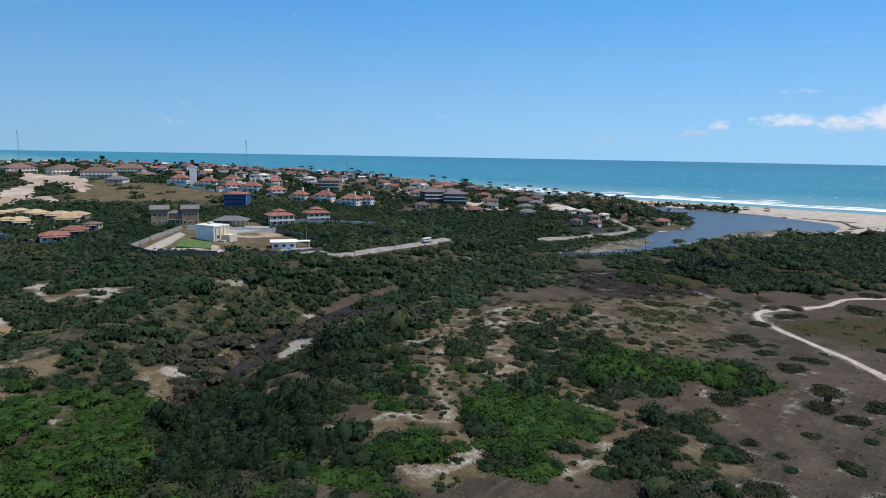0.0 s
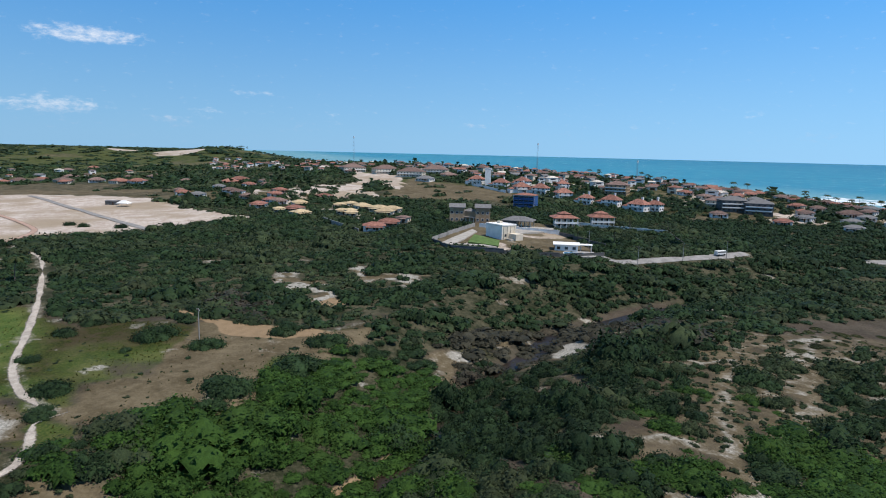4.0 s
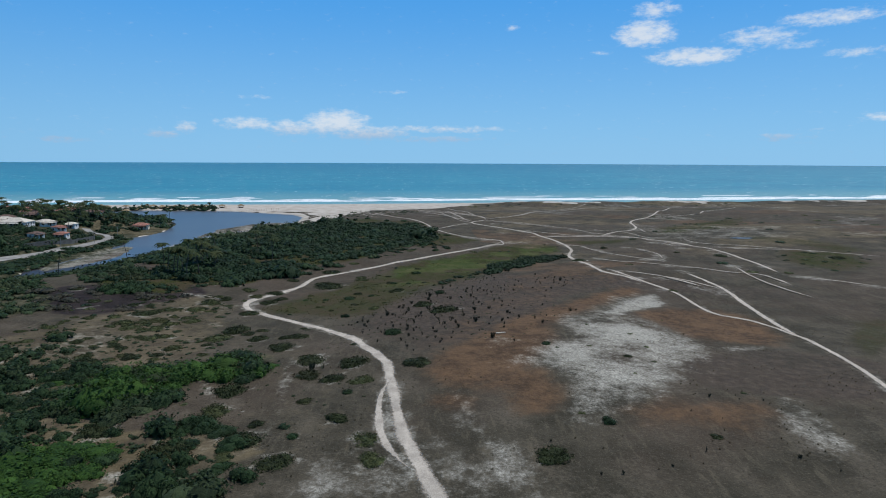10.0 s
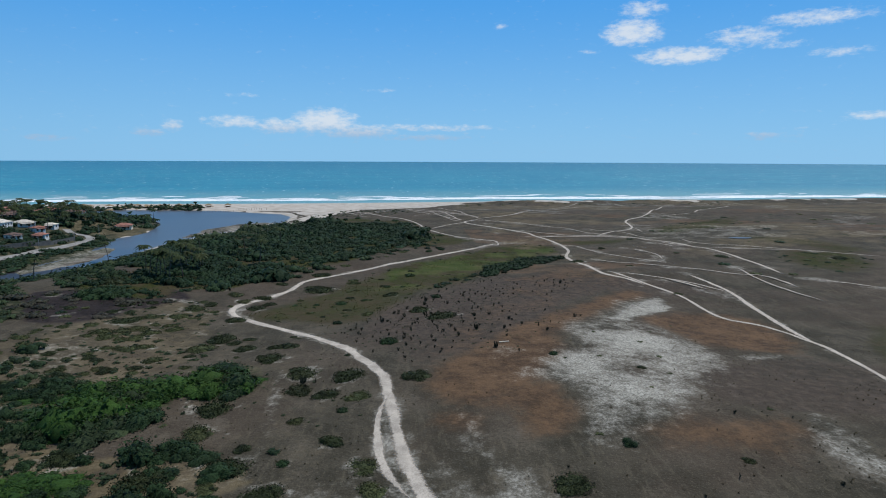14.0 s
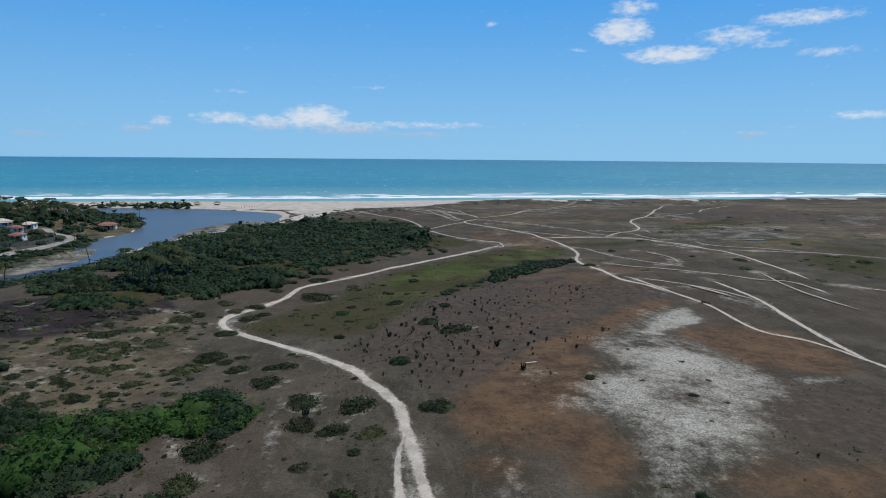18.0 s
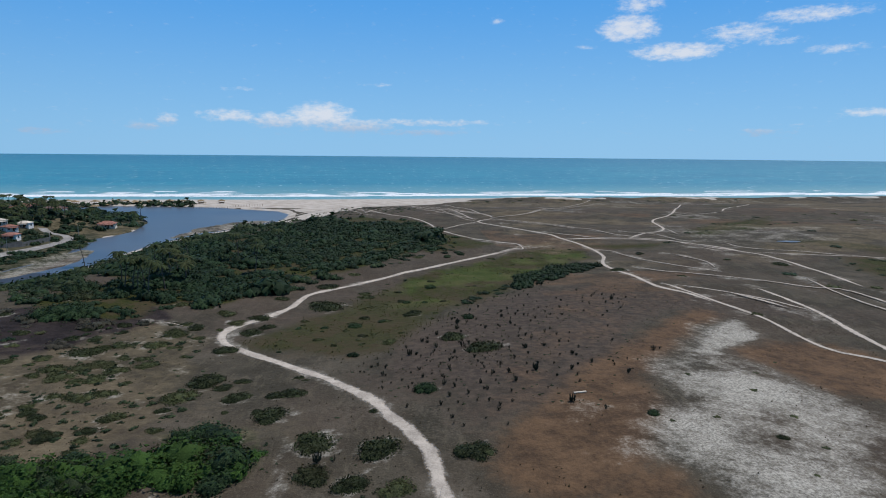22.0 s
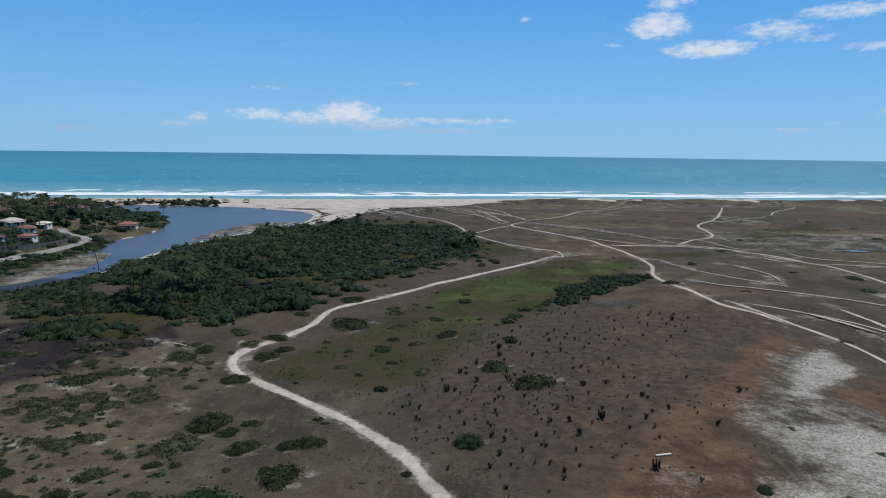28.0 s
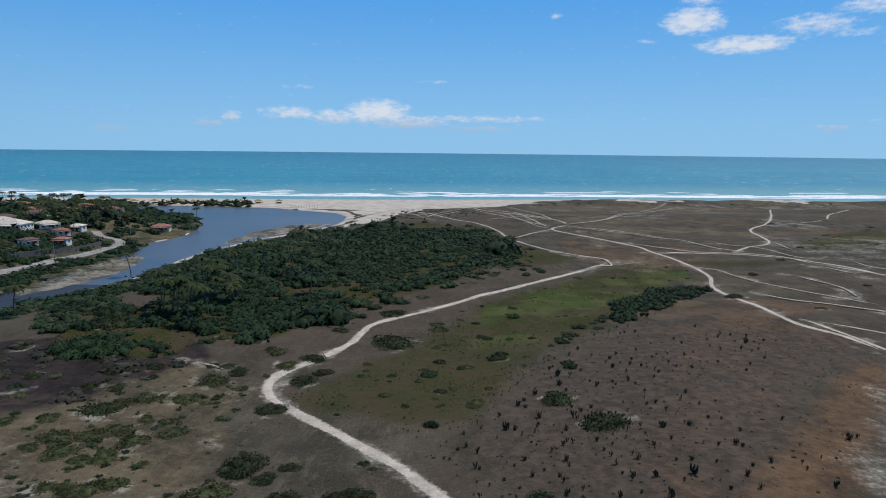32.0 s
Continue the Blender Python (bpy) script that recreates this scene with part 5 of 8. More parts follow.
# burnt cover thins past y = 250, putting the far plain's haze into its colour
burnt = np.maximum(np.maximum(np.maximum(0.7 * np.maximum(region(X, Y, HILLBROWN, 14), region(X, Y, CACTI, 14)), 0.7 * region(X, Y, MEADOW_BROWN, 4)), np.maximum(0.55 * region(X, Y, BURNT, 14), 0.5 * region(X, Y, [(-60, 205), (-50, 225), (-5, 290), (20, 345), (-20, 340), (-60, 285), (-100, 262)], 8))), np.maximum(np.maximum(region(X, Y, PLUM, 10), np.maximum(0.5 * region(X, Y, FORESTBARE, 8), 0.6 * region(X, Y, GREEN, 22) * (1 - region(X, Y, GREEN, 8)))), np.maximum(0.6 * step(0.5, 0.64, fbm(X, Y, 100, 45)) * (X > 40) * (Y > 120) * (1 - 0.6 * step(250, 330, Y)), 0.4 * step(0.50, 0.62, fbm(X, Y * 2.0, 120, 46)) * (X > 60) * (Y > 300))))
wet = np.maximum(np.maximum(region(X, Y, SAND_B, 3, 0.4), np.maximum(0.9 * region(X, Y, SAND_C, 3, 0.5) * step(0.36, 0.5, NOISE15 + 0.1), region(X, Y, MUD, 2, 0.3))), step(7, 2, line_gap(X, Y, RIVER[1:4])[0]))

ground_mesh = mesh_from("ground", np.stack([X.ravel(), Y.ravel(), Z.ravel()], 1), grid_faces(len(GY), len(GX)), M["ground"], True)
for name, bands in (("cover", (sand, grass, rust, pale)), ("wear", (litter, beach, burnt, wet))):
    layer = ground_mesh.attributes.new(name, "FLOAT_COLOR", "POINT")
    layer.data.foreach_set("color", np.clip(np.stack([b.ravel() for b in bands], 1), 0, 1).astype(np.float32).ravel())
layer = ground_mesh.attributes.new("lush", "FLOAT", "POINT")
layer.data.foreach_set("value", np.clip(0.36 * region(X, Y, GREEN_FAR, 8) * step(0.40, 0.58, fbm(X, Y, 12, 56)) + 0.45 * step(500, 700, FARLAND) * (WEST > 0) + region(X, Y, MEADOW, 8) * np.maximum(np.maximum(0.95 * region(X, Y, MEADOW_LUSH, 8), 0.6 * region(X, Y, MEADOW_YELLOW, 6)), 0.6 * step(0.42, 0.6, fbm(X, Y, 20, 52))) , 0, 1).astype(np.float32).ravel())
bare = np.maximum(np.maximum(np.maximum(0.9 * np.maximum(region(X, Y, MEADOW_BARE, 6, 0.5), region(X, Y, MEADOW_EAST, 3, 0.4)), np.maximum(0.34 * region(X, Y, WESTPLAIN, 12), np.maximum(0.5 * region(X, Y, MIDZONE, 5), 0.5 * region(X, Y, LOWZONE, 8)))), np.maximum(0.8 * region(X, Y, PATHSIDE, 3, 0.5), region(X, Y, MEADOW_DUST, 4, 0.5))), np.maximum(np.maximum(0.26 * region(X, Y, FORESTBARE, 6) * (1 - region(X, Y, PLUM, 6)), np.maximum(np.maximum(0.75 * region(X, Y, BROWNFIELD, 15), 0.5 * CLEARED(X, Y) * (WEST > 0)), np.maximum(0.75 * region(X, Y, FIELD, 20), region(X, Y, DIRT, 2, 0.1)))), 0.7 * OPEN(X, Y) * (FARLAND < 450) * (1 - region(X, Y, MEADOW, 4)) * ((WEST > 0) | (region(X, Y, EASTBANK, 6) + region(X, Y, MIDZONE, 6) > 0.5))))
# tan patches that lighten the far plain, its haze put into the ground colour
bare = np.maximum(bare, 0.5 * step(270, 360, Y) * step(20, 70, X) * step(0.36, 0.54, fbm(X, Y * 1.5, 70, 58)))
layer = ground_mesh.attributes.new("tan", "FLOAT", "POINT")
layer.data.foreach_set("value", np.clip(bare, 0, 1).astype(np.float32).ravel())
layer = ground_mesh.attributes.new("plum", "FLOAT", "POINT")
layer.data.foreach_set("value", region(X, Y, PLUM, 5, 0.6).astype(np.float32).ravel())
ground = tagged(new("ground", ground_mesh), "dry grey-brown dune plain with sand and rust-coloured grass patches", "ground", kind="structure")

# ---------------------------------------------------------------- water
rings = [600, 700, 780, 850, 920, 1000, 1100, 1250, 1450, 1700, 2000, 2400, 2900, 3400, 3900, 4400, 4920]
angles = np.radians(np.linspace(-100, 100, 260))
R, A = np.meshgrid(rings, angles, indexing="ij")
SX, SY = R * np.sin(A), 40 + R * np.cos(A)
SZ = 37.0 * np.clip((R - 1250) / 3670, 0, 1) ** 1.5        # the far sea lies up to the eye's horizon
faces = grid_faces(len(rings), len(angles))
keep = (shore(SX, SY) - 420 * step(-2000, -2600, SX)).ravel()[faces].min(1) < 45
sea = tagged(new("sea", mesh_from("sea", np.stack([SX.ravel(), SY.ravel(), SZ.ravel()], 1), faces[keep], M["sea"], True)), "turquoise open sea with small whitecaps", "water", kind="structure")

wx, wy = np.meshgrid(np.arange(-380, 20, 10.0), np.arange(-60, 760, 10.0))
faces = grid_faces(*wx.shape)
near = (np.minimum(line_gap(wx, wy, RIVER)[0] - 8, inside_gap(wx, wy, LAGOON)) < 22).ravel()[faces].all(1)
river = tagged(new("river", mesh_from("river", np.stack([wx.ravel(), wy.ravel(), 0.05 + 0 * wx.ravel()], 1), faces[near & (wy.ravel()[faces].min(1) > 355)], M["river"])), "dark blue river widening into a lagoon", "water", kind="structure")

creek = tagged(new("creek", mesh_from("creek", np.stack([wx.ravel(), wy.ravel(), 0.05 + 0 * wx.ravel()], 1), faces[near & (wy.ravel()[faces].min(1) <= 355)], M["creek"])), "narrow dark brown creek between thickets", "water", kind="structure")

pool_turn = np.linspace(0, 2 * np.pi, 25)[:-1]
pool_edge = np.stack([212 + 7 * np.cos(pool_turn) * (1 + 0.2 * np.sin(3 * pool_turn)), 391 + 3 * np.sin(pool_turn), 0 * pool_turn + float(on_ground(212.0, 391.0)) + 0.35], 1)
pond = tagged(new("pond", mesh_from("pond", pool_edge, np.arange(24)[None], M["river"])), "small shallow rain pool on the dune plain", "water", kind="structure")

# lines of breaking waves: ragged raised strips that follow the shore
rng = np.random.default_rng(5)
for k, (off, wide, cut) in enumerate(((-3, 6.0, 0.10), (-15, 6.0, 0.34), (-30, 9.0, 0.26), (-52, 6.0, 0.44), (-76, 6.0, 0.50), (-104, 4.0, 0.57))):
    xs = np.arange(-1500, 1400, 4.0)
    line = 925 + 0.10 * xs + 6 * np.sin(xs / 90) - off + 7 * (fbm(xs, 0 * xs + 50 * k, 70, 60 + k) - 0.5)
    body = np.clip((fbm(xs, 0 * xs + 9 * k, 45, 70 + k) - cut) * 5, 0, 1)
    half = wide * body * (0.6 + 0.8 * vnoise(xs, 0 * xs, 6, 80 + k))
    v = np.stack([np.stack([xs, line + half * s, 0.10 + h * body], 1) for s, h in ((-0.5, 0.0), (-0.2, 0.5), (0.15, 0.9), (0.5, 0.0))], 0)
    f = grid_faces(4, len(xs))
    f = f[(half[f % len(xs)] > 0.4).all(1)]
    tagged(new("surf", mesh_from("surf", v.reshape(-1, 3), f, M["foam"], True)), "white line of breaking surf along the beach", "surf", kind="structure")

# ---------------------------------------------------------------- tracks
def ribbon(name, points, wide, mat, lift, label, category, ragged=0.35, seed=0):
    line = curve_through(points, 1.5)
    way = np.gradient(line, axis=0)
    way /= np.linalg.norm(way, axis=1)[:, None] + 1e-9
    side = np.stack([-way[:, 1], way[:, 0]], 1)
    s = np.arange(len(line))
    left = wide / 2 * (1 + ragged * (fbm(s * 1.5, 0 * s, 9, 100 + seed) * 2 - 1))
    right = wide / 2 * (1 + ragged * (fbm(s * 1.5, 0 * s, 9, 140 + seed) * 2 - 1))
    fade = np.clip(np.minimum(s, s[::-1]) / 7.0, 0, 1)
    rows = []
    for k in np.linspace(-1, 1, 7):
        p = line + side * np.where(k < 0, left, right)[:, None] * k
        rut = 0.07 * math.exp(-((abs(k) - 0.45) / 0.16) ** 2) + 0.06 * abs(k) ** 4
        rows.append(np.c_[p, on_ground(p[:, 0], p[:, 1]) + lift - rut])
    v = np.stack(rows)
    me = mesh_from(name, v.reshape(-1, 3), grid_faces(7, len(line)), mat, True)
    layer = me.attributes.new("edge", "FLOAT", "POINT")
    layer.data.foreach_set("value", (np.abs(np.linspace(-1, 1, 7))[:, None] + 0.9 * (1 - fade)[None, :]).ravel().astype(np.float32))
    return tagged(new(name, me), label, category, kind="structure")


for n, (name, wide, points) in enumerate(TRACKS):
    if points in NEAR_PATHS:
        continue                  # trodden ground without an edge of its own
    faint = name.startswith("footpath")
    road = name.startswith("road")
    ribbon(name, points, wide * (1.0 if road else 0.8 if faint else 0.74 if n < 2 else 0.64), M["clay" if name == "road_lot" and wide < 4.2 else "asphalt" if road else "faint" if faint else "track"], 0.10 + 0.008 * n,
           "narrow grey paved road" if road else "faint trodden path of pale sand" if faint else "pale sandy vehicle track worn through dry scrub", "road" if road else "path" if faint else "track", 0.08 if road else 0.6 if faint else 0.5, n)

# ---------------------------------------------------------------- growing things
ICO_V = np.array([(0, 0, 1), (0.894, 0, 0.447), (0.276, 0.851, 0.447), (-0.724, 0.526, 0.447), (-0.724, -0.526, 0.447), (0.276, -0.851, 0.447),
                  (0.724, 0.526, -0.447), (-0.276, 0.851, -0.447), (-0.894, 0, -0.447), (-0.276, -0.851, -0.447), (0.724, -0.526, -0.447), (0, 0, -1)])
ICO_F = np.array([(0, 1, 2), (0, 2, 3), (0, 3, 4), (0, 4, 5), (0, 5, 1), (1, 6, 2), (2, 7, 3), (3, 8, 4), (4, 9, 5), (5, 10, 1)])


def finer(v, f):
    """Each face of a ball cut into four."""
    made, pts, faces = {}, [tuple(p) for p in v], []

    def half(a, b):
        key = (min(a, b), max(a, b))
        if key not in made:
            m = (np.array(pts[a]) + np.array(pts[b])) / 2
            made[key] = len(pts)
            pts.append(tuple(m / np.linalg.norm(m)))
        return made[key]

    for a, b, c in f:
        ab, bc, ca = half(a, b), half(b, c), half(c, a)
        faces += [(a, ab, ca), (ab, b, bc), (ca, bc, c), (ab, bc, ca)]
    return np.array(pts), np.array(faces)


BALL_V, BALL_F = finer(ICO_V, np.vstack([ICO_F, [(2, 6, 7), (3, 7, 8), (4, 8, 9), (5, 9, 10), (1, 10, 6)]]))


def bush_shape(seed, lobes, sprays, leaf, tall, round_lobes=False):
    """A shrub of radius 1: several lobes of growth, each a lumpy core under a skin of small tilted leaf sprays. Triangles."""
    r = np.random.default_rng(seed)
    verts, faces, count = [], [], 0
    bv, bf = (BALL_V, BALL_F[:40]) if round_lobes else (ICO_V[:11], ICO_F)
    for k in range(lobes):
        a, out = r.uniform(0, 2 * np.pi), (0.0 if k == 0 else r.uniform(0.35, 0.68))
        size = r.uniform(0.42, 0.6) if k else 0.62
        mid = np.array([out * np.cos(a), out * np.sin(a), tall * (0.20 if k == 0 else r.uniform(0.04, 0.24))])
        scale = np.array([size, size, tall * r.uniform(0.55, 0.78) * (0.8 if k else 1.0)])
        core = bv * scale * 0.8 * r.uniform(0.74, 1.14, (len(bv), 1)) + mid
        core[:, 2] = np.maximum(core[:, 2], -0.12)
        verts.append(core)
        faces.append(bf + count)
        count += len(core)
        n = sprays // lobes
        d = r.normal(size=(n, 3))
        d[:, 2] = np.abs(d[:, 2]) * 0.9 + r.uniform(-0.35, 0.25, n)
        d /= np.linalg.norm(d, axis=1)[:, None]
        at = mid + d * scale * r.uniform(0.76, 1.07, (n, 1))
        at[:, 2] = np.maximum(at[:, 2], 0.0)
        face = d + 0.55 * r.normal(size=(n, 3)) + np.array([0, 0, 0.35])
        face /= np.linalg.norm(face, axis=1)[:, None]
        u = np.cross(face, r.normal(size=(n, 3)))
        u /= np.linalg.norm(u, axis=1)[:, None] + 1e-9
        v = np.cross(face, u)
        s = leaf * r.uniform(0.5, 1.5, (n, 1))
        verts.append(np.stack([at - u * s, at + u * s * 0.8 - v * s * 0.6, at + u * s * 0.5 + v * s * 0.9 + face * s * 0.5], 1).reshape(-1, 3))
        faces.append(np.arange(n)[:, None] * 3 + count + np.array([0, 1, 2]))
        count += 3 * n
    return np.concatenate(verts), np.concatenate(faces)


def planted(shapes, x, y, size, tall, seed, sink=0.12):
    """Many shrubs as one mesh's arrays: each a turned and scaled copy of one of the shapes, rooted in the ground."""
    r = np.random.default_rng(seed)
    which, turn = r.integers(0, len(shapes), len(x)), r.uniform(0, 2 * np.pi, len(x))
    z = on_ground(x, y)
    verts, faces, count = [], [], 0
    for k, (v, f) in enumerate(shapes):
        m = which == k
        if not m.any():
            continue
        c, s = np.cos(turn[m])[:, None], np.sin(turn[m])[:, None]
        px = (v[:, 0] * c - v[:, 1] * s) * size[m][:, None] + x[m][:, None]
        py = (v[:, 0] * s + v[:, 1] * c) * size[m][:, None] + y[m][:, None]
        pz = v[:, 2] * tall[m][:, None] + z[m][:, None] - sink * tall[m][:, None]
        verts.append(np.stack([px, py, pz], -1).reshape(-1, 3))
        faces.append((f[None] + (np.arange(m.sum()) * len(v))[:, None, None] + count).reshape(-1, 3))
        count += m.sum() * len(v)
    return np.concatenate(verts), np.concatenate(faces)


NEAR_SHAPES = [bush_shape(s, 7, 500, 0.056, 1.0) for s in range(8)]
MID_SHAPES = [bush_shape(20 + s, 5, 75, 0.105, 1.0) for s in range(6)]
FAR_SHAPES = [bush_shape(40 + s, 4, 20, 0.22, 1.0) for s in range(5)]


def spots(cell, x0, x1, y0, y1, seed):
    """Places on a loose grid."""
    r = np.random.default_rng(seed)
    gx, gy = np.meshgrid(np.arange(x0, x1, cell), np.arange(y0, y1, cell))
    gx, gy = gx.ravel() + r.uniform(-0.5, 0.5, gx.size) * cell, gy.ravel() + r.uniform(-0.5, 0.5, gy.size) * cell
    return gx, gy, r


def clear_of(x, y, margin):
    """Whether a place keeps off tracks, water, beach and buildings."""
    ok = (shore(x, y) > 120 + margin) & (inside_gap(x, y, LAGOON) > np.where(x > -178, 5 + margin, 1.5 + 0.4 * margin) + 24 * step(430, 470, y) * (x > -190))
    d, s = line_gap(x, y, RIVER)
    ok &= d > RIVER_HALF(s) + 6.0 * step(0.66, 0.76, s) - 0.3
    for name, wide, points in TRACKS:
        reachable = (x > min(p[0] for p in points) - 20) & (x < max(p[0] for p in points) + 20)
        if reachable.any() and not (name == "footpath" and margin < 1):
            ok[reachable] &= line_gap(x[reachable], y[reachable], points)[0] > wide / 2 + margin
    for hx, hy, hr in CLEARINGS:
        ok &= np.hypot(x - hx, y - hy) > hr + margin
    return ok


CLEARINGS = []


def thicket_share(x, y):
    """How much of the ground dense scrub covers."""
    w = of_side(x, y)
    share = 0.97 * step(2, 8, w)
    far = np.hypot(x, y)
    share = np.where((w > 0) & (far > 480), (0.58 * step(0.32, 0.48, fbm(x, y, 70, 90)) + 0.38) * (1 - 0.95 * CLEARED(x, y)), share)
    share = share * (1 - region(x, y, MEADOW, 5)) * (1 - region(x, y, LOT, 6)) * (1 - region(x, y, DUNE, 5, 0.5) * step(0.28, 0.38, fbm(x, y, 34, 49))) * (1 - 0.8 * region(x, y, DUNE_LOW, 5, 0.6)) * (1 - 0.92 * region(x, y, BROWNFIELD, 5)) * (1 - 0.9 * region(x, y, FIELD, 12))
    share = np.maximum(share, 0.95 * region(x, y, EASTBANK, 4))
    share = np.maximum(share, 0.97 * region(x, y, BAND, 3))
    share = np.maximum(share, 0.96 * region(x, y, MIDZONE, 5))
    share = np.maximum(share, 0.97 * region(x, y, FOREST, 12) * step(0.74, 0.66, fbm(x, y, 24, 91)))
    share = np.maximum(share, 0.9 * region(x, y, [(-180, 318), (-172, 360), (-163, 420), (-150, 455), (-128, 510), (-112, 560), (-92, 560), (-105, 440), (-118, 330),
        (-150, 300)], 5))
    d, s = line_gap(x, y, RIVER)
    share = np.maximum(share, 0.96 * step(50, 36, d) * step(150, 120, y))
    share = np.maximum(share, 0.7 * step(-40, -60, x) * step(70, 50, y) * (w < 0))
    share = np.maximum(share, 0.9 * region(x, y, [(-215, 270), (-205, 320), (-185, 345), (-176, 400), (-170, 438), (-158, 436), (-164, 380), (-176, 320), (-190, 262)], 3, 0.4))
    share = share * (1 - FAR_SAND(x, y)) * (1 - 0.9 * region(x, y, FORESTBARE, 5)) * (1 - 0.1 * np.minimum(TOWN(x, y), 1))
    share = np.maximum(share, 0.95 * region(x, y, [(-250, 300), (-238, 400), (-222, 470), (-205, 480), (-196, 420), (-205, 350), (-215, 290)], 3, 0.4))
    share = np.maximum(share, 0.9 * region(x, y, [(-560, 545), (-420, 500), (-320, 440), (-240, 450), (-228, 560), (-252, 600), (-330, 650), (-520, 660)], 6))
    share = np.maximum(share, 0.93 * region(x, y, SOUTHBANK, 3, 0.4) * (1 - region(x, y, FORESTBARE, 3, 0.4)))
    share = np.maximum(share * (1 - region(x, y, PLUM, 5)), 0.30 * region(x, y, PLUM, 5))
    for outline in MATS:
        share = np.maximum(share, 0.92 * region(x, y, outline, 3, 0.4))
    return share


def thickets():
    bags = {}

    def put(kind, arrays):
        bags.setdefault(kind, []).append(arrays)

    def sorted_kinds(x, y, r):
        forest = region(x, y, FOREST, 4) > r.uniform(0, 1, len(x))
        vivid = (bump(x, y, -112, 14, 24, 26, -35) + np.max([region(x, y, v, 3.5) for v in VIVID], axis=0) + 0.6 * bump(x, y, -48, 146, 26, 12, 20) + 0.7 * bump(x, y, -68, 66, 16, 10) + 0.7 * bump(x, y, -150, -70, 30, 18)
                 + 0.6 * bump(x, y, -90, 95, 14, 10) + 0.6 * bump(x, y, -60, 96, 12, 12)) * 1.3 > r.uniform(0.25, 1, len(x))
        grey = (region(x, y, TWIGS, 5) + 0.7 * bump(x, y, -200, 10, 18, 14) + 1.2 * region(x, y, PLUM, 5) + 0.42 * step(18, 7, line_gap(x, y, RIVER)[0]) * step(35, 60, y) * step(190, 150, y)) > r.uniform(0.3, 1.1, len(x))
        # dark-leaved creek trees; their shaded sides are put into the leaf colour too
        forest |= np.maximum(region(x, y, DARKTREES, 6), 0.6 * region(x, y, DARKMID, 6)) > r.uniform(0.1, 1.0, len(x))
        olive = (fbm(x, y, 22, 98) > r.uniform(0.36, 0.72, len(x))) & ~((x < -205) & (y > 290))
        forest |= (x < -200) & (y > 290) & (np.hypot(x, y) < 900) & (r.uniform(0, 1, len(x)) < 0.75)
        return np.where(forest, "forest", np.where(vivid, "vivid", np.where(grey, "grey", np.where(olive, "olive", "scrub"))))

    for cell, lo, hi, shapes, small, large, seed in ((3.6, 30, 160, NEAR_SHAPES, 1.8, 4.9, 1), (4.3, 160, 500, MID_SHAPES, 2.3, 5.6, 2),
        (9.0, 500, 1350, FAR_SHAPES, 4.6, 8.5, 3), (34.0, 1350, 4700, FAR_SHAPES, 11, 22, 4)):
        x, y, r = spots(cell, -hi, min(hi, 160), -min(hi, 2200) * 0.62, min(hi, 820), seed)
        far = np.hypot(x, y - 20)
        turn = np.degrees(np.arctan2(x, y))
        m = (far > lo) & (far <= hi) & (turn > -120) & (turn < 42)
        x, y = x[m], y[m]
        m = r.uniform(0, 1, len(x)) < thicket_share(x, y) * (0.75 if lo > 1300 else 1.0)
        x, y = x[m], y[m]
        m = clear_of(x, y, small * 0.6)
        x, y = x[m], y[m]
        size = r.uniform(small, large, len(x)) * (0.5 + 1.0 * vnoise(x, y, 13, 97) ** 1.3) * np.where(r.uniform(0, 1, len(x)) < 0.10, 1.55, 1.0)
        tall = size * r.uniform(0.4, 1.05, len(x)) * (0.5 if lo > 1300 else 1.0)
        if lo == 500:
            size, tall = np.where(x > -200, size * 0.5, size), np.where(x > -200, tall * 0.4, tall)
        size = size * (1 - 0.1 * region(x, y, MIDZONE, 5))
        # bushes stop short of the clearings
        if lo < 400:
            bare = [OPEN(x + size * 0.62 * a, y + size * 0.62 * b) > 0.5 for a, b in ((0, 0), (1, 0), (-1, 0), (0, 1), (0, -1))]
            crowd = sum(b.astype(float) for b in bare[1:]) / 4
            m = ~bare[0] & (crowd < 0.9)
            x, y, crowd = x[m], y[m], crowd[m]
            size, tall = size[m] * (1 - 0.5 * crowd), tall[m] * (1 - 0.4 * crowd)
            tall = tall * (1 - 0.5 * step(40, 15, line_gap(x, y, RIVER)[0]) * (y > 290))
        kinds = sorted_kinds(x, y, r)
        tall = np.where(kinds == "forest", tall * np.where(y < 120, 1.25, 0.9) + 0.5, np.where(kinds == "vivid", tall * (0.45 + 0.95 * vnoise(x, y, 11, 99)), np.where(kinds == "grey", tall * 0.75, tall)))
        size = np.where(kinds == "grey", size * 1.15, np.where(kinds == "vivid", size * 1.3, size))
        # beside the tracks they stay small
        if lo < 400:
            near = ~clear_of(x, y, small * 0.6 + 1.3)
            size, tall = np.where(near, size * 0.72, size), np.where(near, tall * 0.72, tall)
        for kind in np.unique(kinds):
            k = kinds == kind
            put((kind, lo > 1300), planted(shapes, x[k], y[k], size[k], tall[k], seed + 50))
    names = {"scrub": ("scrub_thicket", "dense dark green coastal scrub thicket"), "olive": ("olive_thicket", "dense olive green scrub with lighter leaves"),
             "vivid": ("creeper_thicket", "bright green creeping shrubs in a dense mat"), "grey": ("dry_thicket", "leafless grey-brown brush along the river"),
             "forest": ("coastal_grove", "dark green grove of low coastal trees")}
    for (kind, distant), pieces in bags.items():
        v, f, count = [], [], 0
        for pv, pf in pieces:
            v.append(pv)
            f.append(pf + count)
            count += len(pv)
        name, label = names[kind]
        if distant:
            name, label = "far_woods", "distant green woods on the flat land"
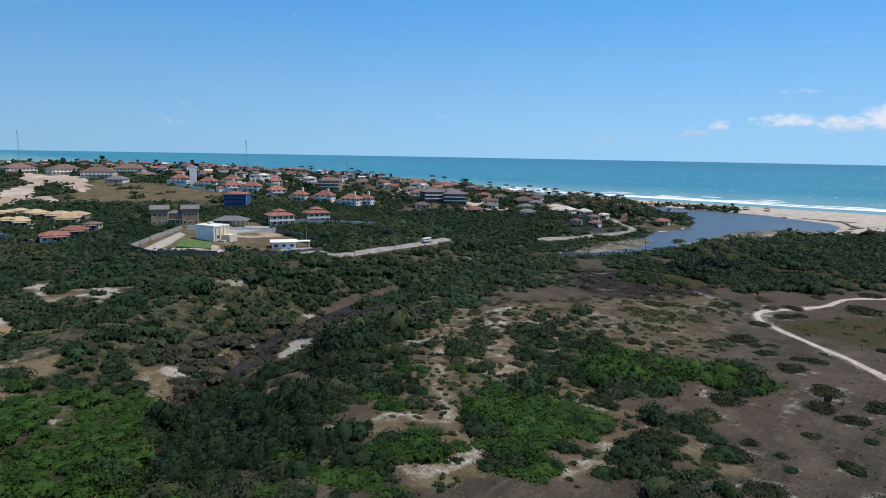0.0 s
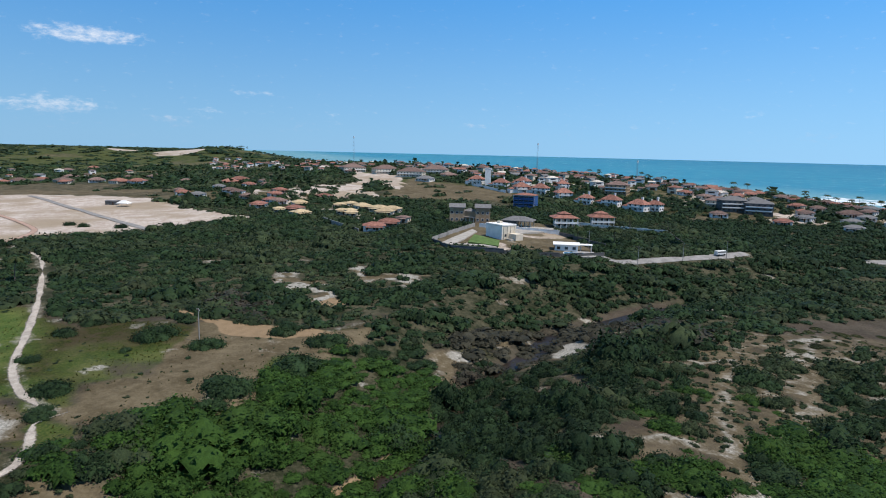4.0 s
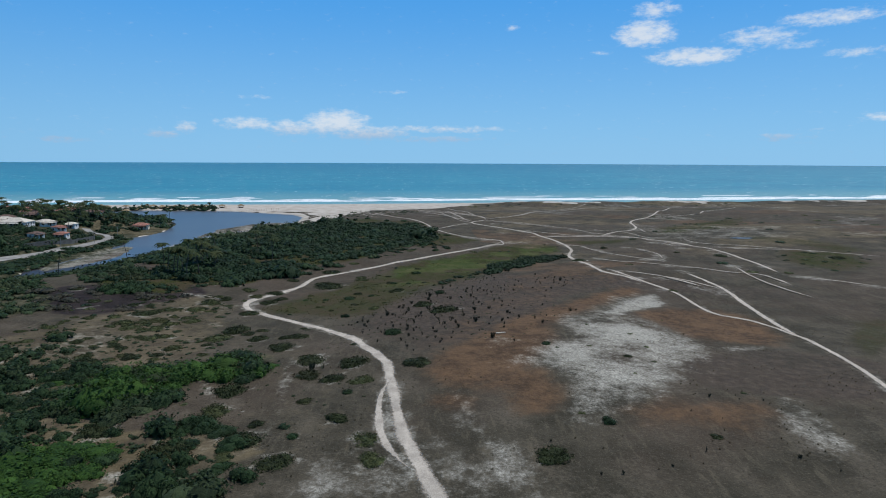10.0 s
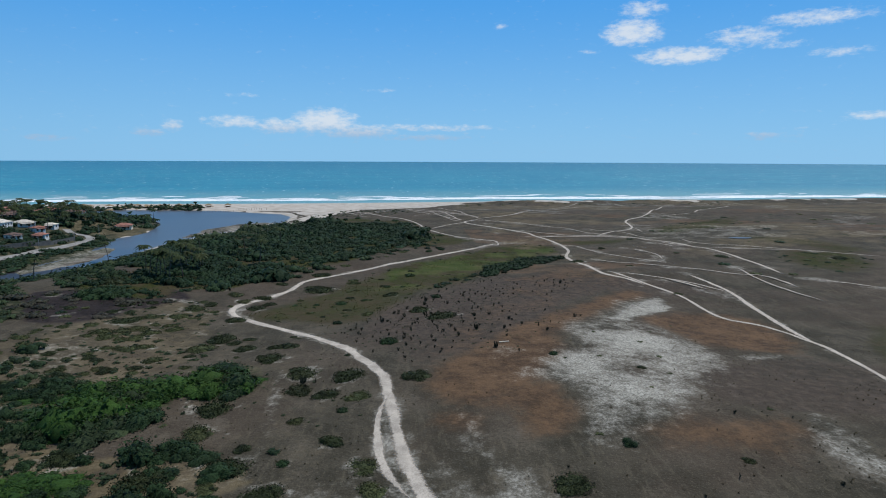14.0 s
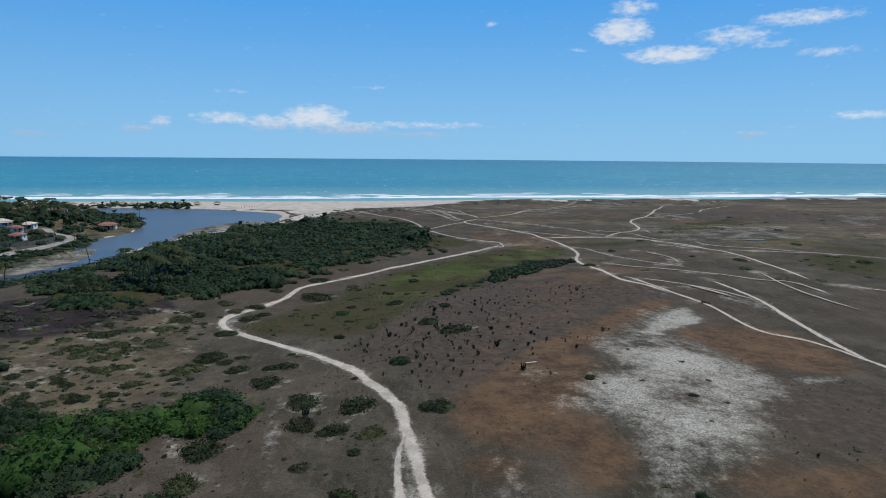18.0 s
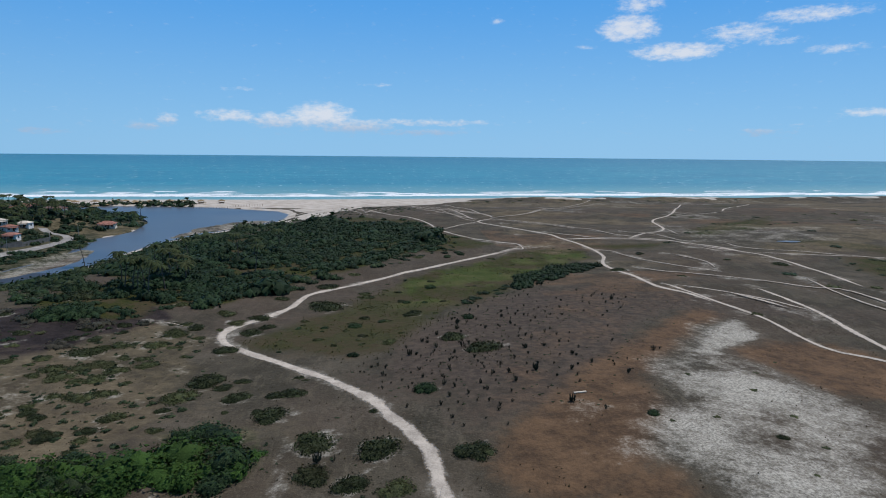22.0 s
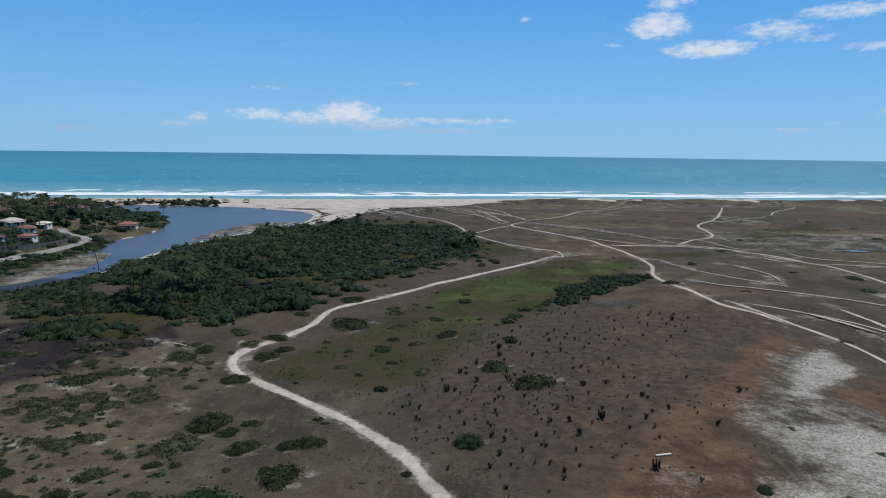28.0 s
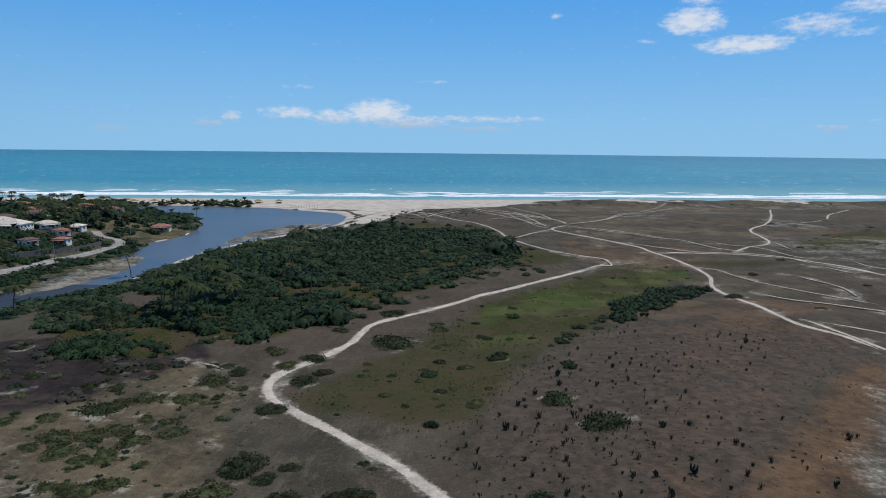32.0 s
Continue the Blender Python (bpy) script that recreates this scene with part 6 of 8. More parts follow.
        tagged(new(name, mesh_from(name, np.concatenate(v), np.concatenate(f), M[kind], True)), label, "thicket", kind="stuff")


def town_trees():
    """Garden trees that fill the gaps between the houses."""
    x, y, r = spots(10.5, -1000, -225, -60, 660, 671)
    m = (TOWN(x, y) + region(x, y, [(-420, 70), (-330, 80), (-240, 175), (-225, 300), (-225, 470), (-320, 470), (-440, 300)], 10) > 0.5) & (r.uniform(0, 1, len(x)) < 0.62)
    x, y = x[m], y[m]
    m = clear_of(x, y, 1.0) & (region(x, y, BROWNFIELD, 5) < 0.3) & (region(x, y, DUNE, 5) < 0.3) & (region(x, y, COMPOUND, 2, 0.1) < 0.3) & (region(x, y, LOT, 5) < 0.3)
    x, y = x[m], y[m]
    size = r.uniform(2.6, 5.2, len(x))
    v, f = planted(MID_SHAPES, x, y, size, size * r.uniform(0.9, 1.35, len(x)), 672, 0.1)
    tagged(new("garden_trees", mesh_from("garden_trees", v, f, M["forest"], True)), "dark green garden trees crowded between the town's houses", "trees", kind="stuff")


def tufts():
    """Tussocks of grass: sprays of three to five blades."""
    for name, mat, outlines, cell, share, small, large, label, seed in (
            ("dry_tussocks", "tuft", [[(-65, 90), (120, 95), (130, 260), (60, 330), (-20, 215), (-60, 220), (-125, 215),
        (-110, 170)]], 2.3, 0.5, 0.15, 0.42, "small dry brown tussocks scattered over the dune", 601),
            ("green_tussocks", "blade", [MEADOW, GREEN], 1.5, 0.65, 0.15, 0.5, "green and yellowish grass tussocks in the hollow", 602)):
        shapes = []
        for k in range(6):
            r = np.random.default_rng(seed + k)
            v, f = [], []
            for b in range(4):
                a, lean = r.uniform(0, 6.28), r.uniform(0.3, 0.9)
                side = np.array([-np.sin(a), np.cos(a), 0]) * 0.32
                tip = np.array([np.cos(a) * lean, np.sin(a) * lean, r.uniform(0.6, 1.1)])
                base = np.array([np.cos(a), np.sin(a), 0]) * 0.1
                f.append([len(v), len(v) + 1, len(v) + 2])
                v += [base - side, base + side, tip]
            shapes.append((np.array(v), np.array(f)))
        v, f, count = [], [], 0
        for outline in outlines:
            xs, ys = [p[0] for p in outline], [p[1] for p in outline]
            x, y, r = spots(cell, min(xs), max(xs), min(ys), max(ys), seed)
            m = (inside_gap(x, y, outline) < 0) & (r.uniform(0, 1, len(x)) < share * (0.12 + 1.5 * step(0.46, 0.66, fbm(x, y, 12, seed))) * (1 - 0.7 * region(x, y, WHITE, 6)))
            x, y = x[m], y[m]
            m = clear_of(x, y, 0.3)
            x, y = x[m], y[m]
            size = r.uniform(small, large, len(x))
            pv, pf = planted(shapes, x, y, size, size * 0.9, seed, 0.05)
            v.append(pv)
            f.append(pf + count)
            count += len(pv)
        tagged(new(name, mesh_from(name, np.concatenate(v), np.concatenate(f), M[mat])), label, "grass", kind="stuff")


def low_growth():
    """Knee-high plants between the bushes, too many to tell apart."""
    v, f, count = [], [], 0
    for outline, cell, share, small, large, seed in ((MIDZONE, 2.6, 0.65, 0.4, 1.45, 651), (LOWZONE, 3.4, 0.48, 0.4, 1.35, 652), (WESTPLAIN, 5.2, 0.30, 0.25, 0.7, 653), (EASTBANK, 4.0, 0.5, 0.4, 1.2, 654),
                                                     (PATHSIDE, 2.4, 0.5, 0.4, 1.3, 655), (MEADOW, 4.2, 0.35, 0.25, 0.8, 656), (CACTI, 3.0, 0.4, 0.15, 0.45, 657), (HILLBROWN, 5.0, 0.3, 0.2, 0.5, 659), (PLUM, 3.4, 0.3, 0.3, 0.9, 658)):
        xs, ys = [p[0] for p in outline], [p[1] for p in outline]
        x, y, r = spots(cell, min(xs), max(xs), min(ys), max(ys), seed)
        m = (inside_gap(x, y, outline) < 0) & (r.uniform(0, 1, len(x)) < share * (0.3 + 1.4 * step(0.4, 0.6, fbm(x, y, 14, seed))))
        x, y = x[m], y[m]
        m = clear_of(x, y, 0.4)
        x, y = x[m], y[m]
        size = r.uniform(small, large, len(x))
        pv, pf = planted(FAR_SHAPES, x, y, size, size * r.uniform(0.45, 0.8, len(x)), seed, 0.08)
        v.append(pv)
        f.append(pf + count)
        count += len(pv)
    tagged(new("low_growth", mesh_from("low_growth", np.concatenate(v), np.concatenate(f), M["olive"], True)), "small olive green plants scattered between the bushes", "plants", kind="stuff")


def shrub_mesh(name, seed, lobes, sprays, leaf, tall, mat):
    v, f = bush_shape(seed, lobes, sprays, leaf, tall)
    return mesh_from(name, v, f, mat, True)


def shrubs():
    kinds = []
    for k, (mat, tall, label) in enumerate((("mound", 0.52, "rounded dark green shrub on bare sandy ground"), ("scrub", 0.85, "dense dark green bush standing alone"),
        ("sage", 0.36, "low grey-green spreading shrub on dry ground"),
                                            ("mound", 0.40, "wide dark green shrub mound with sandy rim"), ("sage", 0.48, "grey-green rounded bush on dry grass"),
        ("forest", 0.95, "tall dark green bush"))):
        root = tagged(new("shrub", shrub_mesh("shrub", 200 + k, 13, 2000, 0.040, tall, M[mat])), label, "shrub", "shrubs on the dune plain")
        kinds.append((root, tall))
    first = [True] * len(kinds)
    rest = {True: [], False: []}

    def put(kind, x, y, size, turn):
        root, tall = kinds[kind]
        put.count += 1
        if put.count > 290 and not first[kind]:
            rest[kind in (2, 4)].append((x, y, size, tall))
            return
        m = Matrix.LocRotScale((x, y, float(on_ground(x, y)) - 0.12 * size), Euler((0, 0, turn)), None)
        if first[kind]:
            first[kind] = False
            ob = root
            ob.matrix_basis = m
        else:
            ob = copy_thing(root, m)
        ob.scale = (size, size * RND.uniform(0.8, 1.1), size * RND.uniform(0.85, 1.15))

    put.count = 0
    RND = random.Random(11)
    for x, y, size in TREES_TOWN:
        put(5, x, y, size, RND.uniform(0, 6.28))
    placed = []
    for group in (MOUNDS_C, MOUNDS_L, MOUNDS_A, MOUNDS_B, MOUNDS_D, MOUNDS_E):
        for x, y, size in group:
            if any(math.hypot(x - a, y - b) < 0.55 * (size + c) for a, b, c in placed):
                continue
            placed.append((x, y, size))
            kind = 1 if group is MOUNDS_E else RND.choice((2, 4)) if group is MOUNDS_L else RND.choice((0, 3)) if group is MOUNDS_C else 3 if size > 3.5 else RND.choice((0, 1, 0, 2, 4)) if size > 1.6 else RND.choice((1, 0, 5))
            put(kind, x, y, size * (1.0 if group is MOUNDS_L else 1.05), RND.uniform(0, 6.28))
    # low growth west of the bend, bushes along the green hollow and the far plain
    for outline, cell, share, small, large, choice, seed in (
            (LOWZONE, 5.2, 0.62, 1.0, 2.7, (2, 2, 4, 0), 301), (GREEN, 6.5, 0.45, 0.5, 1.5, (4, 0, 1, 2), 302),
            ([(-20, 330), (40, 380), (20, 400), (-10, 395), (-30, 350)], 6.0, 0.6, 1.2, 2.6, (0, 1, 4), 303),
            ([(34, 292), (39, 310), (51, 326), (66, 337), (84, 342), (80, 330), (63, 314), (46, 298), (34, 286)], 3.2, 0.95, 1.9, 3.8, (5, 1), 304), ([(11, 268), (22, 288), (34, 300), (35, 288), (19, 267), (10, 256)], 4.6, 0.75, 1.3, 3.0, (1, 0), 315),
            ([(40, 765), (420, 800), (430, 832), (60, 800)], 9.0, 0.4, 1.0, 3.0, (0, 4), 313), ([(-60, 560), (-20, 545), (10, 620), (-10, 690), (-60, 690),
        (-85, 640)], 7.0, 0.6, 1.0, 2.4, (0, 1, 4), 314),
            ([(-60, 130), (-20, 110), (-15, 180), (-50, 205), (-62, 180)], 12.0, 0.4, 0.7, 1.6, (0, 2, 1), 305),
            ([(-62, 226), (-100, 236), (-128, 224), (-110, 190), (-70, 180), (-56, 205)], 6.0, 0.5, 0.9, 2.4, (2, 4, 0), 306),
            ([(30, 110), (75, 115), (90, 220), (60, 200), (30, 140)], 14.0, 0.5, 0.5, 1.1, (2, 4), 307),
            ([(100, 200), (330, 300), (420, 600), (200, 560), (120, 380)], 27.0, 0.4, 1.5, 4.0, (2, 4, 3), 308),
            (PLAIN_GREEN[1], 7.0, 0.5, 0.8, 2.2, (0, 4), 311), (PLAIN_GREEN[0], 11.0, 0.4, 1.0, 2.6, (0, 4), 312),
            (MEADOW, 10.0, 0.25, 0.5, 1.6, (1, 0, 0, 4), 309)):
        xs, ys = [p[0] for p in outline], [p[1] for p in outline]
        x, y, r = spots(cell, min(xs), max(xs), min(ys), max(ys), seed)
        m = (inside_gap(x, y, outline) < 0) & (r.uniform(0, 1, len(x)) < share)
        x, y = x[m], y[m]
        m = clear_of(x, y, 1.2) & (inside_gap(x, y, READ) > 0)
        for a, b in zip(x[m], y[m]):
            put(RND.choice(choice), float(a), float(b), RND.uniform(small, large), RND.uniform(0, 6.28))
    for pale, name, mat, label in ((True, "low_shrubs", "sage", "scattered low grey-green shrubs on the far plain"),
        (False, "dark_shrubs", "forest", "scattered dark green bushes along the hollow and foredunes")):
        x, y, size, tall = (np.array(c) for c in zip(*rest[pale]))
        v, f = planted(MID_SHAPES, x, y, size, tall * size, 310)
        tagged(new(name, mesh_from(name, v, f, M[mat], True)), label, "shrub", kind="stuff")


def cactus_mesh(seed, mat, arms, tall):
    """A branching column cactus in one skin: a six-sided stem whose side faces are drawn out and bent upward into arms."""
    bm = bmesh.new()
    r = random.Random(seed)
    levels = [-0.15] + [tall * k / 7 for k in range(1, 8)]
    rings = []
    for k, z in enumerate(levels):
        rad = 0.15 if k < 6 else 0.09 if k == 7 else 0.13
        rings.append([bm.verts.new((rad * math.cos(a) + 0.04 * math.sin(k), rad * math.sin(a), z)) for a in (0, 1.047, 2.094, 3.142, 4.189, 5.236)])
    sides = []
    for k, (a, b) in enumerate(zip(rings, rings[1:])):
        for n in range(6):
            f = bm.faces.new((a[n], a[(n + 1) % 6], b[(n + 1) % 6], b[n]))
            if k <= 3:
                sides.append(f)
    bm.faces.new(rings[-1])
    r.shuffle(sides)
    for f in sides[:arms]:
        f.normal_update()
        way = Vector((f.normal.x, f.normal.y, 0)).normalized()
        out, up = r.uniform(0.25, 0.6), tall * r.uniform(0.25, 0.55)
        for shift, wide in ((way * out + Vector((0, 0, 0.25)), 1.0), (way * 0.12 + Vector((0, 0, up * 0.5)), 0.95), (way * 0.02 + Vector((0, 0, up * 0.5)), 0.6)):
            grown = bmesh.ops.extrude_discrete_faces(bm, faces=[f])["faces"][0]
            mid = grown.calc_center_median()
            for v in grown.verts:
                v.co = mid + (v.co - mid) * wide + shift
            if shift.z < 0.3:
                turn = way.to_track_quat("Z", "Y").rotation_difference(Vector((way.x * 0.3, way.y * 0.3, 1)).to_track_quat("Z", "Y"))
                at = grown.calc_center_median()
                for v in grown.verts:
                    v.co = at + turn @ (v.co - at)
            f = grown
    bmesh.ops.recalc_face_normals(bm, faces=bm.faces[:])
    me = bpy.data.meshes.new("cactus")
    bm.to_mesh(me)
    bm.free()
    me.materials.append(mat)
    return me


def cacti():
    kinds = [cactus_mesh(k, M["cactus"], arms, tall) for k, (arms, tall) in enumerate(((5, 2.2), (9, 2.4), (13, 2.0), (6, 3.0), (15, 2.5), (3, 2.5)))]
    r = random.Random(4)
    x, y, q = spots(3.3, -40, 75, 140, 300, 77)
    share = region(x, y, CACTI, 6) * (0.14 + 0.4 * step(0.5, 0.64, fbm(x, y, 16, 78)) + 0.45 * bump(x, y, 5, 190, 16, 22))
    more = 0.4 * region(x, y, [(-34, 160), (-24, 152), (-20, 120), (-30, 110), (-34, 130)], 3)
    m = (q.uniform(0, 1, len(x)) < np.maximum(share, more)) & clear_of(x, y, 1.0) & (region(x, y, GREEN, 2) < 0.3)
    picked = [(float(a), float(b)) for a, b in zip(x[m], y[m])][:290]
    small = [(r.uniform(20, 75), r.uniform(88, 125)) for k in range(14)]
    for a, b in picked + small:
        ob = new("cactus", r.choice(kinds))
        s = r.uniform(0.18, 0.42) * (1.5 if r.random() < 0.14 else 1.0) * (0.55 if (a, b) in small else 1.0)
        ob.matrix_basis = Matrix.LocRotScale((a, b, float(on_ground(a, b))), Euler((0, 0, r.uniform(0, 6.28))), (s * 1.35, s * 1.35, s))
        tagged(ob, "dark green branching column cactus on dry ground", "cactus", "cacti on the dune")


def palm_parts(seed, tall, lean):
    """The trunk and the crown of a coconut palm."""
    r = random.Random(seed)
    bm = bmesh.new()
    ringed, steps = [], 7
    for k in range(steps + 1):
        s = k / steps
        mid = Vector((lean * s * s, 0.2 * lean * math.sin(3 * s), tall * s - 0.4 * (1 - s)))
        rad = 0.24 - 0.11 * s + (0.12 if k == 0 else 0)
        ringed.append([bm.verts.new(mid + Vector((rad * math.cos(a), rad * math.sin(a), 0))) for a in (0, 1.05, 2.09, 3.14, 4.19, 5.24)])
    for a, b in zip(ringed, ringed[1:]):
        for k in range(6):
            bm.faces.new((a[k], a[(k + 1) % 6], b[(k + 1) % 6], b[k]))
    trunk = bpy.data.meshes.new("trunk")
    bm.to_mesh(trunk)
    bm.free()
    trunk.materials.append(M["bark"])
    bm = bmesh.new()
    top = Vector((lean, 0.2 * lean * math.sin(3), tall))
    for k in range(15):
        a, up, long = 6.28 * k / 15 + r.uniform(-0.2, 0.2), r.uniform(0.1, 0.9), r.uniform(3.2, 4.4)
        way, across = Vector((math.cos(a), math.sin(a), 0)), Vector((-math.sin(a), math.cos(a), 0))
        spine = [top + way * long * s + Vector((0, 0, long * (up * s - (0.55 + 0.6 * up) * s * s))) for s in (0, 0.3, 0.6, 0.85, 1.0)]
        wide = (0.14, 0.62, 0.6, 0.38, 0.06)
        for sgn in (-1, 1):
            rim = [bm.verts.new(p + across * sgn * w + Vector((0, 0, -0.32 * w))) for p, w in zip(spine, wide)]
            mid = [bm.verts.new(p) for p in spine]
            for n in range(4):
                bm.faces.new((mid[n], mid[n + 1], rim[n + 1], rim[n]) if sgn > 0 else (mid[n], rim[n], rim[n + 1], mid[n + 1]))
    crown = bpy.data.meshes.new("crown")
    bm.to_mesh(crown)
    bm.free()
    crown.materials.append(M["frond"])
    return trunk, crown


def palms():
    shapes = [palm_parts(k, tall, lean) for k, (tall, lean) in enumerate(((8.0, 0.9), (10.5, 1.6), (6.5, -0.6), (12.0, 2.0), (9.0, -1.4)))]
    roots = []
    for trunk, crown in shapes:
        root = tagged(new("palm_tree"), "coconut palm with a slender leaning trunk and drooping fronds", "palm", "coconut palms")
        for name, mesh in (("trunk", trunk), ("crown", crown)):
            piece = new(name, mesh)
            piece.parent = root
        roots.append(root)
    used, r = set(), random.Random(9)

    def put(x, y):
        root = r.choice(roots)
        m = pose(x, y, float(on_ground(x, y)), 0, 0, r.uniform(0, 360))
        if root in used:
            copy_thing(root, m)
        else:
            used.add(root)
            root.matrix_basis = m

    for x, y in PALM_D:
        put(x, y)
    for outline, cell, share, seed in ((PALMS_A, 6.5, 0.4, 401), (PALMS_B, 7.5, 0.75, 402), (PALMS_C, 8.0, 0.55, 403),
                                       ([(-480, 560), (-300, 560), (-280, 640), (-400, 700), (-620, 720), (-640, 640)], 17.0, 0.45, 404),
                                       ([(-620, 380), (-380, 420), (-330, 520), (-520, 540), (-700, 480)], 24.0, 0.4, 405),
                                       ([(-130, 280), (-60, 300), (-70, 400), (-140, 380)], 16.0, 0.35, 406), ([(-330, 190), (-240, 150), (-250, 260),
        (-330, 300)], 18.0, 0.4, 407)):
        xs, ys = [p[0] for p in outline], [p[1] for p in outline]
        x, y, q = spots(cell, min(xs), max(xs), min(ys), max(ys), seed)
        m = (inside_gap(x, y, outline) < 0) & (q.uniform(0, 1, len(x)) < share)
        x, y = x[m], y[m]
        m = clear_of(x, y, 0.8)
        for a, b in zip(x[m], y[m]):
            put(float(a), float(b))
    for root in roots:
        if root not in used:
            put(*PALM_D[0])

# ---------------------------------------------------------------- the town on the far bank
H = {
    "white": plain("white_plaster", (0.72, 0.70, 0.66), 0.12, 3.0, 0.85, 0.0, 0.06),
    "cream": plain("cream_plaster", (0.60, 0.53, 0.42), 0.15, 3.0, 0.85, 0.0, 0.08),
    "brown": plain("ochre_plaster", (0.34, 0.24, 0.15), 0.2, 3.0, 0.85, 0.0, 0.08),
    "greywall": plain("grey_render", (0.115, 0.114, 0.110), 0.25, 3.0, 0.9, 0.0, 0.1),
    "tile": plain("red_roof_tiles", (0.270, 0.128, 0.094), 0.4, 1.2, 0.8, 0.0, 0.18, 0.08),
    "oldtile": plain("weathered_roof_tiles", (0.175, 0.118, 0.098), 0.4, 1.2, 0.85, 0.0, 0.25, 0.08),
    "straw": plain("pale_straw_roof", (0.46, 0.35, 0.21), 0.25, 1.0, 0.9, 0.0, 0.12, 0.08),
    "paleroof": plain("bleached_roof_tiles", (0.56, 0.50, 0.42), 0.25, 1.2, 0.85, 0.0, 0.12, 0.08),
    "slate": plain("grey_roof_tiles", (0.17, 0.165, 0.16), 0.25, 1.2, 0.8, 0.0, 0.1, 0.05),
    "blue": plain("blue_painted_wall", (0.045, 0.105, 0.25), 0.15, 3.0, 0.6, 0.0, 0.05),
    "glass": plain("dark_window_glass", (0.035, 0.045, 0.055), 0.2, 1.0, 0.12, 0.0, 0.2, 0.0, 0.5),
    "wood": plain("dark_wood", (0.10, 0.06, 0.035), 0.3, 0.6, 0.8, 0.0, 0.15),
    "steel": plain("galvanised_steel", (0.42, 0.43, 0.44), 0.15, 1.0, 0.5, 0.7, 0.1),
    "lawn": plain("mown_lawn", (0.095, 0.150, 0.045), 0.3, 1.5, 0.95, 0.0, 0.05),
    "paving": plain("pale_paving", (0.36, 0.33, 0.285), 0.2, 2.0, 0.9, 0.0, 0.05),
    "pool": plain("pool_water", (0.05, 0.24, 0.42), 0.1, 2.0, 0.08, 0.0, 0.02, 0.01, 0.5),
    "concrete": plain("raw_concrete", (0.30, 0.285, 0.265), 0.25, 2.0, 0.92, 0.0, 0.08),
    "umbrella": plain("straw_umbrella", (0.30, 0.22, 0.13), 0.3, 0.6, 0.95, 0.0, 0.15),
    "rubber": plain("black_rubber", (0.02, 0.02, 0.02), 0.2, 0.5, 0.9, 0.0, 0.05),
}
SHAPES = {}


def box_mesh(sx, sy, sz, mat, bevel=0.0):
    """A block with its base at z = 0, shared between alike parts."""
    key = ("box", round(sx, 2), round(sy, 2), round(sz, 2), mat.name, bevel)
    if key not in SHAPES:
        bm = bmesh.new()
        bmesh.ops.create_cube(bm, size=1, matrix=Matrix.Translation((0, 0, sz / 2)) @ Matrix.Diagonal((sx, sy, sz, 1)))
        if bevel:
            bmesh.ops.bevel(bm, geom=bm.edges[:], offset=bevel, segments=1, affect="EDGES")
        me = bpy.data.meshes.new("block")
        bm.to_mesh(me)
        bm.free()
        me.materials.append(mat)
        SHAPES[key] = me
    return SHAPES[key]


def hip_mesh(sx, sy, rise, mat, over=0.5, gable=False):
    """A hipped or gabled roof with eaves of some thickness, its underside at z = 0."""
    key = ("hip", round(sx, 2), round(sy, 2), round(rise, 2), mat.name, over, gable)
    if key not in SHAPES:
        a, b = sx / 2 + over, sy / 2 + over
        ridge = a if gable else max(a - b, 0.25)
        v = [(-a, -b, 0), (a, -b, 0), (a, b, 0), (-a, b, 0), (-a, -b, 0.2), (a, -b, 0.2), (a, b, 0.2), (-a, b, 0.2), (-ridge, 0, rise), (ridge, 0, rise)]
        f = [(3, 2, 1, 0), (0, 1, 5, 4), (1, 2, 6, 5), (2, 3, 7, 6), (3, 0, 4, 7), (4, 5, 9, 8), (6, 7, 8, 9), (5, 6, 9), (7, 4, 8)]
        me = bpy.data.meshes.new("roof")
        me.from_pydata(v, [], f)
        me.materials.append(mat)
        SHAPES[key] = me
    return SHAPES[key]


def post_mesh(radius, tall, mat, sides=8, top=None):
    key = ("post", radius, round(tall, 2), mat.name, sides, top)
    if key not in SHAPES:
        bm = bmesh.new()
        bmesh.ops.create_cone(bm, cap_ends=True, segments=sides, radius1=radius, radius2=radius if top is None else top, depth=tall, matrix=Matrix.Translation((0, 0, tall / 2)))
        me = bpy.data.meshes.new("post")
        bm.to_mesh(me)
        bm.free()
        me.materials.append(mat)
        SHAPES[key] = me
    return SHAPES[key]


def part(name, mesh, parent, x=0, y=0, z=0, turn=0, label=""):
    ob = new(name, mesh)
    ob.parent = parent
    ob.matrix_basis = pose(x, y, z, 0, 0, turn)
    if label:
        ob["label"] = label
    return ob


def windows(parent, wide, deep, level, tall, count, mat, frame_mat, sides=(0, 1, 2, 3), simple=False):
    """Windows set into the walls of a storey: a frame with a dark pane in it."""
    for side in sides:
        run = wide if side % 2 == 0 else deep
        n = count if side % 2 == 0 else max(1, round(count * deep / wide))
        for k in range(n):
            u = (k + 0.5) / n * run - run / 2
            x, y = ((u, -deep / 2), (wide / 2, u), (-u, deep / 2), (-wide / 2, -u))[side]
            if simple:
                part("window", box_mesh(1.3, 0.18, tall, mat), parent, x, y, level, 90 * side)
                continue
            w = part("window", box_mesh(1.5, 0.16, tall, frame_mat), parent, x, y, level, 90 * side)
            part("pane", box_mesh(1.26, 0.20, tall - 0.24, mat), w, 0, 0, 0.12)


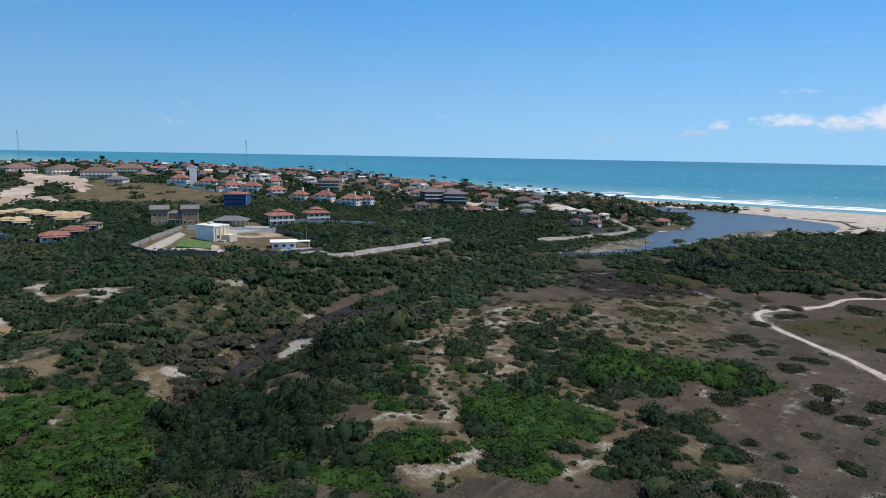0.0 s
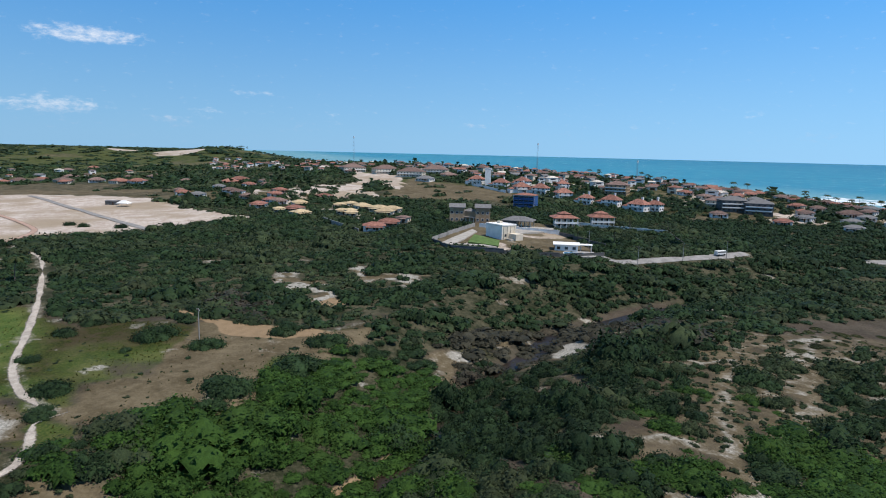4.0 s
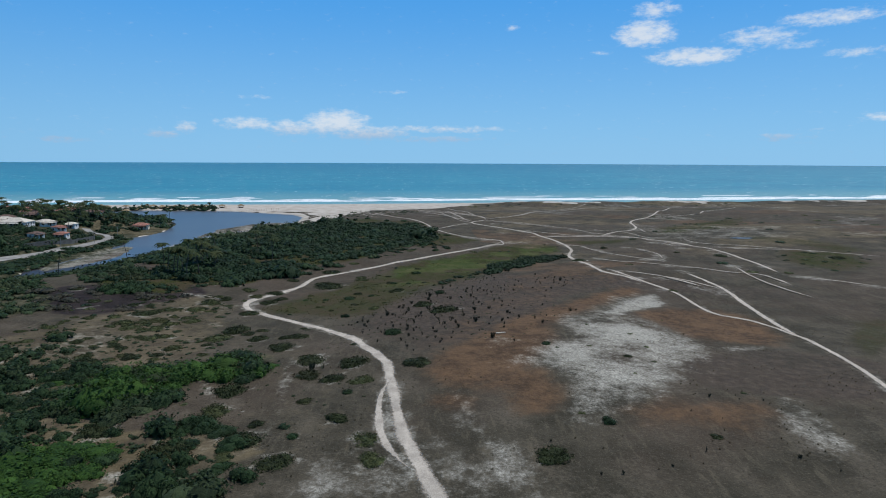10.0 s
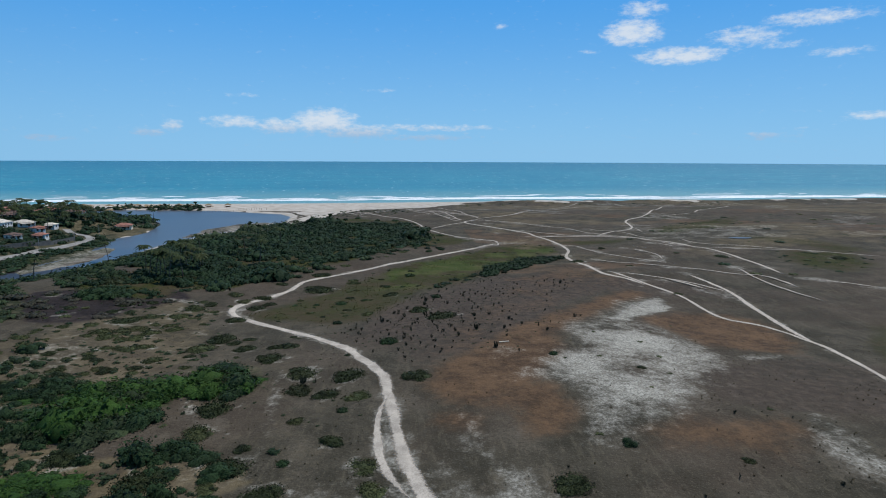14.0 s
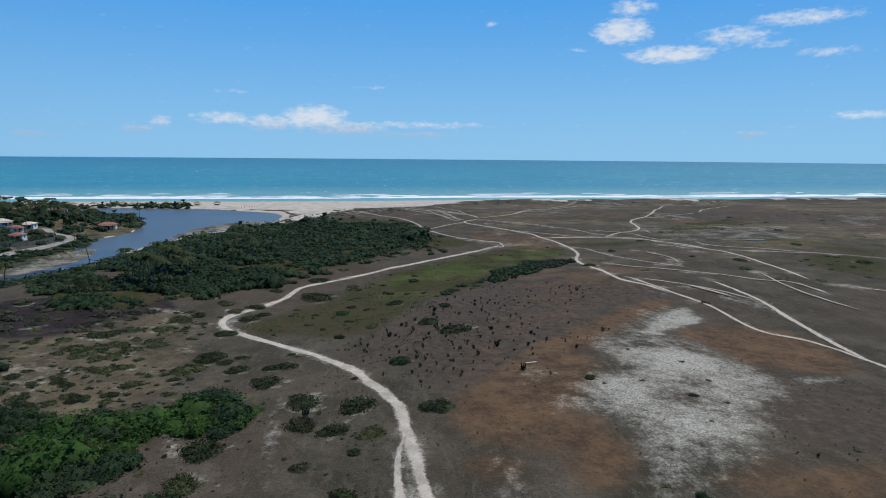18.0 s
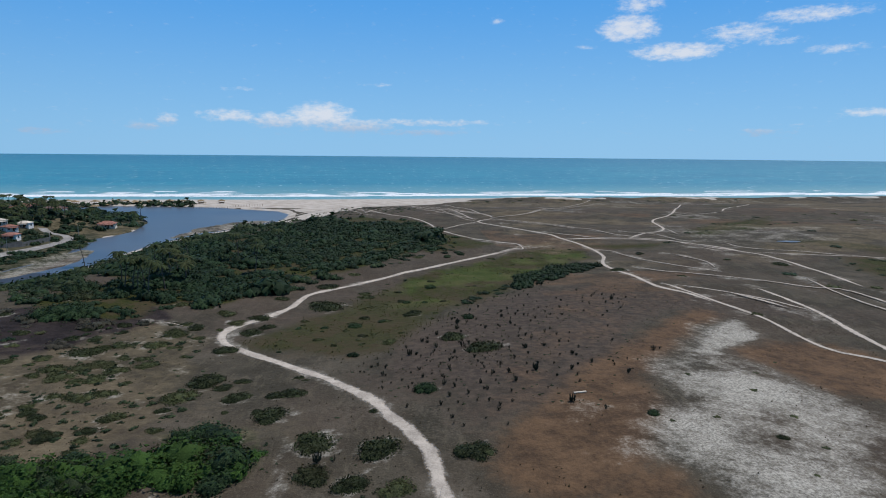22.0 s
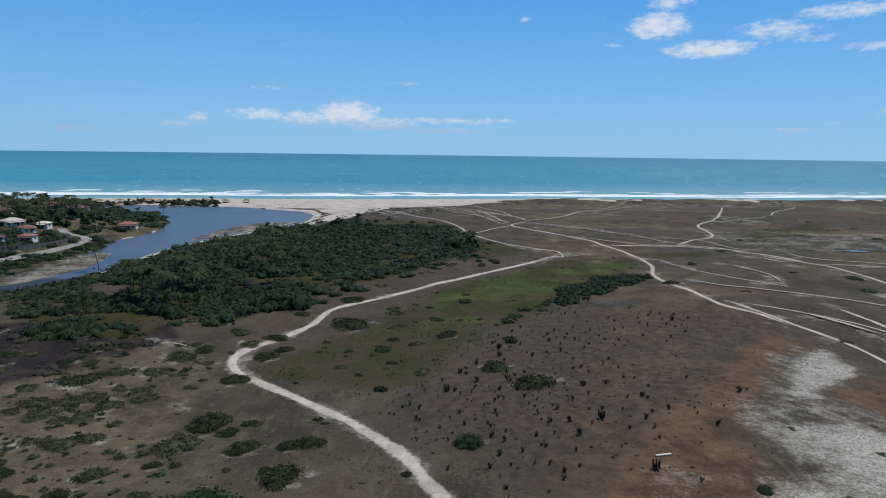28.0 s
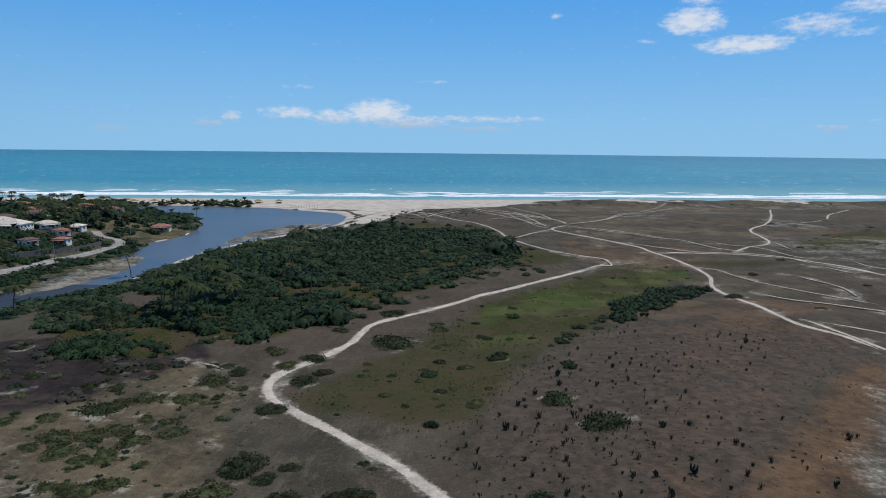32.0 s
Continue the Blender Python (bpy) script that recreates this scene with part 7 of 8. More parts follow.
def house(kind, wide, roof="tile", wall="white", storeys=2):
    root = new(kind)
    deep = wide * 0.72
    tall = 2.9 * storeys
    part("wall", box_mesh(wide, deep, tall + 2.5, H[wall], 0.05), root, 0, 0, -2.5)
    for s in range(storeys):
        windows(root, wide, deep, 2.9 * s + 0.9, 1.3, max(2, int(wide / 3.6)), H["glass"], H["wood" if wall != "brown" else "white"], (0, 1, 3), kind != "villa")
    part("roof", hip_mesh(wide, deep, wide * (0.30 if kind == "villa" else 0.17), H[roof], 0.9 if kind == "villa" else 0.5), root, 0, 0, tall - (0.7 if kind == "villa" else -0.02))
    part("door", box_mesh(1.1, 0.18, 2.1, H["wood"]), root, wide * 0.12, -deep / 2, 0)
    return root, deep, tall


def villa(wide):
    """A white holiday villa: two floors, steep red roof, chimney turrets, balcony and side wing."""
    root, deep, tall = house("villa", wide, "tile", "white", 2)
    part("balcony", box_mesh(wide * 0.7, 1.5, 0.95, H["white"], 0.04), root, -wide * 0.1, -deep / 2 - 0.77, 2.75)
    for s in (-1, 1):
        part("column", box_mesh(0.35, 0.35, 2.75, H["white"]), root, -wide * 0.1 + s * wide * 0.3, -deep / 2 - 1.2, 0)
    part("turret", box_mesh(1.5, 1.5, 4.6, H["white"], 0.05), root, wide * 0.16, deep * 0.1, tall + 0.4)
    wing = part("side_wing", box_mesh(wide * 0.45, deep * 0.7, 3.2 + 2.5, H["white"], 0.05), root, -wide * 0.68, 0, -2.5)
    part("wing_roof", hip_mesh(wide * 0.45, deep * 0.7, 1.5, H["tile"], 0.4), wing, 0, 0, 3.22 + 2.5)
    part("chimney", box_mesh(0.8, 0.8, 2.6, H["white"]), root, -wide * 0.28, deep * 0.12, tall + 0.2)
    return tagged(root, "white two-storey villa with red tiled roof and white chimney turret", "house", "villas on the hill")


def low_house(wide, roof, wall):
    root, deep, tall = house("bungalow", wide, roof, wall, 1)
    part("porch_roof", hip_mesh(wide * 0.8, 2.4, 0.5, H[roof], 0.2), root, 0, -deep / 2 - 1.2, 2.3)
    for s in (-1, 1):
        part("porch_post", box_mesh(0.22, 0.22, 2.3, H["wood"]), root, s * wide * 0.36, -deep / 2 - 2.1, 0)
    return root


def cottage(wide, storeys, roof, wall):
    """A small town house: walls, hipped or gabled roof, a dark panel as the shade in the front opening, and an upstairs
    window.
    """
    root = new("cottage")
    deep, tall = wide * 0.8, 2.8 * storeys
    part("wall", box_mesh(wide, deep, tall + 2.0, H[wall], 0.05), root, 0, 0, -2.0)
    part("roof", hip_mesh(wide, deep, wide * 0.2, H[roof], 0.45, storeys == 1), root, 0, 0, tall + 0.02)
    part("doorway", box_mesh(wide * 0.4, 0.2, 2.1, H["wood"]), root, wide * 0.1, -deep / 2, 0)
    if storeys == 2:
        part("window", box_mesh(wide * 0.5, 0.2, 1.3, H["glass"]), root, -wide * 0.05, -deep / 2, 3.6)
    return root


def block(wide, roof, wall, storeys, label):
    root, deep, tall = house("apartment_building", wide, roof, wall, storeys)
    for s in range(1, storeys):
        part("balcony", box_mesh(wide * 0.92, 1.4, 0.9, H["white" if wall != "white" else "cream"], 0.04), root, 0, -deep / 2 - 0.72, 2.9 * s - 0.15)
    part("stair_tower", box_mesh(3.0, 3.0, tall + 4.2, H[wall], 0.05), root, wide * 0.3, deep * 0.42, -1.0)
    return tagged(root, label, "building")


def set_at(root, x, y, turn, drop=0.0):
    root.matrix_basis = pose(x, y, float(on_ground(x, y)) - drop, 0, 0, turn)
    CLEARINGS.append((x, y, root.get("room", 9.0)))
    return root


def facing(x, y):
    """The turn that shows a house's front to the dunes."""
    return math.degrees(math.atan2(-x, y - 20)) * 1.0


def town():
    r = random.Random(21)
    CLEARINGS.extend([(-272, 166, 10.0), (-288, 176, 10.0), (-252, 128, 6.0), (-242, 148, 6.0)])
    first = {}

    def again(key, make, x, y, turn, room):
        if key not in first:
            first[key] = make()
            first[key]["room"] = room
            return set_at(first[key], x, y, turn)
        ob = copy_thing(first[key], pose(x, y, float(on_ground(x, y)), 0, 0, turn))
        CLEARINGS.append((x, y, room))
        return ob

    for x, y, wide in VILLAS:
        w = 11 if wide < 15 else 14
        again(("villa", w), lambda: villa(w), x, y, facing(x, y) + r.choice((-32, -25, 20)), w * 0.6)
    for n, (x, y, wide) in enumerate(BLOCKS):
        wall, roof, s, label = (("cream", "oldtile", 2, "cream two-storey apartment building with tiled roof"),
        ("greywall", "slate", 3, "grey-blue three-storey apartment building with balconies"))[n > 5]
        if n == 4:
            wall, label, s = "brown", "ochre hotel block with rows of white balconies", 3
        w = 30 if wide > 25 else 20
        again(("block", w, wall), lambda: block(w, roof, wall, s, label), x, y, facing(x, y) + r.choice((-15, 0, 15)), w * 0.55)
    lows = [("tile", "white", "single-storey white house with red tiled roof"), ("oldtile", "cream", "low cream house with weathered tiled roof"),
        ("tile", "cream", "cream house with orange tiled roof and porch"),
            ("straw", "cream", "house with a pale straw-coloured roof"), ("slate", "white", "white house with grey roof"),
        ("oldtile", "white", "white house under a faded brown tiled roof"),
            ("paleroof", "white", "white house under a broad sun-bleached pale roof")]

    def low(x, y, wide, pick=None):
        roof, wall, label = lows[pick if pick is not None else r.choice((0, 0, 1, 1, 2, 2, 5, 5, 4))]
        w = 8 if wide < 10 else 12 if wide < 17 else 18
        again(("low", w, roof, wall), lambda: tagged(low_house(w, roof, wall), label, "house", "houses of the town"), x, y, facing(x, y) + r.uniform(-40, 40), w * 0.55)

    homes = [("tile", "white", "small white town house with red tiled roof"), ("oldtile", "cream", "small cream house under weathered brown tiles"),
             ("oldtile", "white", "small white house under faded brown tiles"), ("slate", "white", "small white house with grey roof"),
             ("tile", "cream", "cream house with orange tiled roof"), ("paleroof", "white", "white house with sun-bleached pale roof")]

    def home(x, y):
        roof, wall, label = homes[r.choice((0, 0, 0, 1, 1, 2, 2, 3, 4, 5))]
        w, storeys = r.choice((7, 9, 9, 11)), r.choice((1, 1, 2))
        again(("home", w, storeys, roof, wall), lambda: tagged(cottage(w, storeys, roof, wall), label, "house", "houses of the town"), x, y, facing(x, y) + r.uniform(-45, 45), w * 0.6)

    for n, (x, y, wide) in enumerate(LOWS):
        low(x, y, wide, {0: 4, 6: 6, 7: 5, 8: 2, 10: 6, 11: 6, 12: 0, 13: 6, 14: 5, 9: 0}.get(n))
    for x, y, wide in THATCH:
        low(x, y, min(wide, 13), 3)
    # the rest of the town: lanes of houses over the hill, along the shore and inland
    taken = list(CLEARINGS)
    for outline, cell, share, seed in (([(-900, 260), (-660, 300), (-480, 370), (-420, 460), (-520, 560), (-760, 540), (-960, 420)], 21.5, 0.8, 501),
                                       ([(-470, 420), (-330, 400), (-270, 450), (-300, 600), (-420, 640), (-560, 600)], 22.0, 0.62, 502),
                                       ([(-640, -40), (-500, 20), (-440, 70), (-520, 110), (-700, 60)], 26.0, 0.5, 503),
                                       ([(-1250, 150), (-900, 180), (-860, 330), (-1150, 360), (-1350, 260)], 34.0, 0.6, 504),
                                       ([(-1300, -350), (-850, -250), (-780, -60), (-1100, -60)], 52.0, 0.5, 505),
                                       ([(-1437, 8), (-1488, 50), (-1300, 120), (-1100, 170), (-843, 191), (-824, 123), (-901, 53), (-1005, 8)], 30.0, 0.6, 506)):
        xs, ys = [p[0] for p in outline], [p[1] for p in outline]
        x, y, q = spots(cell, min(xs), max(xs), min(ys), max(ys), seed)
        m = (inside_gap(x, y, outline) < 0) & (q.uniform(0, 1, len(x)) < share) & (shore(x, y) > 150)
        for a, b in zip(x[m], y[m]):
            if all(math.hypot(a - t[0], b - t[1]) > t[2] + 6 for t in taken):
                if seed in (501, 504, 505, 506):
                    home(float(a), float(b))
                else:
                    low(float(a), float(b), r.choice((9, 12, 12, 15)))

    # white events hall with parapet, terrace lawn, paved yard and drive
    hall = new("events_hall")
    part("wall", box_mesh(12.6, 9.6, 9.4, H["cream"], 0.06), hall, 0, 0, -2.5)
    part("front_wall", box_mesh(12.7, 0.4, 9.0, H["white"], 0.04), hall, 0, -4.8, -2.5)
    for s in (-1, 1):
        part("parapet", box_mesh(13.0, 0.4, 0.7, H["white"], 0.04), hall, 0, s * 4.8, 6.6)
        part("parapet", box_mesh(0.4, 9.2, 0.7, H["white"], 0.04), hall, s * 6.3, 0, 6.6)
    part("roof", box_mesh(12.2, 9.2, 0.2, H["white"]), hall, 0, 0, 6.92)
    part("roof_hatch", box_mesh(2.4, 2.0, 1.1, H["cream"], 0.04), hall, -3.0, 1.5, 7.1)
    for k in range(4):
        part("pilaster", box_mesh(0.35, 0.5, 8.6, H["cream"]), hall, 6.35, -3.6 + 2.4 * k, -2.4, 90)
    part("entrance_wing", box_mesh(6, 5, 5.2, H["cream"], 0.06), hall, 8.5, 2.6, -2.5)
    part("entrance_steps", box_mesh(4.0, 2.2, 1.2, H["paving"], 0.05), hall, 8.5, -1.4, -1.0)
    windows(hall, 12.6, 9.6, 1.0, 1.6, 3, H["glass"], H["cream"], (1,))
    hall["room"] = 4.0
    set_at(tagged(hall, "white flat-roofed hall with parapet above a small lawn", "building"), -291, 145, 15)

    def slab(name, corners, mat, rise, label, category):
        """A level-edged terrace over a four-sided plot, following the fall of the ground."""
        bm = bmesh.new()
        top = [bm.verts.new((x, y, float(on_ground(x, y)) + rise)) for x, y in corners]
        low = [bm.verts.new((x, y, float(on_ground(x, y)) - 1.5)) for x, y in corners]
        bm.faces.new(top)
        for k in range(len(corners)):
            n = (k + 1) % len(corners)
            bm.faces.new((low[k], low[n], top[n], top[k]))
        bmesh.ops.recalc_face_normals(bm, faces=bm.faces[:])
        bmesh.ops.triangulate(bm, faces=bm.faces[:])
        me = bpy.data.meshes.new(name)
        bm.to_mesh(me)
        bm.free()
        me.materials.append(H[mat])
        return tagged(new(name, me), label, category)

    slab("lawn_terrace", [(-274, 119), (-296, 132), (-276, 137), (-261, 129)], "lawn", 1.0, "small mown green lawn terrace in front of the white hall", "lawn")
    slab("paved_yard", [(-306, 154), (-331, 182), (-323, 196), (-307, 185), (-300, 163), (-294, 151)], "paving", 0.8, "pale paved yard between the hall and the pavilion", "yard")
    slab("paved_drive", [(-274, 104), (-268, 107), (-284, 121), (-308, 139), (-317, 140), (-291, 118)], "paving", 0.6, "pale concrete drive beside the hall", "drive")
    slab("paved_terrace", [(-272, 112), (-266, 112), (-260, 128), (-266, 124)], "paving", 0.8, "narrow paved terrace in front of the lawn", "terrace")
    for ax, ay, bx, by, tall, mat, label in ((-283, 103, -263, 106, 1.6, "greywall", "long grey concrete boundary wall"),
        (-263, 106, -249, 126, 1.8, "greywall", "dark grey retaining wall below the lawn"), (-249, 126, -239, 149, 1.5, "greywall", "dark grey concrete retaining wall below the lots"),
                                             (-239, 149, -239, 173, 1.5, "greywall", "grey retaining wall beside the road"),
        (-284, 104, -334, 149, 1.9, "concrete", "grey plastered boundary wall"),
                                             (-330, 150, -300, 186, 2.2, "white", "white garden wall behind the hall"),
        (-300, 186, -262, 190, 2.0, "greywall", "grey garden wall"),
                                             (-345, 210, -300, 262, 2.2, "white", "white garden wall along the red-roofed houses"),
        (-300, 262, -262, 240, 1.8, "greywall", "weathered garden wall"),
                                             (-395, 70, -330, 78, 2.2, "concrete", "concrete wall behind the bungalows"),
        (-600, 255, -520, 262, 2.2, "white", "white boundary wall below the villas"),
                                             (-262, 624, -236, 606, 1.6, "concrete", "low stone sea wall round the point"),
        (-236, 606, -222, 582, 1.6, "concrete", "low stone sea wall beside the lagoon"), (-239, 386, -231, 424, 2.6, "greywall", "grey retaining wall beside the riverside road"), (-231, 424, -232, 456, 2.4, "greywall", "grey retaining wall below the gardens")):
        long = math.hypot(bx - ax, by - ay)
        n = max(1, round(long / 12))
        wall = new("boundary_wall")
        turn = math.degrees(math.atan2(by - ay, bx - ax))
        for k in range(n):
            s = (k + 0.5) / n
            px, py = ax + (bx - ax) * s, ay + (by - ay) * s
            piece = part("panel", box_mesh(long / n + 0.02, 0.25, tall + 3.0, H[mat]), wall)
            piece.matrix_basis = pose(px, py, float(on_ground(px, py)) - 3.0, 0, 0, turn)
            part("coping", box_mesh(long / n - 0.05, 0.36, 0.14, H[mat]), piece, 0, 0, tall + 3.02)
            CLEARINGS.append((px, py, 1.4))
        tagged(wall, label, "wall")
    pav = new("pavilion")
    part("roof", hip_mesh(18, 11, 2.6, H["slate"], 0.8), pav, 0, 0, 4.0)
    part("wall", box_mesh(8, 10, 6.5, H["greywall"]), pav, -5, 0, -2.5)
    for k in range(4):
        for s in (-1, 1):
            part("column", box_mesh(0.5, 0.5, 6.5, H["cream"]), pav, k * 2.8, s * 4.6, -2.5)
    pav["room"] = 14.0
    set_at(tagged(pav, "open pavilion with grey hipped roof on columns", "pavilion"), -334, 178, 50)

    lodge = new("twin_villa")
    for s in (-1, 1):
        wing = part("wing", box_mesh(9, 11, 12.0, H["brown"], 0.06), lodge, s * 8.0, 0, -3.0)
        part("wing_roof", hip_mesh(9, 11, 2.2, H["slate"], 0.7, True), wing, 0, 0, 12.02)
        windows(wing, 9, 11, 4.0, 1.5, 3, H["glass"], H["white"], (0, 1, 3))
        windows(wing, 9, 11, 8.2, 1.5, 3, H["glass"], H["white"], (0, 1, 3))
    mid = part("middle", box_mesh(7, 8, 9.5, H["brown"], 0.06), lodge, 0, 1, -3.0)
    part("middle_roof", hip_mesh(7, 8, 1.8, H["slate"], 0.6), mid, 0, 0, 9.52)
    for k in range(3):
        part("veranda_column", box_mesh(0.4, 0.4, 6.0, H["cream"]), lodge, -2.4 + 2.4 * k, -5.0, -3.0)
    part("veranda_roof", box_mesh(7, 3, 0.3, H["slate"]), lodge, 0, -4.6, 3.02)
    lodge["room"] = 16.0
    set_at(tagged(lodge, "ochre two-storey twin house with grey gabled roofs", "house"), -358, 156, 66)

    for x, y, label in ((-331, 208, "two-storey house with red hipped roof and open veranda"), (-338, 240, "white house with bright red roof on tall columns")):
        villa_b = new("veranda_house")
        part("wall", box_mesh(11, 9, 9.0, H["cream"], 0.05), villa_b, 0, 1, -3.0)
        part("roof", hip_mesh(15, 12, 3.0, H["tile"], 0.8), villa_b, 0, 0, 6.02)
        part("upper_roof", hip_mesh(7, 6, 1.6, H["tile"], 0.5), villa_b, 0, 0.5, 8.3)
        part("veranda_floor", box_mesh(15, 3.2, 0.35, H["white"]), villa_b, 0, -5.1, 2.7)
        part("railing", box_mesh(15, 0.12, 0.9, H["white"]), villa_b, 0, -6.6, 3.06)
        for k in range(5):
            part("column", box_mesh(0.4, 0.4, 9.0, H["white"]), villa_b, -7 + 3.5 * k, -6.3, -3.0)
        windows(villa_b, 11, 7, 0.9, 1.6, 3, H["glass"], H["wood"], (0, 1, 3))
        windows(villa_b, 11, 7, 3.8, 1.6, 3, H["glass"], H["wood"], (0, 1, 3))
        villa_b["room"] = 12.0
        set_at(tagged(villa_b, label, "house"), x, y, facing(x, y) + 12)

    inn = new("guest_house")
    part("wall", box_mesh(17, 11, 12.5, H["white"], 0.06), inn, 0, 0, -3.0)
    for s in range(3):
        part("blue_front", box_mesh(16.6, 0.3, 1.5, H["blue"]), inn, 0, -5.6, 0.1 + 3.0 * s, label="bright blue painted balcony front")
        part("gallery", box_mesh(16.6, 0.2, 1.3, H["glass"]), inn, 0, -5.5, 1.65 + 3.0 * s)
        for k in range(5):
            part("pilaster", box_mesh(0.4, 0.5, 3.0, H["blue"]), inn, -8 + 4 * k, -5.62, 0.1 + 3.0 * s)
    part("blue_side", box_mesh(0.3, 10.4, 9.0, H["blue"]), inn, 8.6, 0, 0.1)
    part("roof", hip_mesh(17, 11, 1.8, H["tile"], 0.6), inn, 0, 0, 9.52)
    inn["room"] = 14.0
    set_at(tagged(inn, "three-storey guest house with bright blue balcony fronts", "building"), -437, 238, facing(-437, 238) - 18)

    tower = new("water_tower")
    part("shaft", box_mesh(6.2, 6.2, 19.0, H["white"], 0.1), tower, 0, 0, -2.0)
    part("cornice", box_mesh(6.6, 6.6, 0.6, H["white"], 0.05), tower, 0, 0, 17.0)
    part("hatch", box_mesh(1.4, 1.4, 1.2, H["greywall"]), tower, 1.2, 0, 17.6)
    tower["room"] = 6.0
    set_at(tagged(tower, "tall square white water tower among the villas", "tower"), -582, 272, 64)
    for x, y, tall in ((-700, 395, 40.0), (-560, 440, 26.0), (-905, 205, 46.0)):
        mast = new("radio_mast")
        for k in range(3):
            a = 2.094 * k
            part("leg", post_mesh(0.16, tall, H["steel"], 6, 0.08), mast, 0.8 * math.cos(a), 0.8 * math.sin(a), -0.5)
        for k in range(int(tall / 4)):
            part("brace", post_mesh(0.95, 0.14, H["steel"], 3), mast, 0, 0, 4 * k + 2.0, 60)
        part("antenna", post_mesh(0.9, 2.2, H["white"], 10), mast, 0, 0, tall - 3.0)
        mast["room"] = 3.0
        set_at(tagged(mast, "slender steel lattice radio mast", "mast"), x, y, 10)

    club = new("pool_house")
    part("wall", box_mesh(11, 7, 5.5, H["white"], 0.05), club, 0, 0, -2.5)
    part("roof", hip_mesh(11, 7, 1.0, H["white"], 0.8, True), club, 0, 0, 3.02, label="pale metal roof")
    part("shade_roof", box_mesh(6, 5, 0.2, H["white"]), club, 9.5, 1, 2.8)
    for k in range(4):
        part("post", box_mesh(0.25, 0.25, 5.3, H["white"]), club, 7 + 5 * (k % 2), -1 + 4 * (k // 2), -2.5)
    windows(club, 11, 7, 0.8, 1.3, 3, H["glass"], H["wood"], (0, 1, 3))
    club["room"] = 11.0
    set_at(tagged(club, "white pool house with pale metal roof", "house"), -256, 163, 60)
    pool = new("swimming_pool")
    part("basin", box_mesh(10, 5.4, 1.2, H["white"], 0.05), pool, 0, 0, -0.6)
    part("pool_water", box_mesh(9.2, 4.6, 0.1, H["pool"]), pool, 0, 0, 0.56)
    pool["room"] = 8.0
    set_at(tagged(pool, "small bright blue swimming pool with white rim", "pool"), -244, 160, 62)
    part("terrace", box_mesh(24, 16, 1.4, H["concrete"], 0.05), pool, -2, 2, -1.2)

    # bus on the road above the river
    bus = new("minibus")
    part("body", box_mesh(6.4, 2.1, 2.0, H["white"], 0.18), bus, 0, 0, 0.45)
    part("windscreen", box_mesh(0.1, 1.8, 0.8, H["glass"]), bus, 3.19, 0, 1.35)
    for s in (-1, 1):
        for k in range(4):
            part("side_window", box_mesh(1.1, 0.06, 0.7, H["glass"]), bus, -2.2 + 1.45 * k, s * 1.05, 1.4)
        for k in (-2, 2):
            wheel = part("wheel", post_mesh(0.42, 0.25, H["rubber"], 14), bus)
            wheel.matrix_basis = pose(k, s * 1.03 + 0.12, 0.42, 90, 0, 0)
    ax, ay = -236.3, 240.0
    bus.matrix_basis = pose(ax, ay, float(on_ground(ax, ay)) + 0.35, 0, 0, 96)
    tagged(bus, "white minibus parked on the paved road", "bus")


town()

thickets()
town_trees()
shrubs()
low_growth()
tufts()
cacti()
palms()


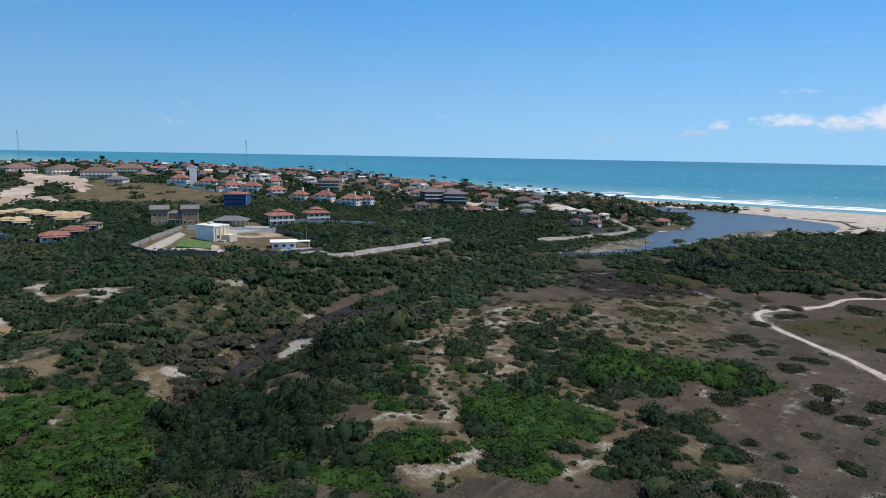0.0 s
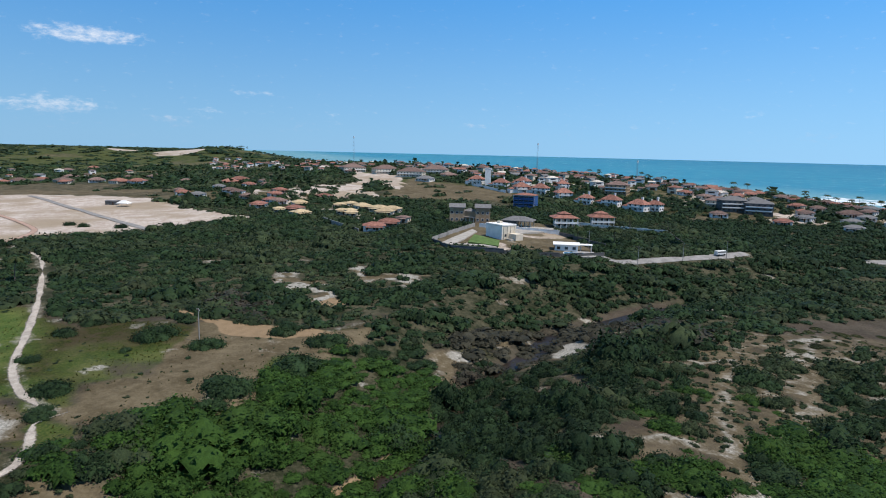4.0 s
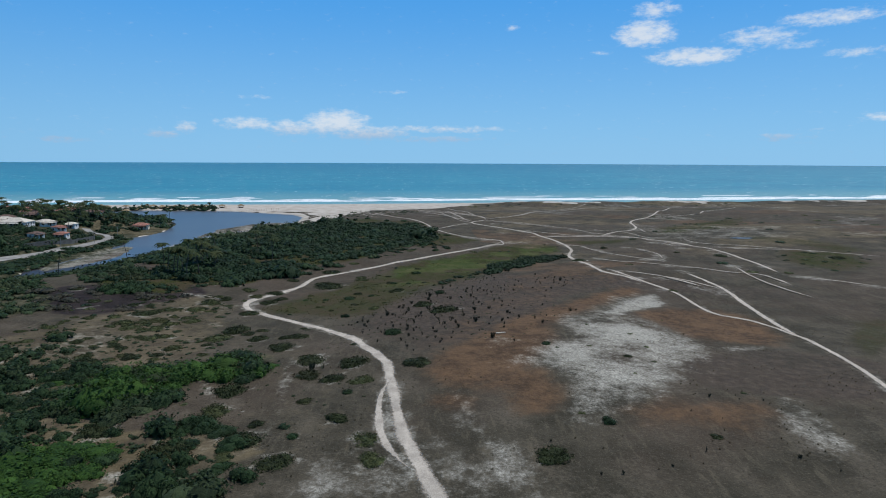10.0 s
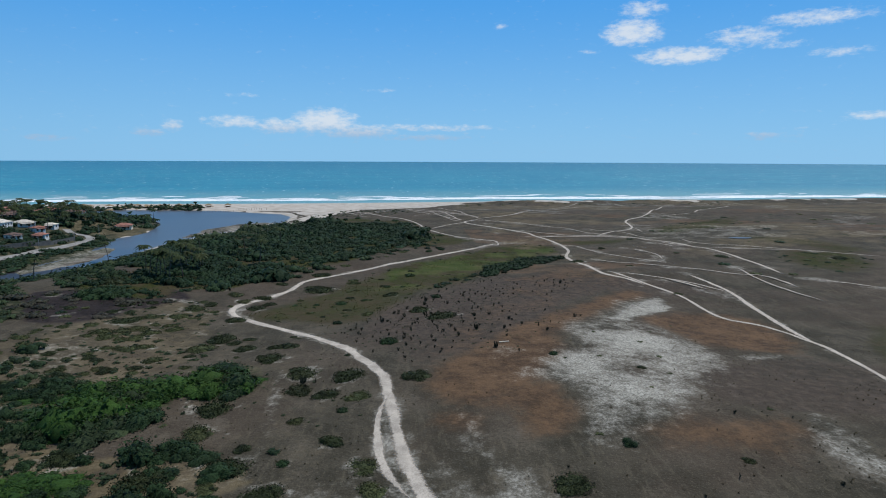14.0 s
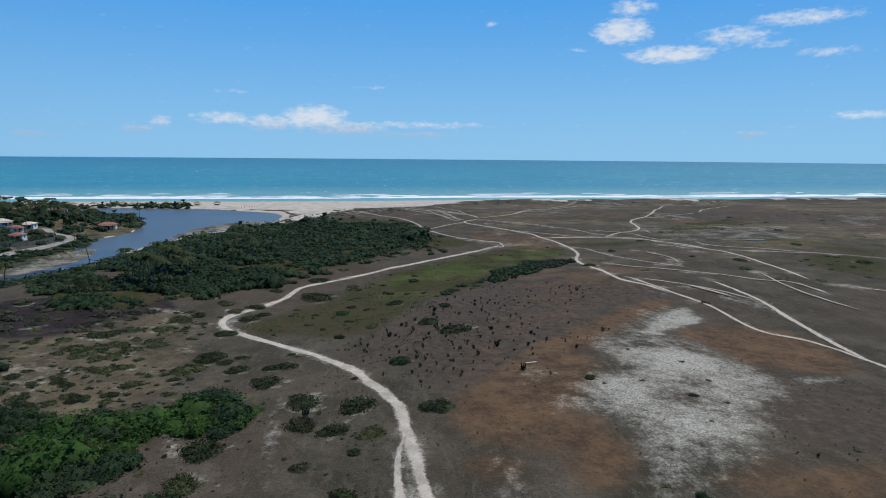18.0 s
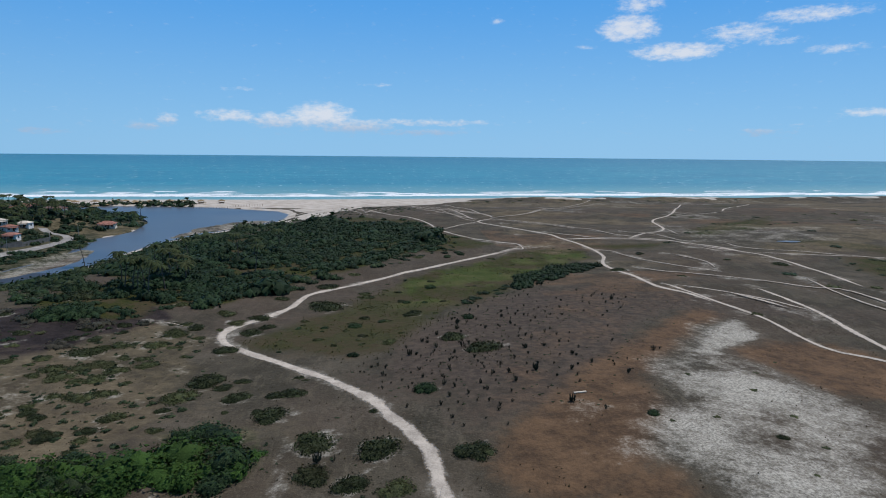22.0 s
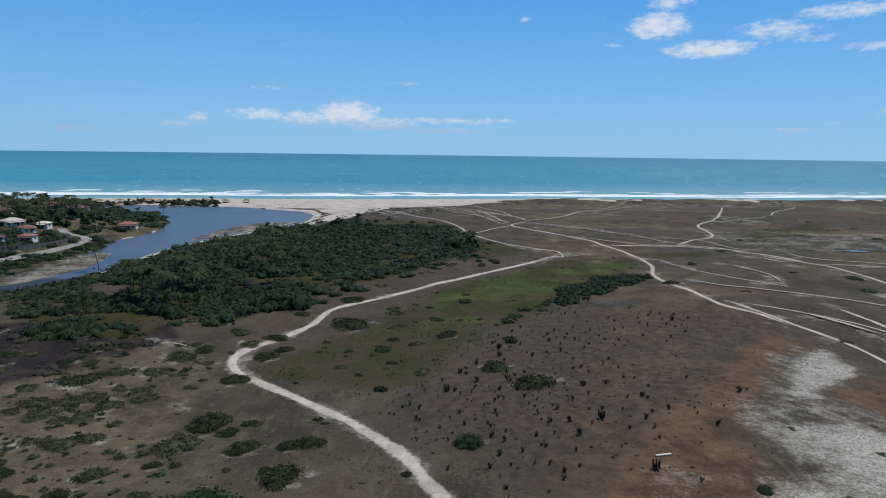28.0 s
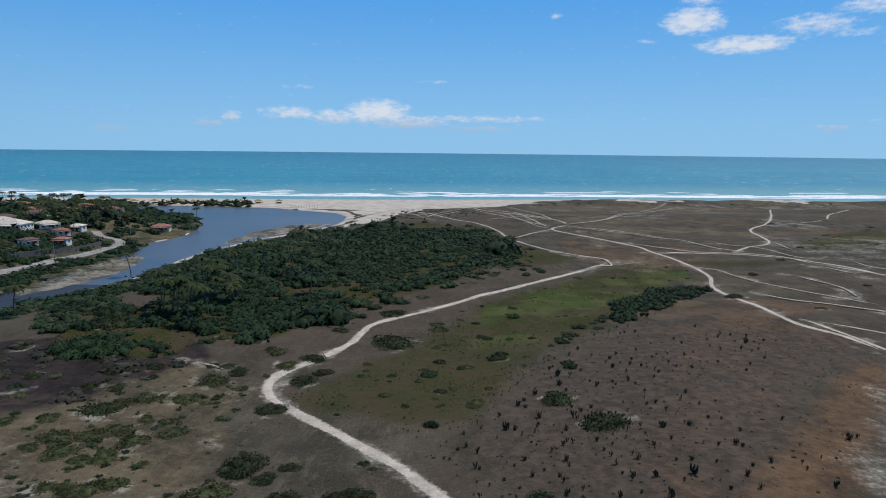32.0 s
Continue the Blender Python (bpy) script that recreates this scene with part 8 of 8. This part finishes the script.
# ---------------------------------------------------------------- beach huts, stakes and other small things
def beach_things():
    r = random.Random(33)
    hut = new("beach_hut")
    part("roof", hip_mesh(6.5, 5.0, 1.9, H["umbrella"], 0.7), hut, 0, 0, 2.5)
    part("counter", box_mesh(4.5, 2.6, 1.1, H["wood"], 0.03), hut)
    for k in range(4):
        part("post", post_mesh(0.12, 2.6, H["wood"], 6), hut, -2.8 + 5.6 * (k % 2), -2.0 + 4.0 * (k // 2), -0.1)
    tagged(hut, "thatched wooden beach hut on the sand bar", "hut", "beach huts")
    places = [(-330, 722), (-303, 757), (-289, 760), (-272, 774), (-256, 770), (-237, 772), (-329, 776), (-347, 760), (-318, 768), (-215, 775), (-380, 768),
        (-410, 772), (-365, 752)]
    for n, (x, y) in enumerate(places):
        m = pose(x, y, float(on_ground(x, y)), 0, 0, r.uniform(-30, 30))
        if n:
            copy_thing(hut, m)
        else:
            hut.matrix_basis = m
    shade = new("beach_umbrella")
    part("pole", post_mesh(0.05, 2.4, H["wood"], 6), shade, 0, 0, -0.1)
    part("canopy", post_mesh(1.5, 0.7, H["umbrella"], 10, 0.05), shade, 0, 0, 2.0)
    tagged(shade, "straw beach umbrella standing on pale sand", "umbrella", "beach umbrellas")
    spots_list = [(r.uniform(-340, -225), r.uniform(742, 790)) for _ in range(34)]
    for n, (x, y) in enumerate(spots_list):
        m = pose(x, y, float(on_ground(x, y)))
        if n:
            copy_thing(shade, m)
        else:
            shade.matrix_basis = m
    stake_mesh = post_mesh(0.14, 2.6, H["wood"], 6)
    for k in range(26):
        s = k / 25
        x, y = -226 + 66 * s, 712 + 22 * s + r.uniform(-1, 1)
        ob = new("wooden_stake", stake_mesh)
        ob.matrix_basis = pose(x, y, float(on_ground(x, y)) - 0.3, r.uniform(-6, 6), r.uniform(-6, 6))
        tagged(ob, "weathered wooden stake standing in shallow lagoon water", "stake", "stakes in the lagoon")
    log = new("pale_board", box_mesh(2.7, 0.45, 0.2, H["cream"], 0.04))
    log.matrix_basis = pose(23.4, 166.0, float(on_ground(23.4, 166.0)) + 0.02, 0, 0, 12)
    tagged(log, "pale board lying on rust-coloured dry grass", "board")
    shed = new("site_shed")
    part("wall", box_mesh(9, 6, 3.0, H["greywall"], 0.04), shed, 0, 0, -0.3)
    part("roof", hip_mesh(9, 6, 0.9, H["slate"], 0.4, True), shed, 0, 0, 2.72)
    part("door", box_mesh(1.0, 0.14, 2.1, H["wood"]), shed, 1.5, -3.0, 0)
    shed.matrix_basis = pose(-548, -68, float(on_ground(-548, -68)), 0, 0, 70)
    tagged(shed, "small grey shed on the cleared building lot", "shed")
    marquee = new("site_tent")
    part("canopy", hip_mesh(9, 6, 2.4, H["white"], 0.3), marquee, 0, 0, 2.3)
    for k in range(4):
        part("pole", post_mesh(0.08, 2.4, H["steel"], 6), marquee, -4.2 + 8.4 * (k % 2), -2.7 + 5.4 * (k // 2), -0.1)
    marquee.matrix_basis = pose(-530, -58, float(on_ground(-530, -58)), 0, 0, 60)
    tagged(marquee, "white canvas tent on the cleared building lot", "tent")
    # utility poles along the road and through the scrub
    pole = new("utility_pole")
    part("shaft", post_mesh(0.16, 9.5, H["concrete"], 8, 0.10), pole, 0, 0, -0.6)
    part("cross_arm", box_mesh(2.2, 0.14, 0.16, H["wood"]), pole, 0, 0, 8.2)
    for k in (-1, 0, 1):
        part("insulator", post_mesh(0.06, 0.25, H["white"], 6), pole, 0.9 * k, 0, 8.36)
    tagged(pole, "slim concrete utility pole with a cross arm", "pole", "utility poles")
    for n, (x, y) in enumerate([(-226, 182), (-231, 212), (-234, 242), (-165, -2), (-226, 402), (-224, 440), (-226, 478), (-262, 180)]):
        m = pose(x, y, float(on_ground(x, y)), 0, 0, 20)
        if n:
            copy_thing(pole, m)
        else:
            pole.matrix_basis = m


beach_things()
